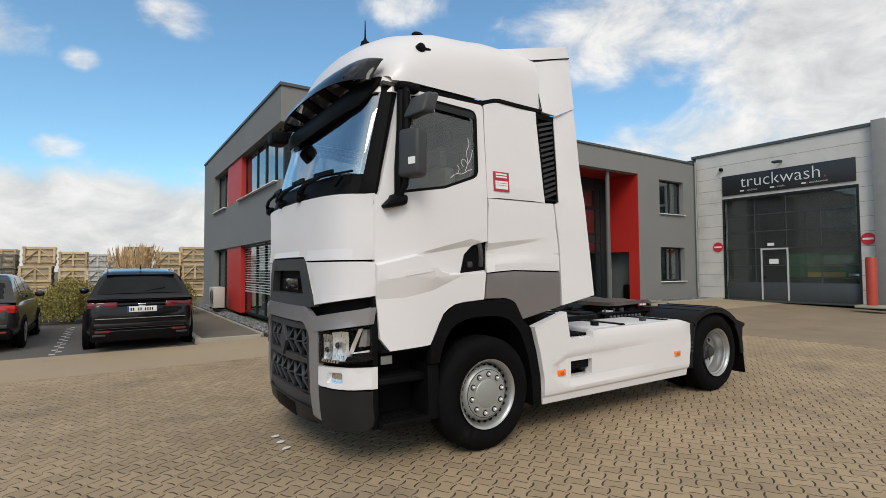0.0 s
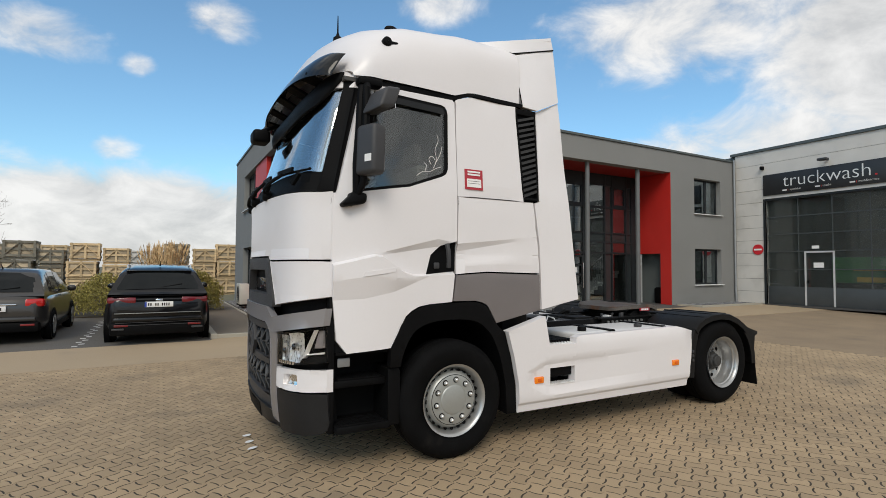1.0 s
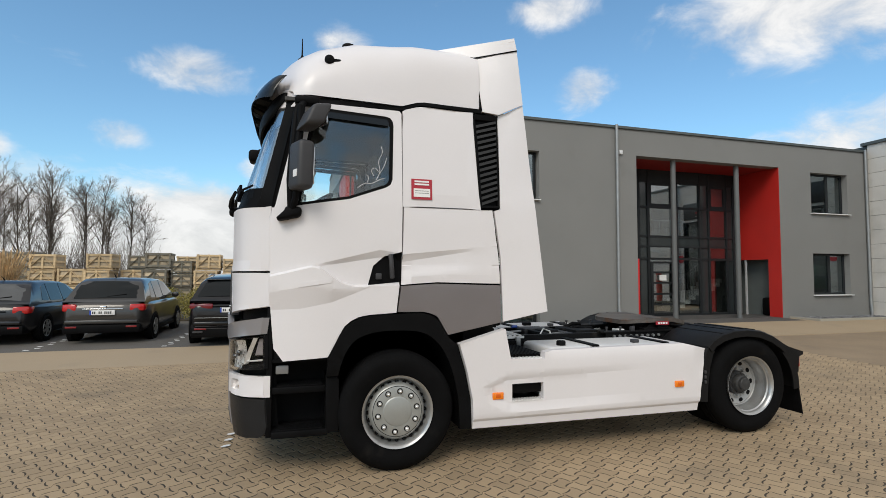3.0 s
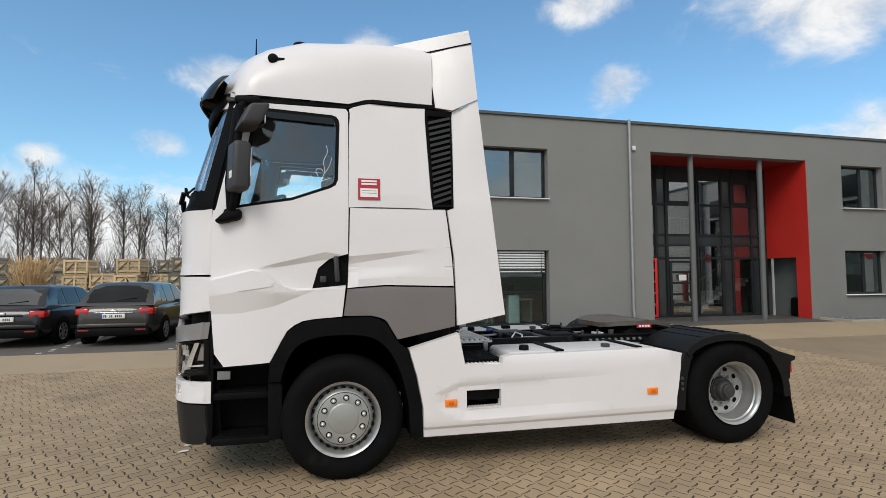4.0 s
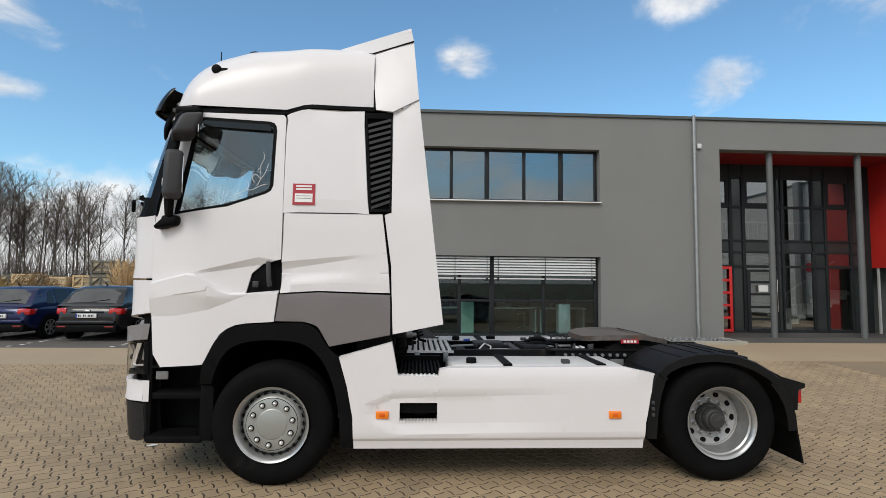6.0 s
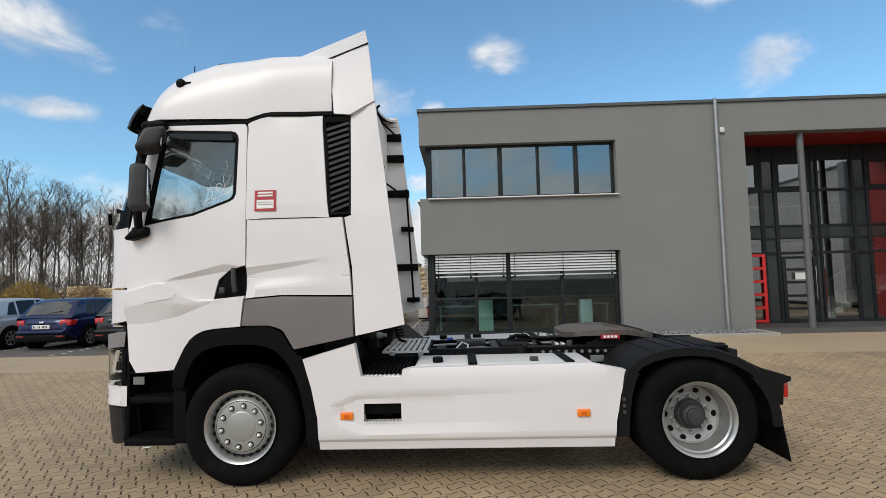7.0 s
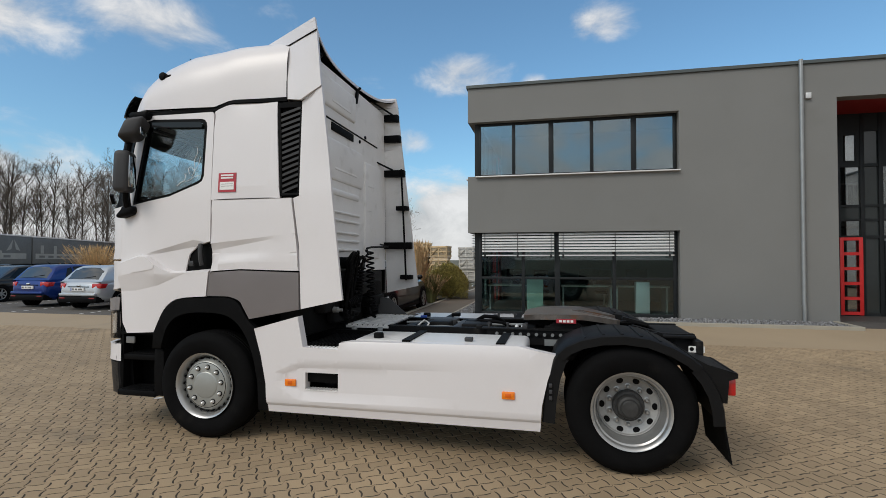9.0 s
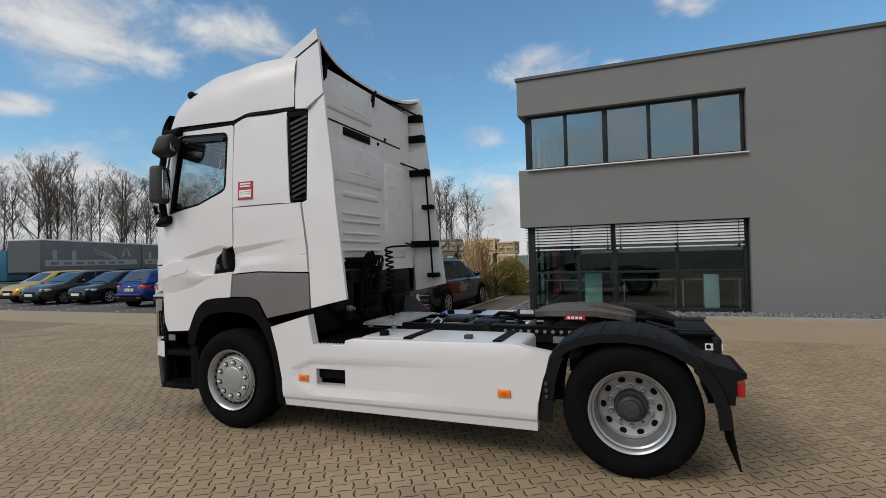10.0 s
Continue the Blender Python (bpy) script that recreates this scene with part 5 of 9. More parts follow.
SK_TOP = [(3.58, 0.7), (3.66, 0.735), (3.84, 0.8), (6.1, 0.86)]
SK_LOW = [(3.58, 0.68), (3.7, 0.62), (3.86, 0.545), (6.1, 0.57)]
SK_CUTS = pairs_of(SK_TOP) + pairs_of(SK_TOP, -0.05) + pairs_of(SK_LOW) + pairs_of(SK_LOW, -0.08) + [((3.4, 0.432), (6.1, 0.432)), ((3.4, 0.436), (6.1, 0.436))]
SKIRT = [(3.39, 1.088), (3.82, 1.208), (3.872, 0.94), (4.205, 0.928), (4.215, 0.985), (4.3, 1.0), (5.76, 1.012), (6.06, 0.945), (5.99, 0.75), (5.945, 0.55), (5.93, 0.335), (3.52, 0.345), (3.51, 0.6), (3.46, 0.85)]
bm = panel(SKIRT, lambda x, z: (x, skirt_y(x, z), z), (0, 0.09, 0), 0.07, 0.006, cuts=SK_CUTS, holes=[[(3.89, 0.565), (4.2, 0.565), (4.2, 0.715), (3.89, 0.715)]])
both("side_skirt", bm, WHITE, None, "white side skirt with step opening")
bm = bmesh.new()
box(bm, 3.86, 4.23, 3.70, 3.98, 0.545, 0.563)
box(bm, 3.86, 4.23, 3.96, 3.98, 0.563, 0.74)
box(bm, 3.86, 4.23, 3.70, 3.98, 0.74, 0.755)
both("step_opening", bm, PLASTIC)
bm = bmesh.new()
for k in range(11):
    box(bm, 3.895 + k * 0.028, 3.907 + k * 0.028, 3.672, 3.74, 0.563, 0.574)
box(bm, 3.89, 4.2, 3.67, 3.74, 0.556, 0.564)
both("step_tread", bm, ALU)
bm = bmesh.new()
bmesh.ops.create_uvsphere(bm, u_segments=16, v_segments=10, radius=0.07, matrix=Matrix.Translation((4.07, 3.85, 0.62)) @ Matrix.Diagonal((1.2, 0.8, 0.9, 1)))
both("air_bottle", bm, FRAME_BLACK)
for x_ in (3.75, 5.68):
    y_ = skirt_y(x_, 0.62)
    bm = boxed(x_ - 0.052, x_ + 0.052, y_ - 0.016, y_ + 0.01, 0.59, 0.65, bev=0.006)
    both("side_marker", bm, ORANGE, None, "orange side marker lamp")
    bm = boxed(x_ - 0.022, x_ + 0.022, y_ - 0.019, y_ - 0.012, 0.605, 0.637, bev=0.002)
    both("marker_lens", bm, mat("amber_core", (0.75, 0.12, 0.005), 0.2, coat=0.5))

# tanks behind the skirts, straps, deck, frame
for y0, y1 in ((3.75, 4.33), (5.5, 6.08)):
    bm = boxed(4.30, 5.82, y0, y1, 0.42, 1.01, bev=0.045, seg=4)
    tk = tp("fuel_tank", bm, TANK, None, "white-painted rectangular fuel tank")
    for x_ in (4.76, 5.57):
        b2 = bmesh.new()
        box(b2, x_, x_ + 0.075, y0 - 0.004, y1 + 0.004, 1.011, 1.022)
        box(b2, x_, x_ + 0.075, y0 - 0.012, y0 - 0.001, 0.5, 1.014)
        tp("tank_strap", b2, PLASTIC, tk)
    b2 = bmesh.new()
    lathe(b2, [(1.01, 0.045), (1.045, 0.045), (1.055, 0.038), (1.055, 0.0005)], 18, "z", (4.5, (y0 + y1) / 2 - 0.16, 0))
    tp("filler_cap", b2, PLASTIC, tk)
    tp("level_sender", boxed(5.29, 5.36, y0 + 0.08, y0 + 0.14, 1.011, 1.045, bev=0.008), PLASTIC_GREY, tk)
for flip in (False, True):
    b_ = boxed(3.87, 4.25, 3.72, 4.4, 0.62, 0.925, bev=0.01)
    cover_ = tp("battery_cover", mirrored(b_, YC) if flip else b_, PLASTIC, None, "ribbed black battery cover")
    for k in range(11):
        b_ = boxed(3.885 + k * 0.033, 3.902 + k * 0.033, 3.74, 4.355, 0.926, 0.965)
        tp("cover_rib", mirrored(b_, YC) if flip else b_, PLASTIC, cover_, smooth=0)
    b_ = boxed(3.86, 4.25, 4.36, 4.4, 0.93, 1.0)
    tp("cover_edge", mirrored(b_, YC) if flip else b_, PLASTIC, cover_, smooth=0)
bm = bmesh.new()
box(bm, 3.9, 4.2, 3.69, 3.745, 0.915, 0.935)
for k in range(8):
    box(bm, 3.91 + k * 0.036, 3.925 + k * 0.036, 3.69, 3.745, 0.935, 0.943)
both("tread_strip", bm, ALU)
for sgn in (-1, 1):
    yy = YC + sgn * 0.40
    bm = bmesh.new()
    box(bm, 2.9, 7.28, yy - 0.004, yy + 0.004, 0.76, 1.03)
    box(bm, 2.9, 7.28, yy - (0.07 if sgn > 0 else 0), yy + (0 if sgn > 0 else 0.07), 1.03, 1.038)
    box(bm, 2.9, 7.28, yy - (0.07 if sgn > 0 else 0), yy + (0 if sgn > 0 else 0.07), 0.752, 0.76)
    rail = tp("frame_rail", bm, FRAME_BLACK, None, "black steel frame rail")
    bm = bmesh.new()
    for k in range(46):
        for z_ in (0.82, 0.97):
            lathe(bm, [(yy - 0.012, 0.011), (yy + 0.012, 0.011)], 8, "y", (4.4 + k * 0.06, 0, z_), caps=True)
    tp("frame_bolts", bm, PLASTIC, rail)
    bm = bmesh.new()
    box(bm, 5.35, 6.95, yy - 0.06 * sgn - 0.02, yy - 0.06 * sgn + 0.14 * sgn, 1.04, 1.052)
    tp("subframe_plate", bm, FRAME_BLACK)
for x_ in (4.5, 5.2, 5.8, 6.62, 7.2):
    bm = bmesh.new()
    box(bm, x_ - 0.05, x_ + 0.05, YC - 0.39, YC + 0.39, 0.86, 1.0, 0.01)
    tp("crossmember", bm, FRAME_BLACK)
walkway = tp("catwalk", boxed(3.93, 4.39, 4.48, 5.45, 1.02, 1.026), PLASTIC, None, "ribbed aluminium catwalk behind the cab", smooth=0)
for k in range(8):
    bm = bmesh.new()
    x_ = 3.938 + k * 0.0565
    box(bm, x_, x_ + 0.036, 4.485, 5.445, 1.026, 1.038 + 0.004 * (k % 2))
    for q in range(31):
        box(bm, x_ + 0.003, x_ + 0.033, 4.495 + q * 0.0306, 4.508 + q * 0.0306, 1.038 + 0.004 * (k % 2), 1.048)
    tp("tread_rib", bm, ALU, walkway, smooth=0)
for y_ in (4.466, 5.453):
    tp("edge_rail", boxed(3.93, 4.39, y_, y_ + 0.012, 1.012, 1.036), ALU, walkway, smooth=0)
for x_ in (4.03, 4.31):
    for y_ in (4.455, 5.475):
        tp("catwalk_bracket", boxed(x_ - 0.025, x_ + 0.025, y_ - 0.02, y_ + 0.012, 0.93, 1.025, bev=0.006), ZINC, walkway)
# brackets, boxes and pipes between the rails
for x0, x1, y0, y1, z0, z1, m_ in ((4.66, 4.98, 5.02, 5.28, 0.98, 1.05, PLASTIC_GREY), (5.02, 5.1, 4.56, 5.3, 1.0, 1.03, PLASTIC_GREY), (4.7, 4.76, 4.56, 5.3, 0.99, 1.04, FRAME_BLACK), (5.12, 5.4, 4.62, 4.86, 0.99, 1.06, FRAME_BLACK),
                                   (5.3, 5.35, 4.42, 4.48, 1.04, 1.075, FRAME_BLACK), (5.74, 5.79, 4.46, 4.5, 1.04, 1.1, PLASTIC_GREY), (4.85, 4.95, 5.42, 5.5, 1.04, 1.08, PLASTIC), (5.35, 5.42, 5.38, 5.43, 1.04, 1.08, PLASTIC_GREY)):
    tp("frame_bracket", boxed(x0, x1, y0, y1, z0, z1, bev=0.008), m_)
bm = bmesh.new()
tube(bm, [(4.66, 4.62, 1.03), (4.72, 4.66, 1.085), (4.78, 4.62, 1.06), (4.76, 4.56, 1.0)], 0.009, 6)
tp("breather_pipe", bm, ALU)
bm = bmesh.new()
tube(bm, [(5.2, 5.05, 1.04), (5.3, 5.0, 1.1), (5.42, 5.05, 1.09), (5.5, 5.15, 1.02)], 0.022, 8)
tube(bm, [(5.15, 4.95, 1.03), (5.3, 4.88, 1.07), (5.5, 4.9, 1.05), (5.62, 4.98, 0.98)], 0.016, 8)
tp("brake_hose", bm, PLASTIC)
for x_ in (5.66, 5.72):
    tp("silver_clip", boxed(x_, x_ + 0.03, 4.6, 4.72, 1.02, 1.06, bev=0.005), ALU)
for sgn in (-1, 1):
    yy = YC + sgn * 0.44
    for q in ((5.42, 1.045), (5.6, 1.045), (5.78, 1.045)):
        b_ = bmesh.new()
        lathe(b_, [(q[1], 0.01), (q[1] + 0.04, 0.01), (q[1] + 0.042, 0.016), (q[1] + 0.06, 0.016), (q[1] + 0.062, 0.0005)], 8, "z", (q[0], yy, 0))
        tp("mounting_stud", b_, PLASTIC_GREY)
    # drilled side plate below the coupling
    b_ = panel([(5.4, 0.9), (6.3, 0.9), (6.3, 1.04), (5.4, 1.04)], lambda x, z: (x, YC + sgn * 0.455, z), (0, 0.01 * -sgn, 0), 0.3, 0)
    tp("drilled_plate", b_, FRAME_BLACK)
    for k in range(11):
        b_ = bmesh.new()
        lathe(b_, [(YC + sgn * 0.457, 0.02), (YC + sgn * 0.4575, 0.0005)], 12, "y", (5.46 + k * 0.075, 0, 0.985))
        tp("plate_hole", b_, PLASTIC)
for y_, z_, r_, m__ in ((4.62, 0.98, 0.018, FRAME_BLACK), (4.68, 1.0, 0.012, ZINC), (4.75, 0.97, 0.02, FRAME_BLACK), (5.1, 1.0, 0.014, ZINC), (5.2, 0.98, 0.02, FRAME_BLACK)):
    bm = bmesh.new()
    tube(bm, [(4.4, y_, z_), (4.9, y_ + 0.03, z_ + 0.02), (5.3, y_ - 0.02, z_), (5.75, y_, z_ + 0.01)], r_, 7)
    tp("air_line", bm, m__)
bm = bmesh.new()
tube(bm, [(4.55, 5.15, 1.06), (4.62, 5.15, 1.065)], 0.016, 8)
tp("blue_coupling", bm, mat("blue_cap", (0.02, 0.08, 0.4), 0.4))
for x_, y_ in ((4.75, 4.85), (5.1, 5.0)):
    tp("valve_unit", boxed(x_, x_ + 0.22, y_ - 0.1, y_ + 0.1, 0.95, 1.06, bev=0.02), FRAME_BLACK)
for sgn in (-1, 1):
    yy = YC + sgn * 0.47
    bm = bmesh.new()
    for k in range(9):
        lathe(bm, [(yy - 0.01, 0.016), (yy + 0.01, 0.016)], 8, "y", (5.5 + k * 0.075, 0, 1.0), caps=True)
    tp("mounting_bolts", bm, ZINC)
    tp("axle_mark_plate", boxed(5.95, 6.08, yy - 0.006 + 0.012 * sgn, yy + 0.006 + 0.012 * sgn, 0.9, 0.96), ZINC)
# axles and underside
# unseen slabs added below engine and tanks to keep light off the ground
tp("engine_undertray", boxed(1.72, 3.55, 3.98, 5.86, 0.34, 0.4, bev=0.02), PLASTIC)
for y0_, y1_ in ((3.85, 4.5), (5.33, 5.98)):
    tp("tank_cradle", boxed(3.6, 5.85, y0_, y1_, 0.33, 0.5, bev=0.05), FRAME_BLACK)
bm = bmesh.new()
tube(bm, [(WF, 3.95, WZ - 0.08), (WF, 5.88, WZ - 0.08)], 0.07, 12)
tp("front_axle", bm, FRAME_BLACK)
bm = bmesh.new()
tube(bm, [(WR, 3.9, WZ), (WR, 5.93, WZ)], 0.11, 14)
bmesh.ops.create_uvsphere(bm, u_segments=18, v_segments=12, radius=0.26, matrix=Matrix.Translation((WR, YC, WZ)))
tp("rear_axle", bm, FRAME_BLACK)
bm = boxed(2.0, 3.6, 4.3, 5.5, 0.42, 1.3, bev=0.05)
tp("engine_block", bm, FRAME_BLACK)
bm = boxed(3.6, 5.6, 4.6, 5.2, 0.5, 0.75, bev=0.05)
tp("gearbox", bm, FRAME_BLACK)
bm = bmesh.new()
tube(bm, [(3.6, 4.7, 0.45), (5.5, 4.75, 0.45)], 0.09, 12)
tp("air_reservoir", bm, FRAME_BLACK)

# fifth wheel
bm = bmesh.new()
pts = [(5.74, 0.24), (5.78, 0.33), (5.9, 0.42), (6.1, 0.47), (6.32, 0.45), (6.5, 0.36), (6.62, 0.3), (6.66, 0.2), (6.58, 0.12), (6.3, 0.06), (6.22, 0.04)]
top = [(x, YC - w) for x, w in pts] + [(x, YC + w) for x, w in reversed(pts)]
zt = lambda x: 1.195 - max(0.0, (x - 6.35)) * 0.22 - max(0.0, 5.95 - x) * 0.15
v1 = [bm.verts.new((x, y, zt(x))) for x, y in top]
v0 = [bm.verts.new((x, y, zt(x) - 0.05)) for x, y in top]
bm.faces.new(v1)
bm.faces.new(v0[::-1])
for i in range(len(top)):
    bm.faces.new((v1[i], v1[(i + 1) % len(top)], v0[(i + 1) % len(top)], v0[i]))
GREASE = mat("greased_steel", (0.14, 0.125, 0.115), 0.3, 0.4, var=0.4, scale=9, dirt=(7, 0.52, 0.7, (0.2, 0.085, 0.035)))
fifth = tp("fifth_wheel", bm, GREASE, None, "greasy dark steel fifth wheel plate", smooth=30)
for sgn in (-1, 1):
    bm = bmesh.new()
    yy = YC + sgn * 0.36
    box(bm, 5.95, 6.35, yy - 0.05, yy + 0.05, 1.05, 1.075)
    va = [bm.verts.new(c) for c in ((5.98, yy - 0.04, 1.075), (6.32, yy - 0.04, 1.075), (6.22, yy - 0.04, 1.14), (6.08, yy - 0.04, 1.14),
                                    (5.98, yy + 0.04, 1.075), (6.32, yy + 0.04, 1.075), (6.22, yy + 0.04, 1.14), (6.08, yy + 0.04, 1.14))]
    for q in ((0, 1, 2, 3), (7, 6, 5, 4), (0, 4, 5, 1), (3, 2, 6, 7), (1, 5, 6, 2), (0, 3, 7, 4)):
        bm.faces.new([va[k] for k in q])
    tube(bm, [(6.15, yy - 0.07, 1.11), (6.15, yy + 0.07, 1.11)], 0.035, 12)
    tp("fifth_wheel_bearing", bm, FRAME_BLACK, fifth)
bm = boxed(6.06, 6.24, YC - 0.482, YC - 0.474, 1.115, 1.155)
tp("maker_plate", bm, STICKER_RED, fifth)
bm = bmesh.new()
for k in range(4):
    box(bm, 6.085 + k * 0.035, 6.11 + k * 0.035, YC - 0.486, YC - 0.483, 1.124, 1.146)
tp("maker_plate_mark", bm, PAPER, fifth)
# rear mudguards
def guard(pts, y0, y1, th, lip):
    b_ = bmesh.new()
    n = len(pts)
    rings = []
    for i, (x, z) in enumerate(pts):
        a_, c_ = pts[max(i - 1, 0)], pts[min(i + 1, n - 1)]
        d = Vector((c_[0] - a_[0], 0, c_[1] - a_[1])).normalized()
        nrm = Vector((-d.z, 0, d.x))
        o = Vector((x, 0, z))
        row = [o + Vector((0, y0, 0)) - nrm * lip, o + Vector((0, y0, 0)) - nrm * 0.012, o + Vector((0, y0 + 0.02, 0)), o + Vector((0, y1 - 0.02, 0)), o + Vector((0, y1, 0)) - nrm * 0.012, o + Vector((0, y1, 0)) - nrm * lip,
               o + Vector((0, y1 - th, 0)) - nrm * lip, o + Vector((0, y1 - th, 0)) - nrm * (th + 0.01), o + Vector((0, y0 + th, 0)) - nrm * (th + 0.01), o + Vector((0, y0 + th, 0)) - nrm * lip]
        rings.append([b_.verts.new(p_) for p_ in row])
    for a_, c_ in zip(rings, rings[1:]):
        for k in range(10):
            b_.faces.new((a_[k], a_[(k + 1) % 10], c_[(k + 1) % 10], c_[k]))
    b_.faces.new(rings[0])
    b_.faces.new(rings[-1][::-1])
    return b_


both("mudguard_front", guard([(5.945, 0.42), (5.96, 0.6), (5.99, 0.78), (6.04, 0.93), (6.075, 0.975)], 3.675, 4.35, 0.015, 0.1), GUARD, None, "black plastic mudguard")
both("mudguard_top", guard([(6.06, 0.965), (6.13, 1.03), (6.25, 1.085), (6.4, 1.12), (6.58, 1.13), (6.76, 1.11), (6.93, 1.05), (7.06, 0.975), (7.13, 0.915)], 3.665, 4.36, 0.015, 0.075), GUARD, None, "black plastic mudguard")
both("mudguard_rear", guard([(7.12, 0.92), (7.19, 0.83), (7.245, 0.72), (7.275, 0.6), (7.285, 0.48)], 3.672, 4.355, 0.015, 0.09), GUARD, None, "black plastic mudguard")
bm = bmesh.new()
va = [bm.verts.new(c) for c in ((7.275, 3.68, 0.5), (7.285, 4.33, 0.5), (7.322, 4.33, 0.2), (7.322, 3.68, 0.2))]
vb = [bm.verts.new(v.co + Vector((-0.012, 0, 0))) for v in va]
bm.faces.new(va)
bm.faces.new(vb[::-1])
for i in range(4):
    bm.faces.new((va[i], vb[i], vb[(i + 1) % 4], va[(i + 1) % 4]))
both("mud_flap", bm, RUBBER, None, "black rubber mud flap")
for x_, z_, tilt in ((6.28, 1.094, 20), (6.42, 1.124, 10), (6.56, 1.132, 1), (6.7, 1.12, -9), (6.84, 1.085, -19)):
    b_ = boxed(-0.012, 0.012, 3.7, 4.33, -0.004, 0.005, bev=0.003)
    bmesh.ops.transform(b_, matrix=Matrix.Translation((x_, 0, z_)) @ Matrix.Rotation(radians(-tilt), 4, "Y"), verts=b_.verts)
    both("guard_rib", b_, GUARD)
b_ = panel([(7.06, 0.98), (7.16, 0.915), (7.375, 0.865), (7.375, 0.83), (7.3, 0.82), (7.3, 0.64), (7.25, 0.64), (7.2, 0.8)], lambda x, z: (x, 3.695, z), (0, 0.62, 0), 0.3, 0.01, closed=True)
both("lamp_bracket", b_, GUARD, None, "black plastic lamp bracket behind the mudguard")
for k in range(3):
    both("guard_clip", boxed(6.0, 6.025, 3.655, 3.675, 0.6 + 0.05 * k, 0.63 + 0.05 * k, bev=0.004), PLASTIC_GREY)
tp("rear_label", boxed(7.19, 7.32, 4.36, 4.364, 0.9, 0.955), PAPER)
for x_ in (7.215, 7.265):
    b_ = bmesh.new()
    lathe(b_, [(4.357, 0.018), (4.356, 0.0005)], 12, "y", (x_, 0, 0.93))
    tp("rear_label_mark", b_, PLASTIC)
bm = bmesh.new()
box(bm, 7.2, 7.36, 3.74, 4.32, 0.845, 0.875, 0.008)
box(bm, 7.22, 7.33, 3.76, 4.3, 0.7, 0.845, 0.02)
both("lamp_carrier", bm, PLASTIC)
bm = boxed(7.31, 7.37, 3.735, 4.15, 0.69, 0.82, bev=0.012)
both("tail_lamp", bm, RED_LENS, None, "red tail lamp")
bm = bmesh.new()
box(bm, 7.25, 7.31, 4.35, 5.48, 0.72, 1.0, 0.01)
box(bm, 7.0, 7.28, YC - 0.46, YC + 0.46, 1.0, 1.03, 0.01)
tp("rear_crossmember", bm, FRAME_BLACK)
for sgn in (-1, 1):
    bm = bmesh.new()
    beam(bm, (6.75, YC + sgn * 0.36, 1.09), (7.33, YC + sgn * 0.36, 0.94), 0.09, 0.03)
    tp("coupling_ramp", bm, FRAME_BLACK)

# back of the cab
bm = bmesh.new()
BX = 3.805
box(bm, 3.785, BX, 3.77, 6.06, 1.58, 3.17, 0.004)
box(bm, 3.785, BX - 0.002, 3.82, 6.01, 3.171, 3.67, 0.004)
tp("cab_back", bm, WHITE_IN, None, "white pressed cab back wall")
for z, y0, y1, h in ((1.69, 4.2, 5.1, 0.035), (1.8, 4.2, 5.1, 0.035), (1.9, 4.25, 5.1, 0.03), (1.985, 4.3, 5.08, 0.03), (2.115, 4.3, 5.11, 0.03), (2.2, 4.3, 5.11, 0.03), (2.645, 4.4, 5.0, 0.035),
                    (3.335, 4.33, 4.82, 0.035), (1.8, 5.3, 5.7, 0.03), (2.3, 5.3, 5.5, 0.025), (2.6, 5.35, 5.55, 0.025)):
    b_ = boxed(BX - 0.02, BX + 0.028, y0, y1, z, z + h, bev=0.017, seg=3)
    tp("pressed_rib", b_, WHITE_IN)
for y0, y1, z0, z1 in ((4.0, 4.98, 3.27, 3.58), (3.98, 5.2, 2.54, 2.97), (4.32, 5.1, 2.385, 2.46), (5.27, 5.8, 1.72, 2.9)):
    b_ = boxed(BX - 0.03, BX + 0.022, y0, y1, z0, z1, bev=0.03, seg=4)
    tp("pressed_field", b_, WHITE_IN)
tp("back_label", boxed(BX, BX + 0.014, 4.35, 4.92, 3.05, 3.135, bev=0.004), PLASTIC)
tp("back_seam", boxed(BX - 0.01, BX + 0.006, 3.85, 5.72, 3.148, 3.164), PLASTIC)
for y_, z_ in ((3.95, 3.11), (5.12, 3.1), (5.3, 3.19), (5.1, 2.9)):
    bm = bmesh.new()
    lathe(bm, [(BX - 0.01, 0.02), (BX + 0.012, 0.02), (BX + 0.014, 0.0005)], 12, "x", (0, y_, z_))
    tp("back_plug", bm, PLASTIC)
# black block along the edge between side fairing and back wall
tp("fairing_seal", boxed(BX + 0.002, BX + 0.05, 3.8, 3.9, 2.1, 2.78, bev=0.01), PLASTIC)
bm = bmesh.new()
beam(bm, (BX, 3.98, 2.09), (BX + 0.12, 4.02, 2.12), 0.04, 0.05)
tp("fairing_catch", bm, PLASTIC)
for y_ in (4.02, 5.0):
    bm = bmesh.new()
    beam(bm, (BX + 0.005, y_, 3.52), (BX + 0.025, y_, 3.66), 0.045, 0.025)
    beam(bm, (BX + 0.02, y_, 3.66), (BX + 0.05, y_ + 0.02, 3.7), 0.045, 0.025)
    tp("spoiler_bracket", bm, PLASTIC)
bm = boxed(3.5, 3.8, 3.9, 5.95, 1.0, 1.575, bev=0.02)
tp("rear_cab_mount", bm, FRAME_BLACK)
bm = boxed(3.83, 3.93, 4.2, 4.6, 1.08, 1.5, bev=0.03)
tp("air_coupling_box", bm, FRAME_BLACK)
bm = boxed(3.78, 3.9, 5.25, 5.65, 1.05, 1.45, bev=0.03)
tp("filter_housing", bm, PLASTIC)
tp("hose_bracket", boxed(3.81, 3.88, 4.3, 4.85, 1.62, 1.74, bev=0.015), PLASTIC)
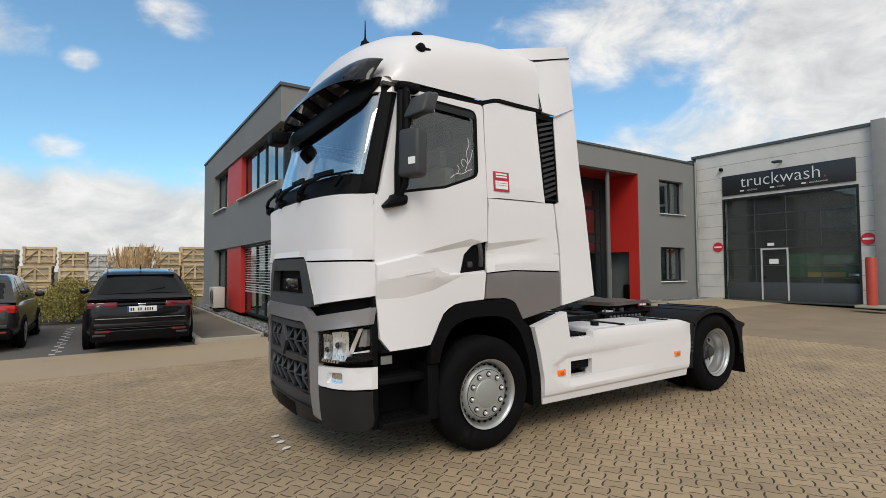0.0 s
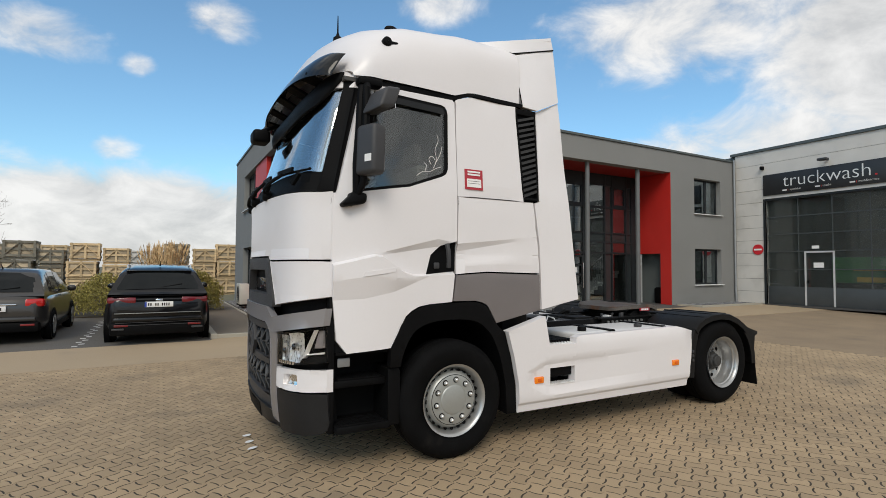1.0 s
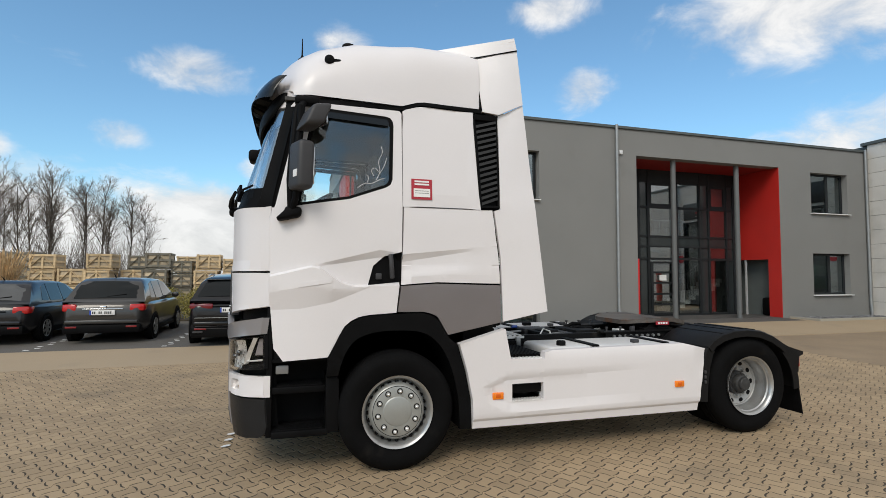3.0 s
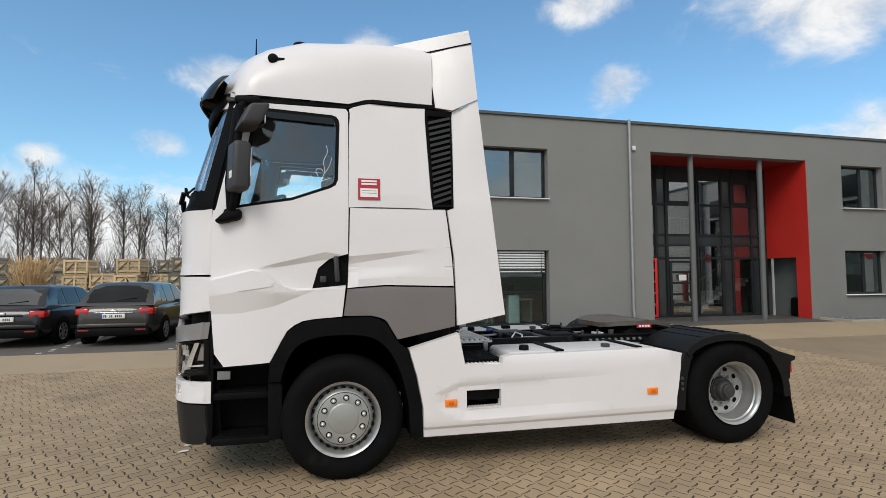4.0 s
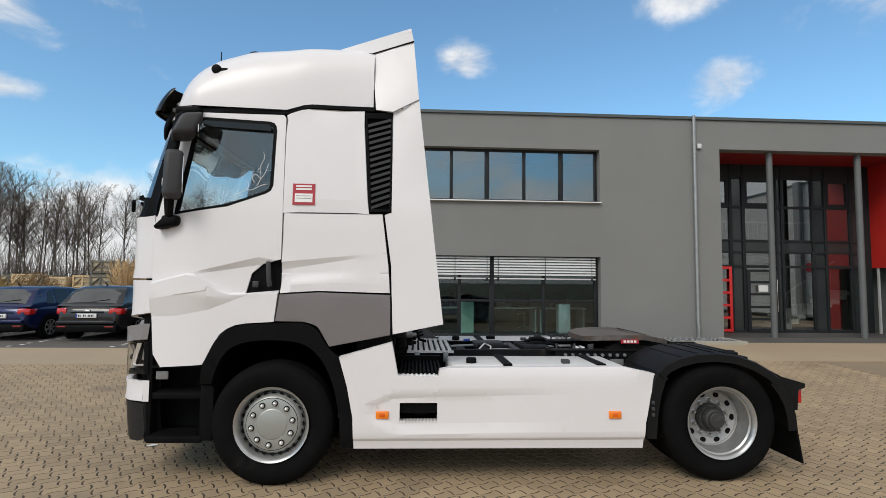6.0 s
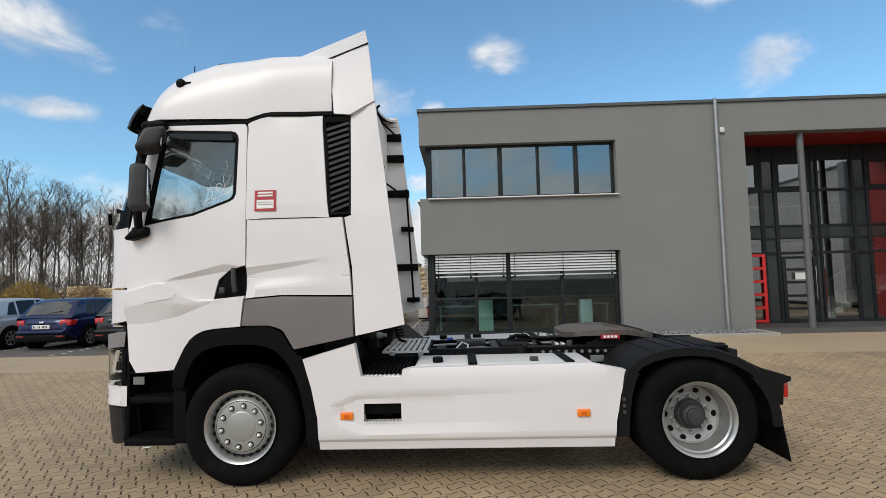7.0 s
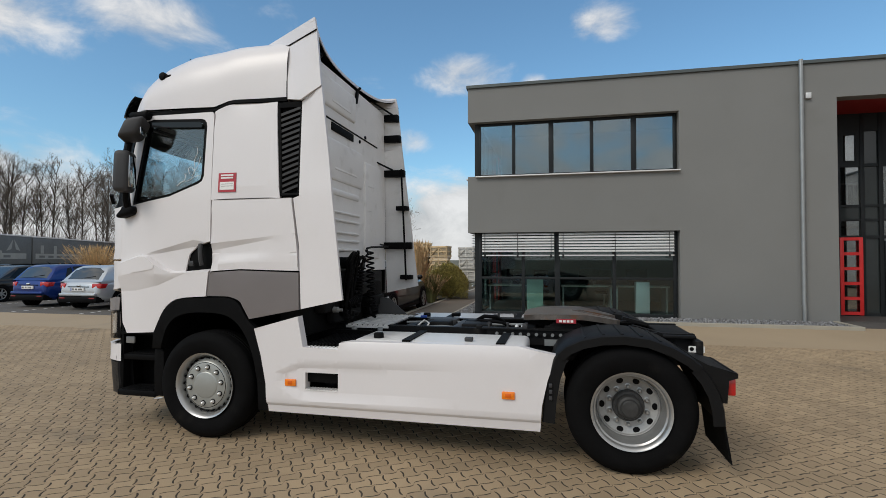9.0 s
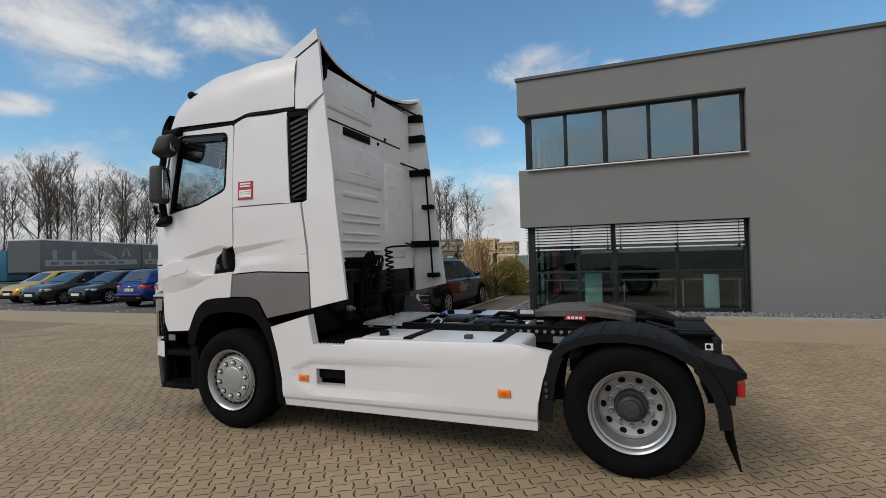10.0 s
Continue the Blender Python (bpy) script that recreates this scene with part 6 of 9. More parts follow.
tp("coupling_panel", boxed(3.83, 3.93, 4.28, 4.9, 1.12, 1.6, bev=0.02), FRAME_BLACK)
rh = random.Random(12)
for k in range(11):
    y_, r_, h_ = rh.uniform(4.26, 4.66), rh.uniform(0.05, 0.13), rh.uniform(0.05, 0.2)
    xo = rh.uniform(3.92, 4.02)
    bm = bmesh.new()
    loop = [(xo - 0.03, y_ + rh.uniform(-0.08, 0.08), rh.uniform(1.14, 1.4)), (xo, y_ - 0.02, 1.48), (xo + 0.02, y_, 1.6)]
    loop += [(xo + 0.05 * math.sin(a_), y_ + r_ * (1 - math.cos(a_)), 1.64 + h_ * math.sin(a_)) for a_ in (0.2, 0.6, 1.0, 1.4, 1.8, 2.2, 2.6, 3.0)]
    tube(bm, loop + [(xo - 0.01, y_ + 2 * r_ + rh.uniform(-0.03, 0.03), 1.5), (xo - 0.04, y_ + 2 * r_ + rh.uniform(-0.08, 0.08), rh.uniform(1.2, 1.42))], rh.choice((0.009, 0.012, 0.016)), 7)
    tp("air_hose", bm, PLASTIC)
for k in range(7):
    y_, z_ = rh.uniform(4.3, 4.85), rh.uniform(1.5, 1.75)
    tp("hose_clamp", boxed(3.93, 3.99, y_, y_ + 0.04, z_, z_ + 0.05, bev=0.01), rh.choice((ZINC, PLASTIC_GREY)))
for k in range(6):
    y_, z_ = rh.uniform(4.1, 4.8), rh.uniform(1.1, 1.4)
    bm = bmesh.new()
    lathe(bm, [(3.93, 0.03), (3.98, 0.03), (3.985, 0.018), (4.02, 0.016), (4.021, 0.0005)], 10, "x", (0, y_, z_))
    tp("hose_fitting", bm, rh.choice((ZINC, FRAME_BLACK, FRAME_BLACK)))
for z_, y0_, y1_ in ((1.2, 4.0, 4.35), (1.32, 4.7, 5.2), (1.15, 5.2, 5.7)):
    tp("valve_block", boxed(3.8, 3.92, y0_, y1_, z_, z_ + 0.13, bev=0.02), FRAME_BLACK)
bm = bmesh.new()
va = [bm.verts.new(c) for c in ((3.9, 5.53, 1.04), (4.27, 5.53, 1.04), (4.04, 5.53, 1.235), (3.9, 5.53, 1.25))]
vb = [bm.verts.new(v.co + Vector((0, 0.012, 0))) for v in va]
bm.faces.new(va)
bm.faces.new(vb[::-1])
for i in range(4):
    bm.faces.new((va[i], vb[i], vb[(i + 1) % 4], va[(i + 1) % 4]))
tp("splash_plate", bm, mat("grey_splash_rubber", (0.075, 0.075, 0.077), 0.5, var=0.15))


def coil(p, q, r, turns, th):
    p, q = Vector(p), Vector(q)
    d = q - p
    s_ = d.orthogonal().normalized()
    u_ = d.normalized().cross(s_)
    n = int(turns * 12)
    b_ = bmesh.new()
    tube(b_, [p + d * (i / n) + (s_ * math.cos(2 * math.pi * i / 12) + u_ * math.sin(2 * math.pi * i / 12)) * r for i in range(n + 1)], th, 5)
    return b_


for p_, q_, n_ in (((4.02, 4.66, 1.64), (4.0, 4.62, 1.3), 10), ((4.0, 4.62, 1.3), (3.98, 4.34, 1.26), 8), ((3.98, 5.0, 1.82), (4.02, 4.98, 1.24), 10), ((4.02, 4.98, 1.24), (4.06, 4.95, 1.12), 4)):
    tp("coiled_hose", coil(p_, q_, 0.042, n_, 0.011), PLASTIC, None, "black coiled air hose")
bm = bmesh.new()
tube(bm, [(4.02, 4.9, 1.18), (4.05, 4.88, 1.1), (4.12, 4.82, 1.085)], 0.015, 6)
tube(bm, [(3.98, 4.95, 1.78), (3.95, 5.0, 1.84), (3.93, 5.2, 1.86), (3.9, 5.9, 1.88)], 0.012, 6)
tp("hose_end", bm, PLASTIC)
# black cloth-like brackets on the inner face of the far fairing
for z, x0, x1 in ((3.62, 3.72, 3.99), (3.34, 3.75, 4.02), (2.87, 3.78, 4.08), (1.9, 3.8, 4.18)):
    b_ = boxed(x0, x1, 6.0, 6.1, z - 0.045, z + 0.045, bev=0.008)
    tp("fairing_bracket", b_, PLASTIC)
for z, x0, x1 in ((2.4, 3.97, 4.13), (1.48, 4.03, 4.19)):
    b_ = boxed(x0, x1, 6.0, 6.1, z - 0.03, z + 0.03, bev=0.008)
    tp("fairing_bracket", b_, PLASTIC)
bm = bmesh.new()
tube(bm, [(4.05, 5.99, 2.92), (4.12, 5.99, 1.44)], 0.014, 6)
tp("fairing_rod", bm, PLASTIC)
for z in (3.7, 2.95, 1.9):
    bm = bmesh.new()
    tube(bm, [(3.76, 5.6, z + 0.04), (3.85, 5.9, z), (3.9, 6.08, z - 0.02)], 0.012, 6)
    tp("fairing_stay", bm, PLASTIC)
for y_, z_ in ((3.92, 3.5), (3.92, 3.36)):
    bm = bmesh.new()
    beam(bm, (3.76, y_, z_), (3.86, y_ - 0.03, z_ + 0.04), 0.03, 0.05)
    tp("spoiler_stay", bm, PLASTIC)

# mirrors
TURN = Matrix.Rotation(radians(23.5), 4, "Z")


def turned(bm, x, y, z):
    """Swings a mirror's piece, built round the origin, into place."""
    bmesh.ops.transform(bm, matrix=Matrix.Translation((x, y, z)) @ TURN, verts=bm.verts)
    return bm


bm = boxed(-0.068, 0.068, -0.108, 0.108, -0.195, 0.195, bev=0.04, seg=4)
for v in bm.verts:
    v.co.y *= 1.0 - 0.25 * (v.co.z - 0.05) if v.co.z > 0.05 else 1.0
    v.co.x += 0.03 * v.co.z
both("mirror", turned(bm, 2.04, 3.585, 2.55), PLASTIC_GREY, None, "dark grey main mirror housing")
both("mirror_glass", turned(boxed(0.064, 0.073, -0.08, 0.08, -0.15, 0.15, bev=0.003), 2.04, 3.585, 2.55), mat("mirror_silver", (0.8, 0.82, 0.84), 0.03, 1.0, var=0.02))
bm = boxed(-0.085, 0.085, -0.11, 0.11, -0.085, 0.085, bev=0.035, seg=4)
for v in bm.verts:
    v.co.x += 0.45 * v.co.z
    v.co.z += 0.2 * v.co.x - 0.15 * v.co.y
both("wide_angle_mirror", turned(bm, 2.13, 3.6, 2.95), PLASTIC_GREY)
both("mirror_glass", turned(boxed(0.075, 0.083, -0.075, 0.075, -0.05, 0.04, bev=0.003), 2.13, 3.6, 2.95), bpy.data.materials["mirror_silver"])
bm = bmesh.new()
tube(bm, [(1.93, 3.75, 2.15), (1.97, 3.7, 2.2), (2.0, 3.64, 2.3), (2.01, 3.63, 2.42)], 0.028, 10)
tube(bm, [(2.01, 3.63, 2.7), (2.03, 3.66, 2.9), (2.03, 3.66, 3.05), (2.06, 3.74, 3.13)], 0.03, 10)
tube(bm, [(2.03, 3.74, 3.12), (2.0, 3.7, 3.0), (1.98, 3.67, 2.75), (1.96, 3.67, 2.45), (1.97, 3.69, 2.25), (1.97, 3.72, 2.18)], 0.034, 10)
both("mirror_arm", bm, PLASTIC)
bm = bmesh.new()
box(bm, 1.855, 2.05, 3.66, 3.79, 2.115, 2.235, 0.03, 3)
for v in bm.verts:
    if v.co.z > 2.17:
        v.co.x += 0.06 * (1 - (v.co.x - 1.855) / 0.195)
    else:
        v.co.z += 0.04 * (v.co.x - 1.855) / 0.195
both("mirror_foot", bm, PLASTIC)
bm = boxed(1.98, 2.18, 3.68, 3.8, 3.09, 3.16, bev=0.025)
both("mirror_top_mount", bm, PLASTIC)
tp("mirror_label", turned(boxed(-0.074, -0.066, -0.075, -0.01, -0.1, -0.045), 2.04, 3.585, 2.55), PAPER)
bm = bmesh.new()
box(bm, 1.48, 1.66, 5.54, 5.78, 2.98, 3.12, 0.04, 3)
tube(bm, [(1.58, 5.66, 3.12), (1.75, 5.64, 3.2)], 0.02, 8)
tp("kerb_mirror", bm, PLASTIC)

# roof lamps, antenna
bm = bmesh.new()
lathe(bm, [(3.85, 0.04), (3.8, 0.042), (3.785, 0.03), (3.78, 0.0005)], 14, "y", (2.26, 0, 3.53))
box(bm, 2.24, 2.36, 3.8, 3.85, 3.505, 3.545, 0.012)
both("roof_side_lamp", bm, PLASTIC)
bm = bmesh.new()
bmesh.ops.create_uvsphere(bm, u_segments=14, v_segments=8, radius=0.05, matrix=Matrix.Translation((2.46, 4.2, 3.84)) @ Matrix.Diagonal((1.3, 0.8, 0.7, 1)))
both("roof_lamp", bm, PLASTIC)
bm = bmesh.new()
lathe(bm, [(3.72, 0.05), (3.77, 0.04), (3.79, 0.018), (3.82, 0.008), (3.98, 0.004)], 12, "z", (2.04, 4.46, 0))
tp("antenna", bm, PLASTIC)
# sticker with plain marks


def on_flank(bm):
    for v in bm.verts:
        v.co.y += side_y(v.co.x, v.co.z) - 3.712
    return bm


st = tp("sticker", on_flank(boxed(2.965, 3.15, 3.706, 3.712, 2.345, 2.525)), STICKER_RED, None, "red sticker with white field", smooth=0)
tp("sticker_field", on_flank(boxed(2.984, 3.131, 3.703, 3.7055, 2.366, 2.44)), PAPER, st, smooth=0)
for z_ in (2.503, 2.478):
    tp("sticker_bar", on_flank(boxed(2.992, 3.122, 3.703, 3.7055, z_ - 0.0075, z_ + 0.0075)), PAPER, st, smooth=0)
for z_ in (2.42, 2.4):
    tp("sticker_line", on_flank(boxed(2.995, 3.12, 3.7015, 3.7028, z_ - 0.0015, z_ + 0.0015)), PLASTIC_GREY, st, smooth=0)
# white line ornament on the side window
bm = bmesh.new()
for pts in ([(2.5, 2.42), (2.56, 2.47), (2.62, 2.46), (2.68, 2.5), (2.74, 2.52)], [(2.66, 2.5), (2.7, 2.58), (2.67, 2.66), (2.72, 2.74), (2.7, 2.8)], [(2.69, 2.56), (2.73, 2.62), (2.75, 2.7)],
            [(2.58, 2.47), (2.6, 2.52), (2.57, 2.54)], [(2.64, 2.53), (2.61, 2.58), (2.65, 2.61), (2.68, 2.57)]):
    curve = []
    for a, b, c in zip([pts[0]] + pts, pts, pts[1:] + [pts[-1]]):
        a, b, c = Vector(a), Vector(b), Vector(c)
        curve += [((a + b) / 2).lerp(b, f).lerp(b.lerp((b + c) / 2, f), f) for f in (0.0, 0.33, 0.67)]
    tube(bm, [(x, side_y(x, z) + 0.008, z) for x, z in curve], 0.002, 5)
tp("window_ornament", bm, PAPER)

# cab interior
bm = bmesh.new()
box(bm, 1.75, 3.7, 3.82, 6.01, 1.42, 1.47)
tp("cab_floor", bm, INTERIOR_DARK)
bm = bmesh.new()
box(bm, 1.9, 3.7, 3.82, 6.01, 3.15, 3.18)
box(bm, 2.9, 2.95, 3.82, 6.01, 1.47, 3.15)
tp("cab_lining", bm, INTERIOR)
bm = boxed(1.74, 2.0, 4.02, 5.81, 1.9, 2.3, bev=0.06)
tp("dashboard", bm, INTERIOR_DARK)
for y_ in (4.3, 5.5):
    bm = boxed(2.3, 2.75, y_ - 0.25, y_ + 0.25, 1.85, 2.02, bev=0.05)
    se = tp("seat", bm, INTERIOR, None, "dark fabric cab seat")
    b2 = boxed(2.66, 2.8, y_ - 0.24, y_ + 0.24, 2.0, 2.6, bev=0.05)
    tp("seat_back", b2, INTERIOR, se)
    b2 = boxed(2.68, 2.78, y_ - 0.13, y_ + 0.13, 2.62, 2.82, bev=0.04)
    tp("head_rest", b2, INTERIOR, se)
bm = bmesh.new()
n_ = 28
ring = [Vector((0.0 + 0.22 * math.cos(2 * math.pi * k / n_) * 0.45, 0.22 * math.sin(2 * math.pi * k / n_), 0.22 * math.cos(2 * math.pi * k / n_) * 0.89)) for k in range(n_ + 1)]
tube(bm, [Vector((2.17, 4.3, 2.33)) + Vector((p_.x * 1.6, p_.y, p_.z * 0.55)) for p_ in ring], 0.017, 8)
tube(bm, [(2.0, 4.3, 2.15), (2.17, 4.3, 2.33)], 0.03, 8)
tp("steering_wheel", bm, INTERIOR_DARK)

for o in truck.children:
    if o.name.startswith(("headlight_lens", "fog_lamp")):
        o.visible_shadow = False

# ---- entrance portal ----
GY = 14.85
# underside drawn in the darkened red, which carries the recess's shade
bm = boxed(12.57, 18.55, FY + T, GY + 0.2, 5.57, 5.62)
part("portal_soffit", at(bm, O), RED_SHADED, office, "red underside of the entrance recess, its shade in the colour", smooth=0)
bm = bmesh.new()
box(bm, 18.535, 18.549, FY + 0.003, 13.68, 0.236, 5.567)
box(bm, 18.535, 18.6, 13.68, GY - 0.003, 2.3, 5.567)
box(bm, 18.551, 18.6, 13.54, 13.679, 0.236, 2.3)
part("portal_red_wall", at(bm, O), RED, office, "red side wall of the entrance recess", smooth=0)
bm = boxed(18.551, 18.6, 14.64, 14.70, 0.22, 2.3)
part("side_door_frame", at(bm, O), SILL, office, smooth=0)
bm = bmesh.new()
box(bm, 12.5, 12.57, FY + T, GY + 0.1, 0.2, 5.57)
part("portal_grey_wall", at(bm, O), RENDER_GREY, office, smooth=0)
for cx_, cy_ in ((14.2, 13.42), (16.88, 13.42)):
    bm = bmesh.new()
    lathe(bm, [(0.2, 0.085), (5.57, 0.085)], 20, "z", (cx_, cy_, 0))
    part("column", at(bm, O), mat("column_grey", (0.12, 0.125, 0.125), 0.5, var=0.08), office, "round dark grey steel column")
bm = bmesh.new()
sheet(bm, 12.55, 18.6, 12.4, 13.18, 0.006, 0.05)
box(bm, 12.57, 18.53, 13.18, GY + 0.1, 0.1, 0.231)
setting("pavement_entrance", bm, mat("entrance_slab", (0.085, 0.08, 0.075), 0.85, var=0.15, scale=2, bump=0.3), "dark paved entrance floor under the portal", "pavement")
# glazed front of the hall
posts = ((12.57, 12.66), (13.36, 13.42), (13.88, 13.98), (14.3, 14.4), (15.4, 15.46), (15.58, 15.64), (16.6, 16.68), (17.02, 17.1), (17.86, 17.94), (18.2, 18.55))
front_glass = part("curtain_wall", at(boxed(*posts[0], GY, GY + 0.1, 0.24, 5.57, bev=0.006), O), WIN_FRAME, office, "dark framed glazing of the entrance hall")
for x0, x1 in posts[1:]:
    part("mullion", at(boxed(x0, x1, GY, GY + 0.1, 0.24, 5.57, bev=0.006), O), WIN_FRAME, front_glass)
for z0, z1 in ((5.1, 5.57), (4.16, 4.24), (2.73, 2.79), (3.1, 3.16), (2.27, 2.35), (0.22, 0.32)):
    part("transom", at(boxed(12.57, 18.55, GY + 0.012, GY + 0.09, z0, z1), O), WIN_FRAME, front_glass, smooth=0)
for x0, x1, solid in ((12.66, 13.36, 0), (13.42, 13.88, 0), (13.98, 14.3, 1), (14.4, 15.4, 0), (15.46, 15.58, 1), (15.64, 16.6, 0), (16.68, 17.02, 1), (17.1, 17.86, 0), (17.94, 18.2, 1)):
    for z0, z1 in ((0.32, 2.27), (2.35, 2.73), (2.79, 3.1), (3.16, 4.16), (4.24, 5.1)):
        dark = solid or z0 == 2.79
        p = part("spandrel_panel" if dark else "pane", at(boxed(x0, x1, GY + 0.05, GY + 0.06, z0, z1), O), SPANDREL if dark else HALL_GLASS, front_glass, smooth=0)
        p.visible_shadow = bool(dark)
    if not solid and x1 < 16 or x0 == 17.1:
        # opening lights have a frame of their own
        for q in ((x0, x0 + 0.09, 4.24, 5.1), (x1 - 0.09, x1, 4.24, 5.1), (x0 + 0.09, x1 - 0.09, 5.01, 5.1), (x0 + 0.09, x1 - 0.09, 4.24, 4.33)):
            part("light_frame", at(boxed(q[0], q[1], GY + 0.015, GY + 0.075, q[2], q[3]), O), WIN_FRAME, front_glass, smooth=0)
# inside the hall: stairs, landing, rail, doors
bm = bmesh.new()
for k in range(5):
    box(bm, 16.55 + k * 0.26, 16.83 + k * 0.26, 16.2, 17.2, 0.24 + k * 0.165, 0.41 + k * 0.165)
for k in range(4):
    box(bm, 18.3 + k * 0.26, 18.58 + k * 0.26, 16.2, 17.2, 1.09 + k * 0.165, 1.25 + k * 0.165)
box(bm, 17.85, 18.3, 16.2, 17.2, 0.99, 1.08)
lobby = part("staircase", at(bm, O), mat("stair_white", (0.7, 0.7, 0.69), 0.6, var=0.05), office, "white stepped staircase in the hall", smooth=0)
bm = bmesh.new()
for k in range(14):
    x_ = 16.55 + k * 0.13
    z_ = 0.4 + (x_ - 16.55) * 0.64
    box(bm, x_, x_ + 0.014, 16.15, 16.165, z_, z_ + 0.95)
beam(bm, (16.5, 16.157, 1.36), (18.4, 16.157, 2.58), 0.04)
part("stair_rail", at(bm, O), ZINC, lobby)
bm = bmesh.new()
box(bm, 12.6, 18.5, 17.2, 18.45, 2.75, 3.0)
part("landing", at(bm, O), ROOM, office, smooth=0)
bm = bmesh.new()
for k in range(34):
    box(bm, 12.7 + k * 0.17, 12.714 + k * 0.17, 17.22, 17.234, 3.0, 4.0)
box(bm, 12.6, 18.5, 17.2, 17.25, 4.0, 4.05)
part("landing_rail", at(bm, O), ZINC, office)
bm = bmesh.new()
for x_ in (13.42, 13.86):
    box(bm, x_ - 0.045, x_ + 0.045, GY - 0.03, GY - 0.003, 0.26, 2.3, 0.006)
RED_DOOR = mat("red_door_paint", (0.75, 0.03, 0.03), 0.4, var=0.05)
d_ = part("red_door", at(bm, O), RED_DOOR, office, "bright red framed glass door")
for k in range(6):
    part("door_rail", at(boxed(13.465, 13.815, GY - 0.03, GY - 0.003, 0.27 + k * 0.39, 0.35 + k * 0.39), O), RED_DOOR, d_, smooth=0)
bm = bmesh.new()
for x0, x1 in ((14.4, 14.5), (15.32, 15.4)):
    box(bm, x0, x1, GY - 0.025, GY - 0.003, 0.26, 2.2, 0.005)
d_ = part("entrance_door", at(bm, O), WIN_FRAME, office, "dark framed entrance door with notice")
for z_ in (0.26, 0.62, 1.0, 1.4, 1.78, 2.14):
    part("door_rail", at(boxed(14.5, 15.32, GY - 0.02, GY - 0.003, z_, z_ + 0.07), O), WIN_FRAME, d_, smooth=0)
bm = boxed(14.75, 15.05, GY - 0.03, GY - 0.022, 1.52, 1.72)
part("notice", at(bm, O), PAPER, d_, smooth=0)
bm = bmesh.new()
tube(bm, [(15.34, GY - 0.06, 0.9), (15.34, GY - 0.06, 1.9)], 0.016, 8)
part("door_pull", at(bm, O), CHROME, d_)
bm = boxed(18.75, 18.95, 13.75, 14.2, 0.24, 0.9, bev=0.08)
tagged(part("waste_bin", bm, PLASTIC), "dark covered bin beside the side entrance", "bin")

# downpipes and small fittings on the facade
for x_, bend in ((11.8, 0.1), (22.78, 0.1)):
    bm = bmesh.new()
    tube(bm, [(x_, FY - 0.07, 6.5), (x_, FY - 0.07, 0.7), (x_ + 0.0, FY - 0.09, 0.55), (x_ + 0.0, FY - 0.09, 0.25)], 0.05, 12)
    pp = part("downpipe", at(bm, O), ZINC, office, "grey zinc downpipe")
    for z_ in (5.4, 3.6, 1.8, 0.6):
        b2 = bmesh.new()
        tube(b2, [(x_, FY - 0.07, z_), (x_, FY - 0.07, z_ + 0.03)], 0.058, 12)
        box(b2, x_ - 0.015, x_ + 0.015, FY - 0.03, FY - 0.001, z_, z_ + 0.03)
        part("pipe_clip", at(b2, O), ZINC, pp)
bm = boxed(11.9, 12.02, FY - 0.07, FY - 0.001, 5.56, 5.7, bev=0.01)
part("sensor_box", at(bm, O), SILL, office)

# rooms behind the glass
def desk(x, y, z):
    d = thing("office_desk", (x, y, z), "pale office desk behind the glass", "desk", "desks in the office")
    part("desktop", boxed(-0.8, 0.8, -0.4, 0.4, 0.7, 0.74, bev=0.005), mat("desk_top", (0.4, 0.38, 0.34), 0.5), d)
    for sx in (-0.75, 0.71):
        part("leg", boxed(sx, sx + 0.04, -0.38, 0.38, 0, 0.7), ZINC, d, smooth=0)
    part("monitor", boxed(-0.28, 0.28, -0.05, -0.02, 0.85, 1.2, bev=0.005), PLASTIC, d)
    part("monitor_foot", boxed(-0.1, 0.1, -0.1, 0.05, 0.741, 0.86, bev=0.005), PLASTIC, d)


for x_ in (4.9, 7.0, 8.3):
    desk(x_, 14.8, 0.242)


def office_chair(x, y, z):
    c = thing("office_chair", (x, y, z), "black swivel office chair at a desk", "chair", "chairs in the office")
    part("seat", boxed(-0.25, 0.25, -0.25, 0.25, 0.44, 0.52, bev=0.03), PLASTIC, c)
    part("backrest", boxed(-0.23, 0.23, 0.2, 0.26, 0.6, 1.15, bev=0.025), PLASTIC, c)
    b_ = bmesh.new()
    tube(b_, [(0, 0, 0.08), (0, 0, 0.44)], 0.03, 8)
    for k in range(5):
        a_ = k * 2 * math.pi / 5
        beam(b_, (0, 0, 0.08), (0.28 * math.cos(a_), 0.28 * math.sin(a_), 0.03), 0.035)
    part("base", b_, ZINC, c)


for x_ in (5.6, 7.5):
    office_chair(x_, 15.7, 0.242)
bm = boxed(5.25, 5.7, 14.3, 14.35, 0.25, 1.15)
tagged(part("room_divider", bm, mat("pale_green_panel", (0.35, 0.5, 0.42), 0.6), smooth=0), "pale green divider panel behind the glass", "divider")
bm = boxed(8.2, 8.55, 14.2, 14.5, 0.25, 1.1, bev=0.01)
tagged(part("filing_cabinet", bm, SILL), "light grey filing cabinet behind the glass", "cabinet")

# air conditioner by the side wall
ac = thing("air_conditioner", (3.3, 19.6, 0.27), "beige outdoor air conditioning unit on gravel", "air conditioner")
part("casing", boxed(-0.16, 0.2, -0.45, 0.45, 0.06, 0.78, bev=0.02), AC_BEIGE, ac)
b_ = bmesh.new()
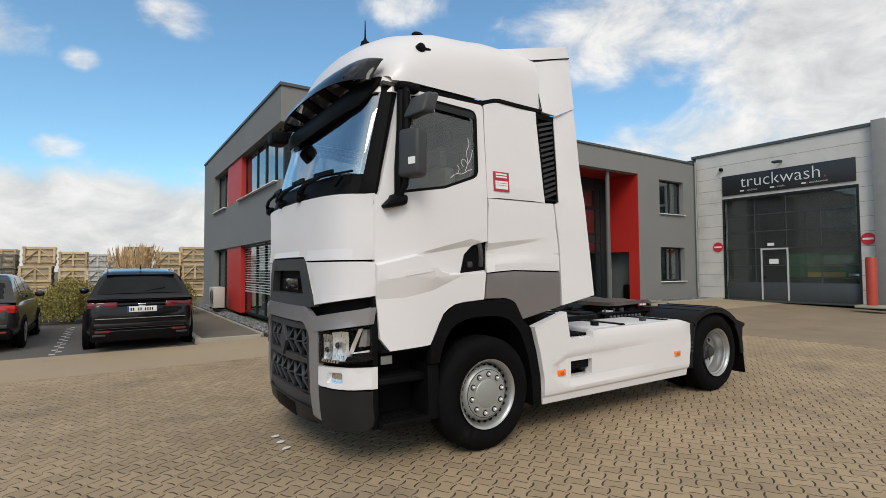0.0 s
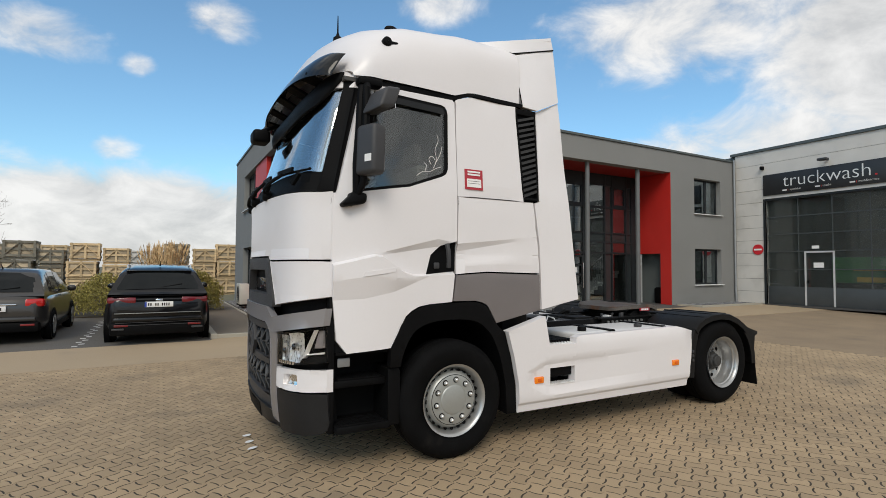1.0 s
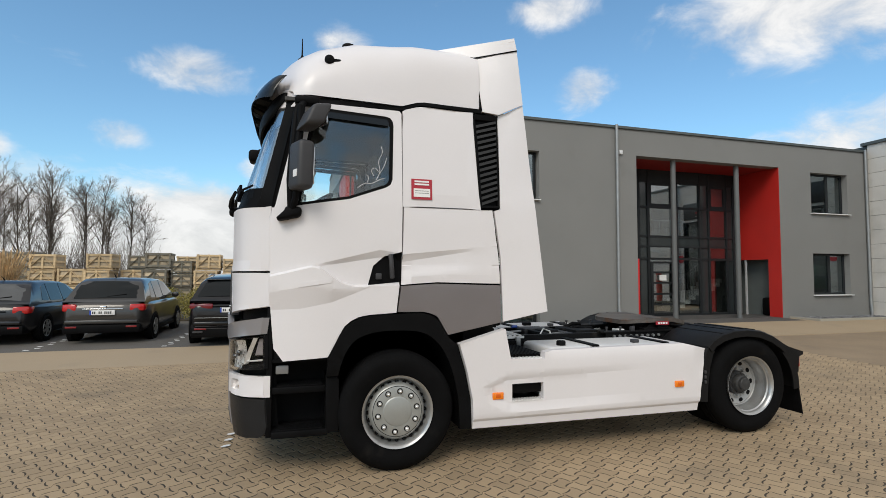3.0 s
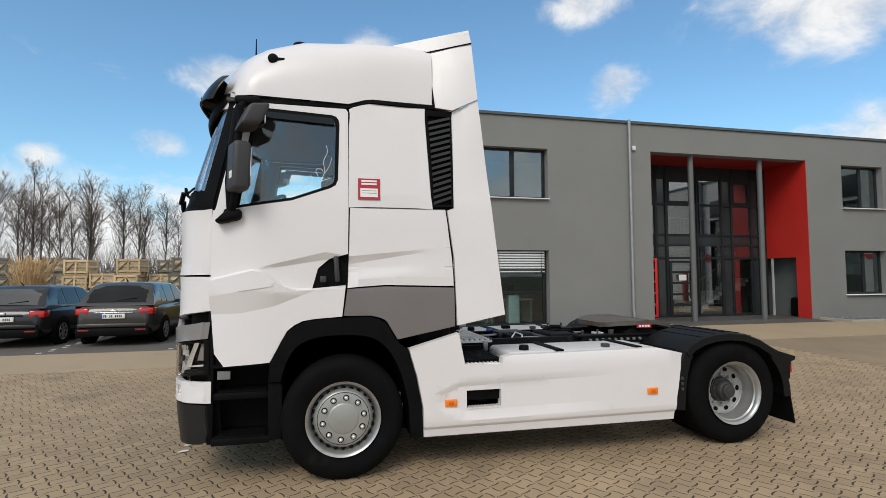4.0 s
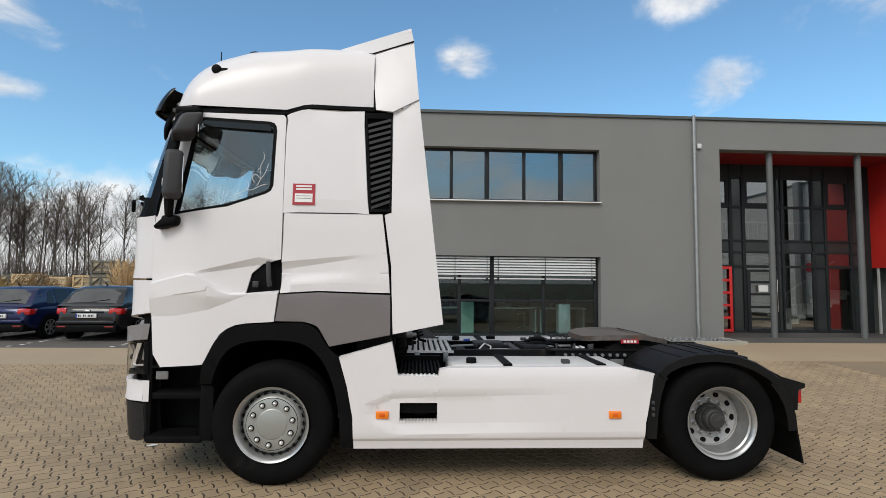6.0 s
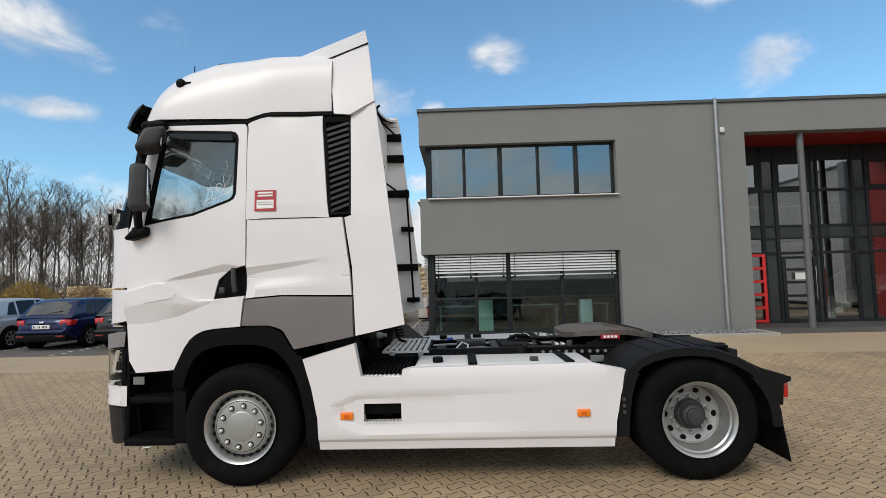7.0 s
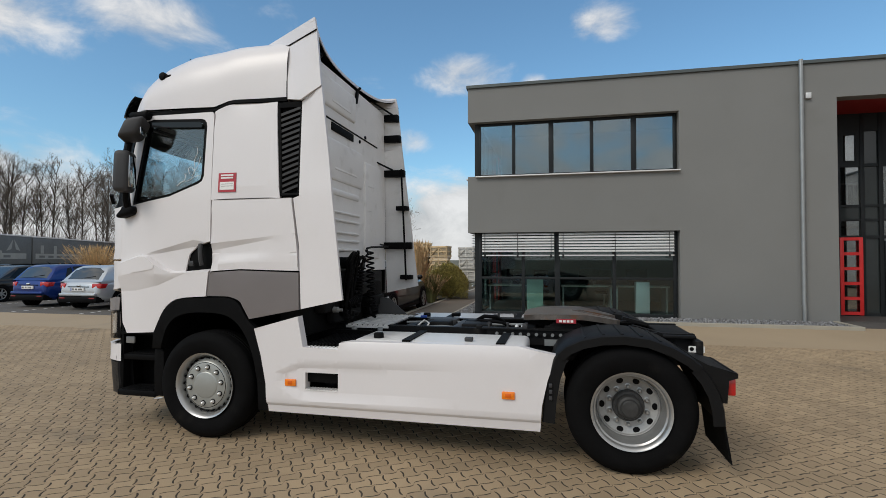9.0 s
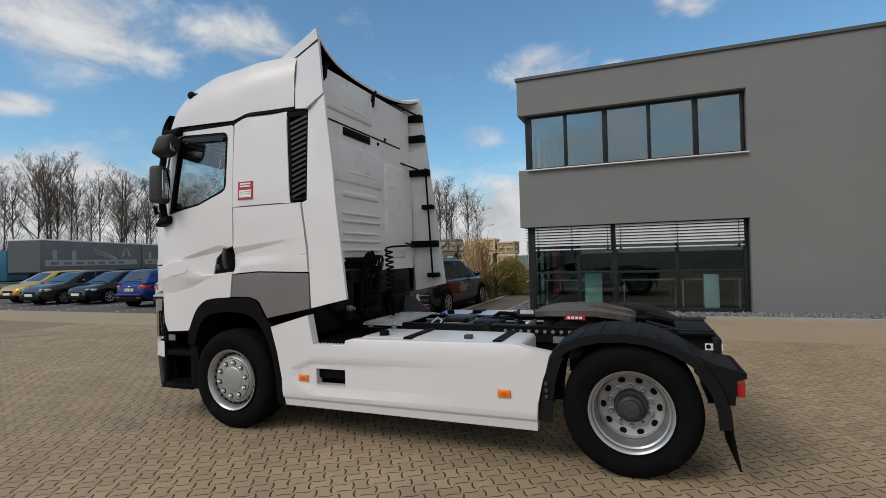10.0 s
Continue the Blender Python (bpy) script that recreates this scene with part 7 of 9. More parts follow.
for r_ in (0.08, 0.15, 0.22, 0.28):
    lathe(b_, [(-0.175, r_ - 0.006), (-0.165, r_ - 0.006), (-0.165, r_ + 0.006), (-0.175, r_ + 0.006)], 24, "x", (0, -0.08, 0.42), closed=True)
part("fan_grille", b_, PLASTIC_GREY, ac)
part("foot", boxed(-0.16, 0.2, -0.35, -0.28, 0, 0.06), PLASTIC, ac, smooth=0)
part("foot", boxed(-0.16, 0.2, 0.28, 0.35, 0, 0.06), PLASTIC, ac, smooth=0)

# ---- wash hall ----
HX = 23.0
hall = thing("wash_hall", (HX, 9.5, 0.2), "light concrete-panel vehicle wash hall with wide glazed door", "building")
HO = Vector((HX, 9.5, 0.2))
DY0, DY1, DZ = 7.15, 11.93, 4.57
for y0, y1, z0, z1 in ((DY1, FY - 0.003, 0.2, 6.7), (DY0, DY1, DZ, 6.7), (6.6, DY0, 0.2, 6.7)):
    n = max(1, round((z1 - z0) / 0.56))
    for k in range(n):
        a_, b_ = z0 + (z1 - z0) * k / n, z0 + (z1 - z0) * (k + 1) / n
        part("wall_panel", at(boxed(HX, HX + 0.2, y0, y1, a_ + 0.006, b_ - 0.006), HO), CONCRETE_PANEL, hall, smooth=0)
bm = bmesh.new()
box(bm, HX + 0.03, HX + 0.26, -8, FY - 0.01, 4.6, 6.69)
box(bm, HX + 0.03, HX + 0.26, DY1 + 0.01, FY - 0.01, 0.2, 4.6)
box(bm, HX + 0.03, HX + 0.26, -8, DY0 - 0.01, 0.2, 4.6)
box(bm, 34, 34.3, -8, 25, 0.2, 6.69)
box(bm, HX + 0.26, 34, -8.3, -8, 0.2, 6.69)
box(bm, HX + 0.4, 34, FY + 0.4, FY + 0.6, 0.2, 6.69)
part("wall_core", at(bm, HO), mat("joint_grey", (0.16, 0.155, 0.145), 0.9), hall, smooth=0)
for k in range(12):
    part("wall_panel", at(boxed(HX, HX + 0.2, -8, 6.2, 0.2 + k * 0.5417 + 0.006, 0.2 + (k + 1) * 0.5417 - 0.006), HO), CONCRETE_PANEL, hall, smooth=0)
part("pillar", at(boxed(HX - 0.22, HX + 0.2, 6.2, 6.6, 0.2, 6.86, bev=0.01), HO), mat("pillar_grey", (0.24, 0.24, 0.23), 0.8, var=0.1, bump=0.3), hall)
part("roof_edge", at(boxed(HX - 0.06, HX + 0.3, -8, FY + 0.2, 6.7, 6.82, bev=0.01), HO), ATTIC, hall, smooth=0)
part("roof", at(boxed(HX + 0.1, 34.3, -8.3, 25, 6.6, 6.7), HO), ATTIC, hall, smooth=0)
part("hall_floor", at(boxed(HX, 34, -8, 24, 0.16, 0.235), HO), ROOM_FLOOR, hall, smooth=0)
# sectional door
DX = HX + 0.1
cols = [DY0 + (DY1 - DY0) * k / 4 for k in range(5)]
rows = [0.24 + (DZ - 0.24) * k / 6 for k in range(7)]
DOOR_GREY = mat("door_grey", (0.055, 0.062, 0.065), 0.45, var=0.1)
gate = part("sectional_door", at(boxed(DX + 0.002, DX + 0.045, DY0, DY1, 0.24, 0.95, bev=0.003), HO), DOOR_GREY, hall, "dark grey glazed sectional door")
for c in cols:
    part("door_stile", at(boxed(DX, DX + 0.05, c - 0.014, c + 0.014, 0.95, DZ), HO), DOOR_GREY, gate, smooth=0)
for r_ in rows[1:]:
    part("door_rail", at(boxed(DX + 0.003, DX + 0.047, DY0, DY1, r_ - 0.02, r_ + 0.02), HO), DOOR_GREY, gate, smooth=0)
for c0, c1 in zip(cols, cols[1:]):
    for r0, r1 in zip(rows[1:], rows[2:]):
        g = boxed(DX + 0.02, DX + 0.028, c0 + 0.016, c1 - 0.016, r0 + 0.022, r1 - 0.022)
        p = part("pane", at(g, HO), GATE_PANE, gate, smooth=0)
        p.visible_shadow = False
b_ = bmesh.new()
for y0, y1, z0, z1 in ((9.48, 9.54, 0.25, 2.4), (10.46, 10.52, 0.25, 2.4), (9.54, 10.46, 2.34, 2.4)):
    box(b_, DX - 0.03, DX - 0.003, y0, y1, z0, z1)
wk = part("wicket_door", at(b_, HO), SILL, gate, "pale framed wicket door in the sectional door", smooth=0)
part("notice", at(boxed(DX - 0.02, DX - 0.008, 9.85, 10.2, 1.75, 1.95), HO), PAPER, wk, smooth=0)
part("notice", at(boxed(DX - 0.02, DX - 0.008, 10.0, 10.25, 2.5, 2.62), HO), PAPER, wk, smooth=0)
part("door_knob", at(boxed(DX - 0.07, DX - 0.02, 10.36, 10.42, 1.15, 1.25, bev=0.01), HO), PLASTIC, wk)
part("door_frame", at(boxed(HX - 0.02, HX + 0.09, DY0 - 0.08, DY0, 0.2, DZ + 0.08), HO), WIN_FRAME, hall, smooth=0)
part("door_frame", at(boxed(HX - 0.02, HX + 0.09, DY1, DY1 + 0.08, 0.2, DZ + 0.08), HO), WIN_FRAME, hall, smooth=0)
part("door_frame", at(boxed(HX - 0.02, HX + 0.09, DY0, DY1, DZ, DZ + 0.08), HO), WIN_FRAME, hall, smooth=0)
# what stands in the hall
mach = thing("green_vehicle", (25.6, 8.7, 0.235), "green and yellow machine standing inside the wash hall", "machine")
part("body", boxed(-0.9, 2.5, -1.3, 1.6, 0.9, 1.95, bev=0.1), GREEN_MACHINE, mach)
part("yellow_beam", boxed(-1.0, -0.905, -0.6, 0.7, 0.95, 1.15, bev=0.02), YELLOW_MACHINE, mach)
part("yellow_beam", boxed(-1.0, -0.905, -0.6, 0.8, 1.4, 1.46, bev=0.02), YELLOW_MACHINE, mach)
part("headlight", boxed(-0.96, -0.9, -1.1, -0.7, 0.95, 1.1, bev=0.03), CHROME, mach)
part("dark_skirt", boxed(-0.8, 2.4, -1.25, 1.55, 0.35, 0.9, bev=0.05), PLASTIC, mach)
part("wheel", boxed(-0.4, 0.4, -1.28, -1.0, 0.0, 0.8, bev=0.2), RUBBER, mach)
part("wheel", boxed(-0.4, 0.4, 1.3, 1.58, 0.0, 0.8, bev=0.2), RUBBER, mach)

# sign over the door
SX = HX - 0.05
sign = thing("sign_board", (SX, 9.55, 5.13), "black sign board with white lettering over the hall door", "sign")
SO = Vector((SX, 9.55, 5.13))
part("board", at(boxed(SX, HX - 0.002, 7.13, 11.98, 4.78, 5.66, bev=0.006), SO), SIGN_BLACK, sign)


def lettering(body, size, y, z, material, parent, o, x):
    cu = bpy.data.curves.new("letters", "FONT")
    cu.body, cu.size, cu.extrude, cu.align_x, cu.resolution_u, cu.offset = body, size, 0.004, "CENTER", 3, -0.013 * size
    ob = new("letters_source", cu)
    bpy.context.view_layer.update()
    me = bpy.data.meshes.new_from_object(ob.evaluated_get(bpy.context.evaluated_depsgraph_get()))
    bpy.data.objects.remove(ob)
    me.transform(Matrix.Translation((x, y, z)) @ Matrix(((0, 0, -1, 0), (-1, 0, 0, 0), (0, 1, 0, 0), (0, 0, 0, 1))))
    me.transform(Matrix.Translation(-Vector(o)))
    me.materials.append(material)
    t = new("lettering", me)
    t.parent = parent
    return t


lettering("truckwash", 0.72, 9.7, 5.08, LETTER, sign, SO, SX - 0.006)
part("red_dot", at(boxed(SX - 0.016, SX - 0.002, 8.05, 8.11, 5.08, 5.14), SO), LETTER_RED, sign, smooth=0)
for y0, y1, word in ((11.05, 11.22, "spedition"), (9.86, 10.03, "trucks"), (8.72, 8.89, "wash&service")):
    part("small_print_bar", at(boxed(SX - 0.006, SX - 0.002, y0, y1, 4.9, 4.955), SO), LETTER, sign, smooth=0)
    part("small_print_bar", at(boxed(SX - 0.006, SX - 0.002, y0 - 0.05, y0 - 0.042, 4.885, 4.97), SO), LETTER_RED, sign, smooth=0)
    lettering(word, 0.115, y0 - 0.07 - 0.028 * len(word), 4.9, LETTER, sign, SO, SX - 0.004)


def no_entry(y, z):
    s = thing("no_entry_sign", (HX - 0.02, y, z), "round red no entry sign with white bar", "sign", "no entry signs at the hall")
    b_ = bmesh.new()
    lathe(b_, [(-0.012, 0.0005), (-0.012, 0.215), (0.0, 0.22), (0.012, 0.22)], 32, "x")
    part("disc", b_, mat("sign_red", (0.6, 0.02, 0.03), 0.4, var=0.04), s)
    part("bar", boxed(-0.018, -0.012, -0.16, 0.16, -0.035, 0.035), PAPER, s, smooth=0)


no_entry(12.25, 2.52)
no_entry(6.85, 2.62)
lamp = thing("wall_lamp", (HX, 9.6, 5.9), "grey wall floodlight over the sign", "lamp")
part("arm", boxed(-0.3, 0.0, -0.03, 0.03, -0.02, 0.02), ZINC, lamp)
part("head", boxed(-0.5, -0.25, -0.16, 0.16, -0.06, 0.03, bev=0.02), PLASTIC_GREY, lamp)
cctv = thing("wall_camera", (HX, 12.0, 5.98), "small black surveillance device on the wall", "security device")
part("body", boxed(-0.16, 0.0, -0.06, 0.06, -0.07, 0.07, bev=0.02), PLASTIC, cctv)
bol = thing("bollard", (21.8, 6.46, 0.2), "thick red steel bollard on a concrete foot", "bollard")
b_ = bmesh.new()
lathe(b_, [(0.06, 0.155), (1.68, 0.155), (1.73, 0.14), (1.74, 0.0005)], 28, "z")
part("post", b_, BOLLARD, bol)
part("foot", boxed(-0.35, 0.35, -0.5, 0.4, 0, 0.09, bev=0.02), KERB, bol)


# ---- parked cars ----
def car(x, y, yaw, paint, label, L=4.25, W=1.8, H=1.48, kind="hatch", rim_m=RIM, lower=None):
    c = thing("car", (x, y, slope(0) + 0.004, 0, 0, yaw), label, "car", "cars parked in the bays")
    hw = W / 2
    zs = 0.63 * H
    if kind == "suv":
        top = [(0.06, zs), (0.14, zs + 0.06), (0.42, H - 0.13), (0.62, H - 0.06), (1.5, H + 0.02), (2.6, H), (3.0, H - 0.08), (3.75, zs + 0.05), (3.85, zs)]
        rear_w, wind = (0.17, 0.44), (3.05, 3.72)
        sides = [[(0.75, 0.1), (1.0, 0.8), (1.2, 0.86), (1.2, 0.08)], [(1.28, 0.08), (1.28, 0.87), (2.15, 0.87), (2.15, 0.06)], [(2.22, 0.06), (2.22, 0.87), (2.85, 0.82), (3.35, 0.08)]]
    elif kind == "sedan":
        top = [(0.75, zs), (0.85, zs + 0.04), (1.35, H - 0.09), (1.6, H - 0.02), (2.2, H), (2.6, H - 0.05), (3.3, zs + 0.05), (3.4, zs)]
        rear_w, wind = (0.9, 1.35), (2.65, 3.26)
        sides = [[(1.3, 0.1), (1.6, 0.8), (2.1, 0.87), (2.1, 0.08)], [(2.18, 0.08), (2.18, 0.87), (2.55, 0.8), (3.0, 0.08)]]
    else:
        top = [(0.08, zs), (0.16, zs + 0.05), (0.5, H - 0.1), (0.7, H - 0.02), (1.4, H), (2.2, H - 0.03), (2.5, H - 0.09), (3.2, zs + 0.05), (3.3, zs)]
        rear_w, wind = (0.19, 0.52), (2.54, 3.16)
        sides = [[(0.78, 0.12), (0.95, 0.74), (1.12, 0.82), (1.12, 0.1)], [(1.2, 0.09), (1.2, 0.85), (1.86, 0.87), (1.86, 0.07)], [(1.93, 0.07), (1.93, 0.87), (2.35, 0.82), (2.85, 0.08)]]
    k = L / (5.0 if kind == "suv" else 4.25)
    hood = [(0.0, zs - 0.22), (0.05, zs - 0.06), (0.1, zs), (0.3, zs + 0.005), (L - 1.05, zs), (L - 0.6, zs - 0.07), (L - 0.2, zs - 0.17), (L - 0.04, zs - 0.3), (L, zs - 0.42)]
    wide = [(0.0, 0.78), (0.06, 0.87), (0.25, 0.95), (0.8, 1.0), (L * 0.6, 1.0), (L - 0.8, 0.98), (L - 0.3, 0.92), (L - 0.08, 0.82), (L, 0.72)]
    body = bmesh.new()
    st = [0.0, 0.03, 0.08, 0.16, 0.3, 0.5, 0.8, 1.2, 1.8, 2.4, L - 1.3, L - 1.0, L - 0.7, L - 0.45, L - 0.25, L - 0.12, L - 0.04, L]
    rings = []
    for s in st:
        w_, z_ = hw * along(wide, s), along(hood, s)
        end = 0.1 * (1 - min(1, min(s, L - s) / 0.25))
        zb = 0.24 + end
        prof = [(0, zb), (0.8 * w_, zb), (0.96 * w_, zb + 0.08), (w_, 0.42), (w_ * 1.0, 0.62), (w_ * 0.985, z_ - 0.12), (w_ * 0.955, z_ - 0.04), (w_ * 0.88, z_), (w_ * 0.5, z_ + 0.02), (0, z_ + 0.025)]
        full = prof + [(-a_, b_) for a_, b_ in prof[-2:0:-1]]
        rings.append([body.verts.new((a_, s, b_)) for a_, b_ in full])
    for a_, b_ in zip(rings, rings[1:]):
        for i in range(len(a_)):
            body.faces.new((a_[i], a_[(i + 1) % len(a_)], b_[(i + 1) % len(a_)], b_[i]))
    body.faces.new(rings[0])
    body.faces.new(rings[-1][::-1])
    part("body", body, paint, c, smooth=50)

    def gh(s, f):
        """Half width of the glasshouse at s, at fraction f of its height."""
        zr = along([(a_ * k, b_) for a_, b_ in top], s)
        return hw * (0.93 - (0.27 if kind == "suv" else 0.22) * min(1.0, f * (zr - zs) / (H - zs)))

    house = bmesh.new()
    rings = []
    ts = []
    pts = [(a_ * k, b_) for a_, b_ in top]
    for (a0, b0), (a1, b1) in zip(pts, pts[1:]):
        for i in range(3):
            ts.append((a0 + (a1 - a0) * i / 3, b0 + (b1 - b0) * i / 3))
    ts.append(pts[-1])
    for s, zr in ts:
        h_ = zr - zs + 0.001
        prof = [(gh(s, 0), zs - 0.06), (gh(s, 0.02), zs + 0.01 * h_), (gh(s, 0.45), zs + 0.45 * h_), (gh(s, 0.88), zs + 0.88 * h_), (gh(s, 1) - 0.04, zs + 0.965 * h_), (gh(s, 1) * 0.75, zs + 0.995 * h_), (0, zs + 1.015 * h_)]
        full = prof + [(-a_, b_) for a_, b_ in prof[-2::-1]]
        rings.append([house.verts.new((a_, s, b_)) for a_, b_ in full])
    for a_, b_ in zip(rings, rings[1:]):
        for i in range(len(a_) - 1):
            house.faces.new((a_[i], a_[i + 1], b_[i + 1], b_[i]))
    part("roof", house, paint, c, smooth=40)
    for sg in (-1, 1):
        for poly in sides:
            poly2 = [(a_ * k, zs + f * (H - zs)) for a_, f in poly]
            b_ = panel(poly2, lambda s, z: (sg * (hw * (0.93 - (0.27 if kind == "suv" else 0.22) * (z - zs) / (H - zs)) + 0.006), s, z), (-0.01 * sg, 0, 0), 0.12, 0)
            part("side_window", b_, CAR_GLASS, c)

    def slope_glass(name, s0, s1, w0, w1):
        b_ = bmesh.new()
        rows_ = []
        for i in range(5):
            t = i / 4
            s = s0 + (s1 - s0) * t
            z = along(pts, s) + 0.012
            w_ = w0 + (w1 - w0) * t
            nrm = -0.01 if name == "rear_window" else 0.01
            rows_.append([b_.verts.new((w_ * q, s + nrm, z - 0.03 * abs(q) ** 3)) for q in (-1, -0.6, 0, 0.6, 1)])
        for r0, r1 in zip(rows_, rows_[1:]):
            for i in range(4):
                b_.faces.new((r0[i], r0[i + 1], r1[i + 1], r1[i]))
        part(name, b_, CAR_GLASS if kind in ("suv", "mpv") else SCREEN_GLASS, c)

    slope_glass("rear_window", rear_w[0] * k, rear_w[1] * k, hw * 0.8, hw * (0.6 if kind == "suv" else 0.64))
    slope_glass("windscreen", wind[1] * k, wind[0] * k, hw * 0.84, hw * 0.66)
    low_m = lower or PLASTIC
    part("rear_bumper", boxed(-hw * 0.88, hw * 0.88, -0.055, 0.3, 0.2 if kind == "suv" else 0.25, 0.46, bev=0.05), low_m, c)
    part("bumper_step", boxed(-hw * 0.82, hw * 0.82, -0.075, 0.1, 0.47, 0.56, bev=0.03), paint, c)
    part("front_bumper", boxed(-hw * 0.74, hw * 0.74, L - 0.2, L + 0.035, 0.22, 0.4, bev=0.05), low_m, c)
    part("front_grille", boxed(-hw * 0.45, hw * 0.45, L - 0.1, L + 0.012, zs - 0.46, zs - 0.34, bev=0.03), PLASTIC, c)
    part("sill_strip", boxed(-hw * 0.985, hw * 0.985, 0.9, L - 1.1, 0.2, 0.34, bev=0.04), low_m, c)
    for sg in (-1, 1):
        a_, b_ = sorted((sg * hw * (0.42 if kind == "suv" else 0.6), sg * hw * 0.94))
        lens = boxed(a_, b_, -0.02, 0.26, zs - (0.18 if kind == "suv" else 0.22), zs - 0.05, bev=0.035)
        for v in lens.verts:
            v.co.y += 0.12 * (abs(v.co.x) / hw) ** 4 + 0.06 * (v.co.z - zs + 0.2)
        part("tail_lamp", lens, RED_DARK if kind == "suv" else RED_LENS, c, "red tail lamp")
        lens = boxed(a_ * 0.98, b_ * 0.92, L - 0.42, L - 0.05, zs - 0.33, zs - 0.2, bev=0.05)
        for v in lens.verts:
            v.co.y -= 0.25 * (abs(v.co.x) / hw) ** 4
        part("headlight", lens, mat_head, c, "clear headlight")
        part("reflector", boxed(*sorted((sg * hw * 0.55, sg * hw * 0.8)), -0.062, -0.05, 0.38, 0.42, bev=0.004), REFLECTOR_RED, c)
        m_ = bmesh.new()
        bmesh.ops.create_uvsphere(m_, u_segments=12, v_segments=8, radius=0.11, matrix=Matrix.Translation((sg * (hw + 0.08), L - 1.65 * k, zs + 0.08)) @ Matrix.Diagonal((0.9, 0.6, 0.7, 1)))
        part("wing_mirror", m_, paint, c)
        for s in (1.0 * k * 0.85, L - 0.9):
            wr = 0.32 if kind != "suv" else 0.37
            xo = sg * hw
            arch = bmesh.new()
            lathe(arch, [(xo * 0.9, wr + 0.055), (xo + 0.004 * sg, wr + 0.05), (xo + 0.004 * sg, 0.02)], 28, "x", (0, s, wr))
            part("wheel_arch", arch, PLASTIC, c)
            ty = bmesh.new()
            lathe(ty, [(xo - 0.19 * sg, wr * 0.62), (xo - 0.19 * sg, wr - 0.02), (xo - 0.16 * sg, wr), (xo - 0.01 * sg, wr), (xo + 0.018 * sg, wr - 0.03), (xo + 0.02 * sg, wr * 0.75), (xo + 0.008 * sg, wr * 0.66)], 28, "x", (0, s, wr))
            w_ = part("wheel", ty, RUBBER, c, "black tyre with light rim")
            rm = bmesh.new()
            lathe(rm, [(xo + 0.006 * sg, wr * 0.67), (xo + 0.02 * sg, wr * 0.66), (xo + 0.012 * sg, wr * 0.6), (xo - 0.02 * sg, wr * 0.58)], 28, "x", (0, s, wr))
            lathe(rm, [(xo - 0.01 * sg, wr * 0.16), (xo + 0.022 * sg, wr * 0.14), (xo + 0.024 * sg, 0.0005)], 16, "x", (0, s, wr))
            for q in range(7):
                a2 = q * 2 * math.pi / 7
                beam(rm, (xo + 0.012 * sg, s, wr), (xo + 0.012 * sg, s + wr * 0.62 * math.cos(a2), wr + wr * 0.62 * math.sin(a2)), 0.02, 0.045)
            part("rim", rm, rim_m, w_)
    pz = zs - 0.26 if kind == "suv" else zs - 0.3
    plate_ = part("number_plate", boxed(-0.26, 0.26, -0.04, -0.0, pz, pz + 0.11, bev=0.003), PLATE, c, "white number plate with plain dark bars")
    part("plate_strip", boxed(-0.26, -0.225, -0.043, -0.04, pz + 0.002, pz + 0.108), PLATE_BLUE, plate_, smooth=0)
    for x0, x1 in ((-0.2, -0.178), (-0.16, -0.138), (-0.07, -0.05), (-0.03, -0.01), (0.05, 0.07), (0.09, 0.11), (0.13, 0.15), (0.17, 0.19)):
        part("plate_bar", boxed(x0, x1, -0.044, -0.041, pz + 0.026, pz + 0.084), PLASTIC, plate_, smooth=0)
    part("number_plate", boxed(-0.26, 0.26, L + 0.02, L + 0.045, 0.4, 0.51, bev=0.003), PLATE, c)
    part("badge", boxed(-0.07, 0.07, -0.012, 0.08, zs - 0.15, zs - 0.09, bev=0.02), CHROME, c)
    part("trim_strip", boxed(-0.42, 0.42, -0.014, 0.08, pz + 0.125, pz + 0.15, bev=0.008), CHROME if kind == "mpv" else PLASTIC, c)
    if kind == "suv":
        part("bumper_trim", boxed(-hw * 0.8, hw * 0.8, -0.06, 0.1, zs - 0.385, zs - 0.375, bev=0.003), ZINC, c)
        part("bumper_trim", boxed(-hw * 0.78, hw * 0.78, -0.08, 0.1, 0.455, 0.463, bev=0.003), PLASTIC_GREY, c)
        part("bumper_trim", boxed(-hw * 0.8, hw * 0.8, -0.066, 0.1, 0.4, 0.41, bev=0.003), PLASTIC_GREY, c)
        part("tailgate_gap", boxed(-hw * 0.86, hw * 0.86, -0.008, 0.1, zs - 0.03, zs - 0.022), PLASTIC, c)
        for sg in (-1, 1):
            part("exhaust_trim", boxed(*sorted((sg * hw * 0.62, sg * hw * 0.84)), -0.07, 0.0, 0.31, 0.35, bev=0.012), PLASTIC_GREY, c)
            rr_ = bmesh.new()
            tube(rr_, [(sg * hw * 0.62, 0.6, H - 0.04), (sg * hw * 0.62, 0.9, H + 0.012), (sg * hw * 0.62, 2.6, H - 0.01), (sg * hw * 0.62, 2.9, H - 0.09)], 0.014, 8)
            part("roof_rail", rr_, SILL, c)
        part("rear_spoiler", boxed(-hw * 0.63, hw * 0.63, 0.38, 0.56, H - 0.125, H - 0.1, bev=0.01), paint, c)
    b_ = bmesh.new()
    beam(b_, (0.02, rear_w[0] * k + 0.02, along(pts, rear_w[0] * k) + 0.03), (0.42, rear_w[0] * k + 0.06, along(pts, rear_w[0] * k + 0.05) + 0.03), 0.03, 0.02)
    part("rear_wiper", b_, PLASTIC, c)
    b_ = bmesh.new()
    tube(b_, [(0, 0.85 * k, H), (0, 0.7 * k, H + 0.1)], 0.016, 6, 0.006)
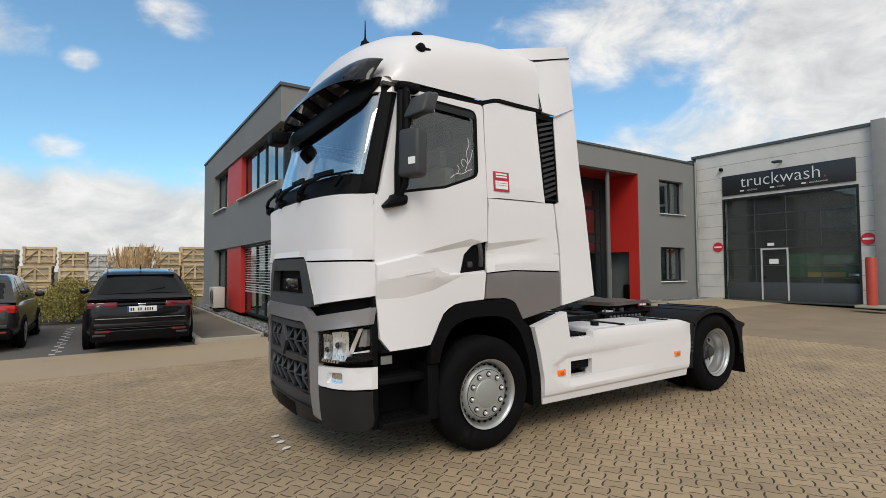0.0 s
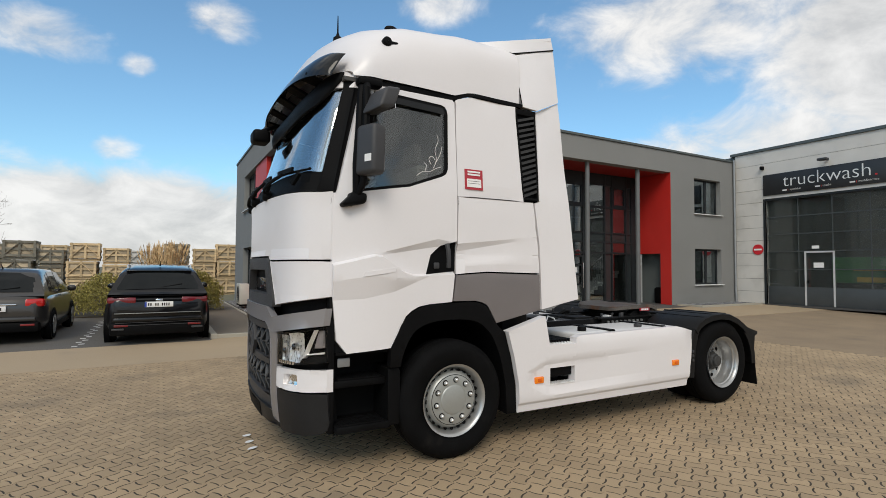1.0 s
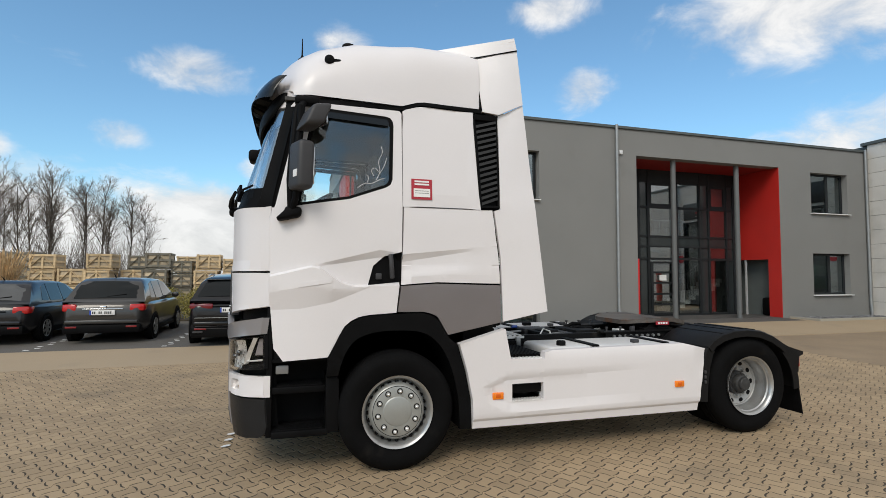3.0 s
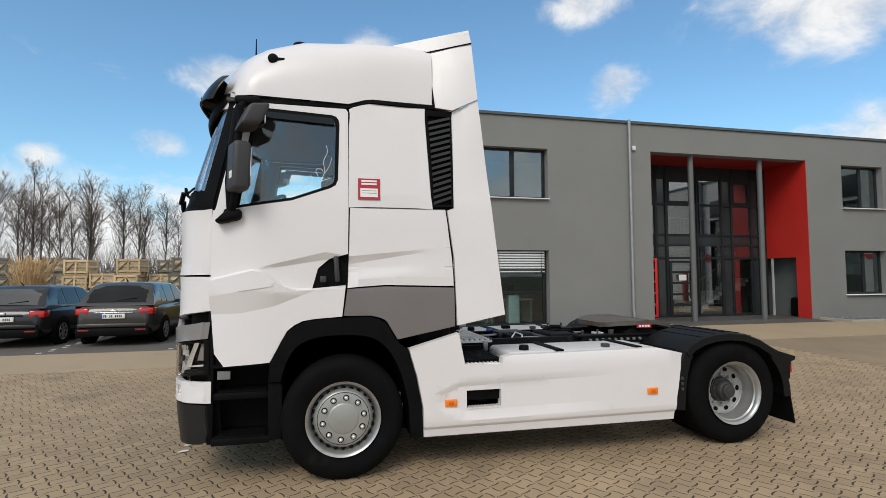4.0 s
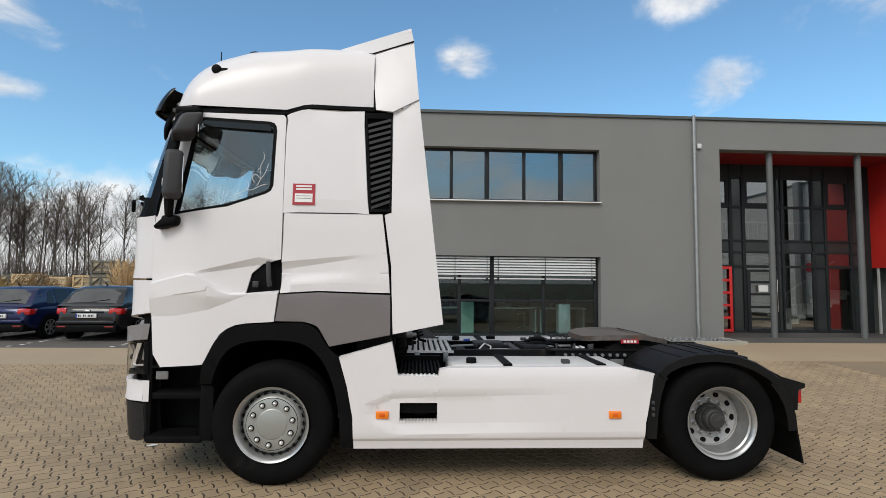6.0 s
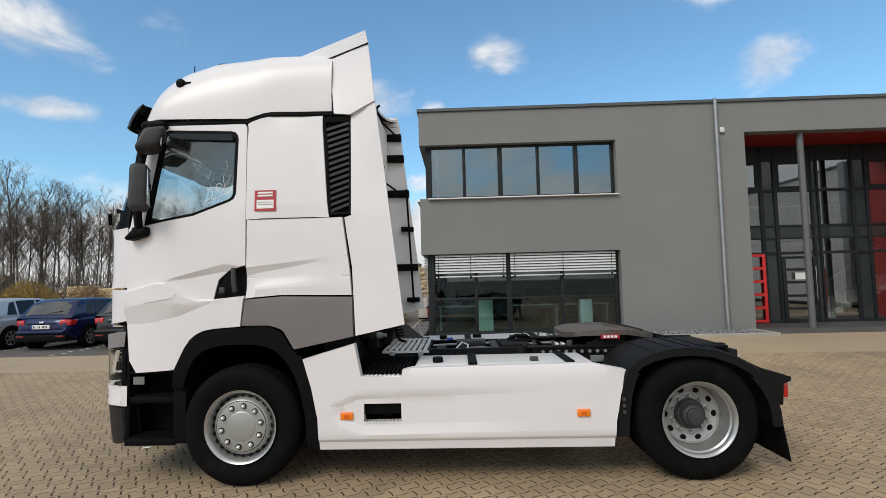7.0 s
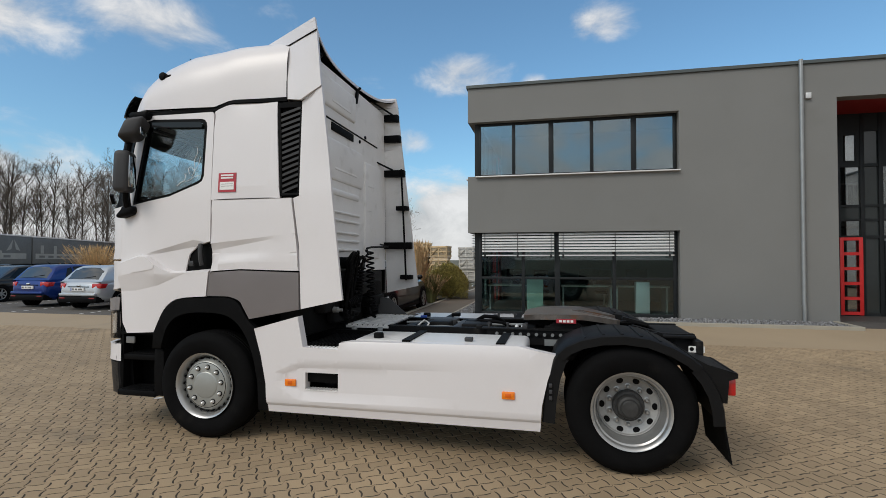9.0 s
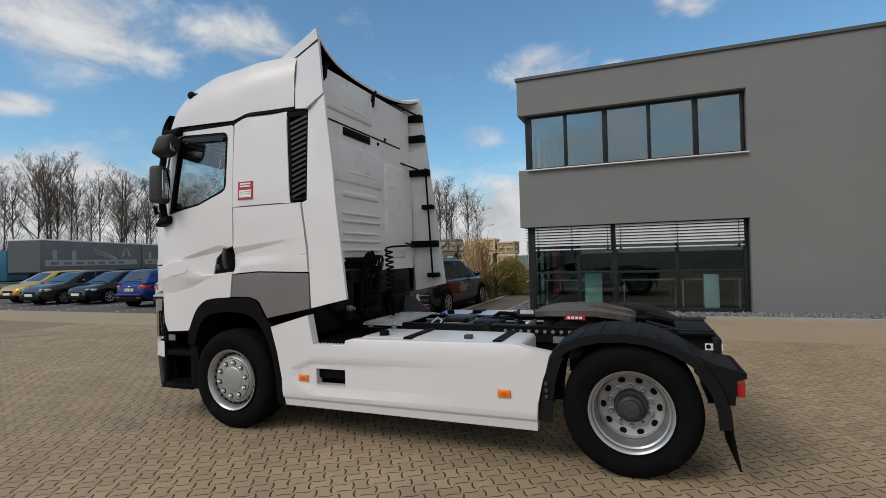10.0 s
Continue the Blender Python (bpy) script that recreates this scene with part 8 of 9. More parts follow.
    part("roof_aerial", b_, PLASTIC, c)
    return c


mat_head = mat("headlamp_glass", (0.55, 0.57, 0.6), 0.08, 0.3, var=0.25, scale=20, coat=0.8)


def paint_of(name, col, metal=0.35):
    return mat(name, col, 0.3, metal, var=0.06, scale=2, bscale=300, coat=0.7, coat_rough=0.02, spec=0.12)


BLACK_PAINT = paint_of("black_car_paint", (0.005, 0.005, 0.006), 0.0)
car(0.66, 12.15, 0, BLACK_PAINT, "black estate off-road car parked nose in, wide red lamps", 5.0, 1.97, 1.63, "suv")
car(-2.3, 13.25, 0, paint_of("grey_brown_car_paint", (0.055, 0.052, 0.05)), "dark grey compact van parked nose in", 4.4, 1.83, 1.55, "mpv")
car(-4.7, 13.4, 0, paint_of("anthracite_car_paint", (0.022, 0.022, 0.024)), "dark anthracite hatchback parked nose in", 4.25, 1.8, 1.48)
car(-7.0, 13.4, 0, paint_of("dark_blue_car_paint", (0.006, 0.012, 0.06)), "dark blue small hatchback parked nose in", 3.9, 1.68, 1.44)
car(-9.35, 13.25, 0, paint_of("silver_car_paint", (0.5, 0.53, 0.56), 0.4), "silver hatchback parked nose in", 4.2, 1.76, 1.48)
car(-11.95, 13.65, 0, paint_of("bright_blue_car_paint", (0.008, 0.035, 0.19)), "bright blue hatchback parked nose in", 4.0, 1.68, 1.5)
car(-16.1, 18.6, 180, paint_of("black_sedan_paint", (0.012, 0.012, 0.013)), "black saloon car parked nose out", 4.3, 1.7, 1.43, "sedan")
car(-18.4, 18.2, 180, paint_of("graphite_car_paint", (0.03, 0.03, 0.032)), "graphite estate hatchback parked nose out", 4.4, 1.82, 1.48)
car(-21.1, 18.6, 180, paint_of("yellow_car_paint", (0.55, 0.34, 0.05)), "golden yellow hatchback parked nose out", 4.2, 1.78, 1.5)

# bay lines of light paving stones
bm = bmesh.new()
for x_ in (-0.8, -3.45, -5.9, -8.3, -10.95, -14.2, -17.2, -19.7):
    for k in range(18):
        box(bm, x_ - 0.05 + 0.08 * (k % 2), x_ + 0.05 + 0.08 * (k % 2), 12.4 + k * 0.32, 12.49 + k * 0.32, 0.03, 0.0535)
tagged(part("bay_marking", bm, LINE, smooth=0), "dashed pale bay lines in the parking", "marking", "", "stuff")
bm = bmesh.new()
lathe(bm, [(0.0, 0.36), (0.008, 0.35), (0.009, 0.0005)], 32, "z", (1.2, 12.6, 0.052))
tagged(part("manhole_cover", bm, mat("cast_iron", (0.12, 0.11, 0.1), 0.7, 0.3, var=0.2, scale=12, bump=0.5)), "round iron manhole cover in the paving", "manhole cover")
splash = thing("paint_splash", (1.41, 4.94, 0.05), "small white paint splashes on the pavers", "stain")
for x_, y_, a_, b_ in ((0.005, 0.19, 0.045, 0.03), (-0.002, 0.0, 0.04, 0.032), (-0.005, -0.19, 0.05, 0.026)):
    bm = bmesh.new()
    bmesh.ops.create_circle(bm, cap_ends=True, radius=1, segments=12, matrix=Matrix.Translation((x_, y_, 0.0075)) @ Matrix.Rotation(0.5, 4, "Z") @ Matrix.Diagonal((a_, b_, 1, 1)))
    for v in bm.verts:
        v.co.x += 0.006 * math.sin(90 * v.co.y)
    part("spot", bm, PAPER, splash, smooth=0)

# ---- wooden crates ----
def crate(m, material, fill, label):
    c = thing("wooden_crate", m, label, "crate", "stacked crates behind the parking")
    w, d, h = 1.0, 1.0, 0.74  # scaled as a whole below
    part("load", boxed(-w / 2 + 0.02, w / 2 - 0.02, -d / 2 + 0.02, d / 2 - 0.02, 0.115, h - 0.03, bev=0.02), fill, c)
    for sx in (-0.47, 0.47):
        for sy in (-0.47, 0.47):
            part("post", boxed(sx - 0.03, sx + 0.03, sy - 0.03, sy + 0.03, 0.1, h), material, c, smooth=0)
    for sy in (-0.515, 0.515):
        for z_ in (0.12, 0.37, 0.64):
            part("board", boxed(-w / 2, w / 2, sy - 0.012, sy + 0.012, z_, z_ + 0.09), material, c, smooth=0)
        b_ = bmesh.new()
        beam(b_, (-0.44, sy * 1.03, 0.2), (0.0, sy * 1.03, 0.66), 0.075, 0.02)
        beam(b_, (0.44, sy * 1.03, 0.2), (0.0, sy * 1.03, 0.66), 0.075, 0.02)
        part("brace", b_, material, c, smooth=0)
        for sx in (-0.46, 0.0, 0.46):
            part("batten", boxed(sx - 0.04, sx + 0.04, *sorted((sy * 1.025, sy * 1.055)), 0.1, h), material, c, smooth=0)
    for sx in (-0.515, 0.515):
        for z_ in (0.12, 0.37, 0.64):
            part("board", boxed(sx - 0.012, sx + 0.012, -d / 2, d / 2, z_, z_ + 0.09), material, c, smooth=0)
    for sy in (-0.4, 0, 0.4):
        part("runner", boxed(-w / 2, w / 2, sy - 0.05, sy + 0.05, 0.0, 0.1), material, c, smooth=0)
    return c


GZ = 0.06
kinds = [crate((-2.85, 32, GZ), WOOD, STONE, "pale wooden stone crate with cross braces in a stack"), crate((-5.4, 32, GZ), WOOD_GREY, STONE, "weathered grey-green wooden crate in a stack"),
         crate((0.1, 37.0, GZ), WOOD_PALE, STONE_PALE, "whitish wooden crate in a stack"), crate((1.35, 33.2, GZ), WOOD_GREY, BARK, "dark weathered wooden crate in a stack")]
rng = random.Random(4)
stacks = [(-2.77, 32, 3, 0, 0.98), (-5.4, 32, 3, 1, 1.0), (-4.2, 32.2, 3, 1, 0.85), (-1.4, 32.1, 3, 0, 0.9), (-0.4, 37, 3, 2, 0.91), (0.6, 37.1, 3, 2, 0.89), (1.54, 34, 3, 3, 1.03), (2.85, 32, 3, 0, 0.92), (4.08, 32, 3, 0, 1.02), (5.4, 32.3, 3, 0, 1.0),
          (-6.8, 33, 2, 0, 1.0), (-8.3, 32.2, 3, 0, 0.97), (-9.6, 32.4, 2, 0, 1.02), (-10.95, 32.3, 3, 0, 0.95), (-12.3, 33, 3, 1, 1.0), (-13.5, 34, 3, 0, 0.96), (-14.7, 33.2, 3, 1, 0.92), (-16.0, 33.2, 3, 1, 1.0), (-17.3, 33.5, 2, 0, 1.0),
          (-18.6, 33.2, 2, 0, 0.94), (-20, 34, 2, 1, 1.0), (-21.4, 34.2, 2, 0, 1.03), (-23, 35, 2, 1, 1.0), (-7.5, 37, 3, 1, 1.0), (-4.8, 37.5, 3, 0, 1.0), (3.2, 36.5, 3, 1, 0.95)]
used = set()
for x_, y_, n_, k_, size in stacks:
    size *= 1.27
    for i in range(n_):
        at_ = pose(x_ + rng.uniform(-0.07, 0.07), y_ + rng.uniform(-0.07, 0.07), GZ + i * 0.75 * size, 0, 0, rng.uniform(-4, 4))
        if k_ in used:
            c_ = copy_thing(kinds[k_], at_)
        else:
            c_ = kinds[k_]
            c_.matrix_world = at_
            used.add(k_)
        c_.scale = (size, size, size)


# ---- planting ----
def shrub(x, y, r, h, n, material, label, seed):
    rg = random.Random(seed)
    s = thing("shrub", (x, y, GZ - 0.02), label, "shrub", "shrubs behind the parking")
    st_ = bmesh.new()
    lf = bmesh.new()
    for i in range(22):
        a_, e_ = rg.uniform(0, 2 * math.pi), rg.uniform(0.2, 1.0)
        tip = Vector((r * e_ * math.cos(a_), r * e_ * math.sin(a_), h * rg.uniform(0.6, 1.0) * (1.1 - 0.4 * e_)))
        tube(st_, [(rg.uniform(-0.1, 0.1), rg.uniform(-0.1, 0.1), 0), tip * 0.5 + Vector((0, 0, 0.1)), tip], 0.014, 4, 0.004)
    for i in range(n):
        a_, e_ = rg.uniform(0, 2 * math.pi), math.sqrt(rg.random())
        lump = 0.8 + 0.25 * math.sin(3 * a_ + seed) + 0.15 * math.sin(7 * a_)
        rr = r * e_ * lump
        zz = h * (0.12 + 0.88 * rg.random() ** 0.7) * (1.02 - 0.45 * e_ ** 2)
        p = Vector((rr * math.cos(a_), rr * math.sin(a_), zz))
        m_ = Matrix.Translation(p) @ Euler((rg.uniform(0, 6), rg.uniform(0, 6), rg.uniform(0, 6))).to_matrix().to_4x4()
        l_ = rg.uniform(0.02, 0.045)
        vs = [lf.verts.new(m_ @ Vector(q)) for q in ((-l_, 0, 0), (0, -l_ * 0.45, 0.008), (l_, 0, 0), (0, l_ * 0.45, 0.008))]
        lf.faces.new(vs)
    part("stem_clump", st_, TWIG, s)
    part("foliage", lf, material, s, smooth=0)


def grass_clump(x, y, r, h, n, material, label, seed, plume=True):
    rg = random.Random(seed)
    s = thing("ornamental_grass", (x, y, GZ - 0.02), label, "grass", "ornamental grasses behind the parking")
    bl = bmesh.new()
    pl = bmesh.new()
    for i in range(n):
        a_, e_ = rg.uniform(0, 2 * math.pi), rg.random()
        ln = h * rg.uniform(0.55, 1.0)
        d = Vector((math.cos(a_), math.sin(a_), 0))
        p0 = d * 0.25 * r * e_
        p1 = p0 + d * 0.25 * r * e_ + Vector((0, 0, ln * 0.55))
        p2 = p0 + d * r * e_ * rg.uniform(0.5, 1.1) + Vector((0, 0, ln))
        sd = Vector((-d.y, d.x, 0)) * rg.uniform(0.006, 0.012)
        for q0, q1, w0, w1 in ((p0, p1, 1, 1), (p1, p2, 1, 0.3)):
            bl.faces.new([bl.verts.new(v) for v in (q0 - sd * w0, q0 + sd * w0, q1 + sd * w1, q1 - sd * w1)])
        if plume and i % 5 == 0:
            up = (p2 - p1).normalized()
            for k in range(5):
                c_ = p2 - up * (k * 0.08)
                w_ = 0.035 * (1 - abs(k - 2) / 3.5)
                dd = Vector((rg.uniform(-1, 1), rg.uniform(-1, 1), 0)).normalized() * w_
                pl.faces.new([pl.verts.new(v) for v in (c_ - dd, c_ - up * 0.1, c_ + dd, c_ + up * 0.1)])
    part("blades", bl, material, s, smooth=0)
    if plume:
        part("plumes", pl, STRAW, s, smooth=0)
    else:
        pl.free()


shrub(-0.85, 19.6, 1.1, 1.4, 9000, LEAF, "dense yellow-green leafy shrub behind parked cars", 1)
shrub(-2.6, 20.0, 1.05, 1.25, 6500, LEAF, "dense yellow-green leafy shrub behind parked cars", 2)
shrub(1.75, 20.0, 0.95, 1.5, 15000, LEAF, "broad green bamboo-like shrub beside the path", 3)
shrub(1.2, 21.8, 1.2, 1.6, 9000, LEAF, "broad green bamboo-like shrub beside the path", 4)
shrub(-4.2, 20.2, 0.9, 1.0, 5500, LEAF, "low yellow-green shrub behind parked cars", 8)
LEAF_YEL = mat("yellowed_leaf", (0.3, 0.2, 0.05), 0.75, var=0.3, rand=0.4)
shrub(-10.6, 20.5, 1.3, 1.3, 8500, LEAF_YEL, "yellowed winter shrub behind parked cars", 5)
shrub(-14.1, 21.0, 1.35, 2.2, 11000, LEAF_YEL, "yellowed winter shrub behind parked cars", 6)
grass_clump(0.95, 18.1, 0.55, 2.4, 700, STRAW, "tall dry straw-coloured ornamental grass", 11)
grass_clump(0.55, 19.0, 0.55, 2.35, 600, STRAW, "tall dry straw-coloured ornamental grass", 16)
LEAF_BROWN = mat("brown_hedge_leaf", (0.2, 0.115, 0.045), 0.8, var=0.3, rand=0.4)
for k, (x_, y_) in enumerate(((-15.8, 26.8), (-18.6, 26.5), (-21.5, 27.4), (-24.5, 27.8))):
    shrub(x_, y_, 1.75, 2.0 + 0.2 * math.sin(k * 2.1), 9000, LEAF_BROWN, "brown withered hedge shrub behind the parking", 40 + k)
grass_clump(1.35, 18.6, 0.6, 1.1, 600, STRAW_GREEN, "pale green ornamental grass clump", 12)
grass_clump(-7.5, 20.2, 0.8, 2.5, 800, STRAW, "tall dry straw-coloured ornamental grass", 13)
grass_clump(-17.0, 21.0, 1.3, 2.45, 1100, STRAW, "tall dry straw-coloured ornamental grass", 14)


# ---- bare trees ----
def bare_tree(seed, h):
    rg = random.Random(seed)
    trunk, twigs = bmesh.new(), bmesh.new()

    def limb(p, d, ln, r, depth):
        pts = [p]
        n = 4 if depth < 3 else 3
        for i in range(n):
            d = (d + Vector((rg.uniform(-1, 1), rg.uniform(-1, 1), rg.uniform(-0.2, 0.7))) * (0.05 if depth == 0 else 0.15)).normalized()
            pts.append(pts[-1] + d * ln / n)
        tube(trunk if depth < 2 else twigs, pts, r, 7 if depth == 0 else (5 if depth == 1 else 3), r * (0.35 if depth else 0.3), caps=False)
        if depth >= 4:
            return
        k = (17, 6, 5, 3)[depth]
        for i in range(k):
            f = rg.uniform(0.28 if depth == 0 else 0.15, 1.0)
            j = min(n - 1, int(f * n))
            q = pts[j].lerp(pts[j + 1], f * n - j)
            a_ = rg.uniform(0, 2 * math.pi)
            side = d.orthogonal().normalized()
            side = (side * math.cos(a_) + d.cross(side) * math.sin(a_))
            nd = (d * (0.75 if depth == 0 else 0.7) + side * (rg.uniform(0.38, 0.75) if depth == 0 else rg.uniform(0.45, 0.85)) + Vector((0, 0, 0.22))).normalized()
            limb(q, nd, ln * (rg.uniform(0.26, 0.46) * (1.3 - 0.8 * f) if depth == 0 else rg.uniform(0.32, 0.52)), max(0.012, r * (rg.uniform(0.28, 0.48) if depth == 0 else rg.uniform(0.3, 0.42))), depth + 1)

    limb(Vector((0, 0, -0.2)), Vector((rg.uniform(-0.05, 0.05), rg.uniform(-0.05, 0.05), 1)), h * 0.9, h * 0.0085, 0)
    t = thing("bare_tree", (-20, 80, 0), "tall leafless tree with fine twigs at the yard's edge", "tree", "row of bare trees")
    part("trunk", trunk, BARK, t, smooth=60)
    part("crown", twigs, TWIG, t, smooth=0)
    return t


forest = [bare_tree(s_, 15.0) for s_ in (21, 22, 23, 24, 25)]
rng = random.Random(9)
spots = []
for k in range(22):
    f = k / 21
    spots.append((-16.5 - f * 36 + rng.uniform(-1.2, 1.2), 74 - f * 12 + rng.uniform(-2, 4), 1.0))
for k in range(34):
    f = k / 33
    spots.append((-44 - f * 34 + rng.uniform(-1, 1), 70 - f * 32 + rng.uniform(-3, 5), 1.0))
for k in range(22):
    f = k / 21
    spots.append((-30 - f * 50 + rng.uniform(-2, 2), 88 - f * 30 + rng.uniform(-3, 6), 1.0))
for i, (x_, y_, s_) in enumerate(spots):
    src = forest[i % 5]
    sc = rng.uniform(0.78, 1.1) * (0.92 if i < 22 else 1.07)
    m_ = pose(x_, y_, 0.15, 0, 0, rng.uniform(0, 360))
    if i < 5:
        src.matrix_world = m_
        src.scale = (sc, sc, sc)
    else:
        t = copy_thing(src, m_)
        t.scale = (sc, sc, sc)
# thicket below the trees
bm = bmesh.new()
rg = random.Random(31)
for i in range(5200):
    f = rg.random()
    x_, y_ = -17 - f * 62 + rg.uniform(-2, 2), 70 - f * 34 + rg.uniform(-4, 6)
    d = Vector((rg.uniform(-0.45, 0.45), rg.uniform(-0.45, 0.45), 1)).normalized() * rg.uniform(2.0, 6.6)
    tube(bm, [(x_, y_, 0.1), Vector((x_, y_, 0.1)) + d * 0.5, Vector((x_, y_, 0.1)) + d + Vector((rg.uniform(-0.5, 0.5), rg.uniform(-0.5, 0.5), 0))], 0.03, 3, 0.01, caps=False)
tagged(part("thicket", bm, TWIG, smooth=0), "brown leafless undergrowth below the trees", "undergrowth", "", "stuff")

# ---- trailers ----
def trailer(x, y, yaw):
    t = thing("curtain_trailer", (x, y, 0.2, 0, 0, yaw), "long grey tarpaulin-sided semi-trailer parked by trees", "trailer", "trailers by the trees")
    part("curtain", boxed(0, 13.6, -1.25, 1.25, 1.15, 3.62, bev=0.03), TARP, t)
    part("roof_rail", boxed(-0.02, 13.62, -1.28, 1.28, 3.62, 3.74, bev=0.02), WHITE, t)
    part("side_rail", boxed(-0.02, 13.62, -1.28, 1.28, 1.0, 1.15, bev=0.02), FRAME_BLACK, t)
    part("print_band", boxed(0.4, 12.8, -1.265, -1.255, 1.6, 2.1), TARP_LIGHT, t, smooth=0)
    for k in range(2):
        part("print_block", boxed(1.2 + k * 2.2, 1.7 + k * 2.2, -1.268, -1.255, 2.12, 2.9), TARP_LIGHT, t, smooth=0)
    for k in range(4):
        b_ = bmesh.new()
        beam(b_, (6.0 + k * 0.15, -1.262, 3.2 - k * 0.2), (9.5, -1.262, 2.25 - k * 0.05), 0.012, 0.06)
        part("print_stripe", b_, TARP_LIGHT, t, smooth=0)
    for sx in (-1, 1):
        b_ = bmesh.new()
        vs = [b_.verts.new(c) for c in ((11.0 + 0.06 * sx, -1.262, 3.35), (11.0 + 0.95 * sx, -1.262, 2.3), (11.0 + 0.3 * sx, -1.262, 2.45))]
        b_.faces.new(vs if sx > 0 else vs[::-1])
        part("print_star", b_, TARP_LIGHT, t, smooth=0)
    for k in range(7):
        part("print_bar", boxed(1.0 + k * 1.45, 1.9 + k * 1.45, -1.27, -1.266, 1.72, 1.92), TARP, t, smooth=0)
    part("front_wall", boxed(13.6, 13.66, -1.2, 1.2, 1.2, 3.58), FRAME_BLACK, t, smooth=0)
    for x0 in (2.2, 3.5, 4.8):
        for sy in (-1.2, 0.9):
            b_ = bmesh.new()
            lathe(b_, [(sy, 0.2), (sy, 0.48), (sy + 0.3, 0.48), (sy + 0.3, 0.2)], 24, "y", (x0, 0, 0.5))
            part("wheel", b_, RUBBER, t)
    for sy in (-0.9, 0.9):
        part("landing_leg", boxed(10.6, 10.75, sy - 0.06, sy + 0.06, 0, 1.0), FRAME_BLACK, t, smooth=0)
    part("rear_door", boxed(-0.03, -0.002, -1.2, 1.2, 1.2, 3.58), mat("trailer_door", (0.1, 0.11, 0.115), 0.6), t, smooth=0)


for k in range(3):
    trailer(-37.5 - 5.4 * k, 24.2 + 12.7 * k, 113)
ctr = thing("blue_container", (-61, 37, 0.2, 0, 0, 115), "blue steel container standing beyond the trailers", "container")
part("shell", boxed(-4, 4, -1.25, 1.25, 0.15, 3.5, bev=0.03), BLUE_BOX, ctr)
part("base_rail", boxed(-4, 4, -1.2, 1.2, 0.0, 0.15), PLASTIC, ctr, smooth=0)

# ---- gravel beds ----
rg = random.Random(77)
pebbles = []
for k in range(6):
    b_ = bmesh.new()
    bmesh.ops.create_icosphere(b_, subdivisions=1, radius=1.0)
    for v in b_.verts:
        v.co *= rg.uniform(0.75, 1.15)
    pebbles.append(([v.co.copy() for v in b_.verts], [[v.index for v in f.verts] for f in b_.faces]))
    b_.free()
for name, areas, n in (("gravel_bed", ((3.17, 3.7, 12.2, 24, 1.0), (3.72, 12.38, 12.16, 13.16, 1.1), (18.92, 22.7, 12.16, 13.16, 0.5)), 5200),):
    base = bmesh.new()
    for x0, x1, y0, y1, w in areas:
        zt_ = 0.15 if x0 < 3.5 else 0.235
        box(base, x0 - 0.005, x1 + 0.015, y0 - 0.005, y1 + 0.015, 0.0, zt_)
    setting("ground_gravel", base, JOINT, "dark bedding below the gravel strips", "ground")
    vs, fs = [], []
    sizes = [(x1 - x0) * (y1 - y0) * w for x0, x1, y0, y1, w in areas]
    for i in range(n):
        x0, x1, y0, y1, w = rg.choices(areas, sizes)[0]
        r = rg.uniform(0.018, 0.042)
        m = Matrix.Translation((rg.uniform(x0 + 0.03, x1 - 0.03), rg.uniform(y0 + 0.03, y1 - 0.03), (0.15 if x0 < 3.5 else 0.235) + r * rg.uniform(0.1, 0.6))) @ Euler((rg.uniform(0, 6), rg.uniform(0, 6), rg.uniform(0, 6))).to_matrix().to_4x4() @ Matrix.Diagonal((r, r * 0.8, r * 0.6, 1))
        pv, pf = rg.choice(pebbles)
        o = len(vs)
        vs += [tuple(m @ v) for v in pv]
        fs += [[q + o for q in f] for f in pf]
    me = bpy.data.meshes.new(name)
    me.from_pydata(vs, [], fs)
    me.materials.append(GRAVEL)
    tagged(new(name, me), "loose grey gravel along the building's foot", "gravel", "", "stuff")

# ---- interlocking pavers laid askew, their edges bowed in turn and hooked at every corner ----
PS, GAP, SWING, BOW = 0.1355, 0.0066, 0.27, 0.13
C45 = math.sqrt(0.5) * PS


def curl(t):
    """The swing of an edge: askew along its middle, hooked back close to both corners."""
    return SWING * (0.5 - t) * ramp(0.0, 0.12, t) * ramp(1.0, 0.88, t)


def paver_mesh(ts, rings, turn):
    """One paver, its lowest corner at the origin and its top at 0; turn = 1 or -1 says which two edges bulge."""
    vs, fs = [], []
    for inset, z in rings:
        g = inset / PS
        ring = []
        for side in range(4):
            for t in ts:
                u, v = ((t, 0.0), (1.0, t), (1 - t, 1.0), (0.0, 1 - t))[side]
                swell = BOW * turn * math.sin(math.pi * t)
                a, b = u - curl(v), v + curl(u)
                pull = g * (0.25 + 0.8 * ramp(0.06, 0.2, t) * ramp(0.94, 0.8, t))
                da, db = ((0, pull - swell), (-pull - swell, 0), (0, swell - pull), (pull + swell, 0))[side]
                if t == 0:
                    da, db = ((0.25 * g, 0.25 * g), (-0.25 * g, 0.25 * g), (-0.25 * g, -0.25 * g), (0.25 * g, -0.25 * g))[side]
                a, b = a + da, b + db
                ring.append(((a - b) * C45, (a + b) * C45))
        vs += [(x, y, z) for x, y in ring]
    k = len(ring)
    for a in range(len(rings) - 1):
        for i in range(k):
            fs.append((a * k + i, a * k + (i + 1) % k, (a + 1) * k + (i + 1) % k, (a + 1) * k + i))
    fs.append(tuple(range((len(rings) - 1) * k, len(rings) * k)))
    return vs, fs


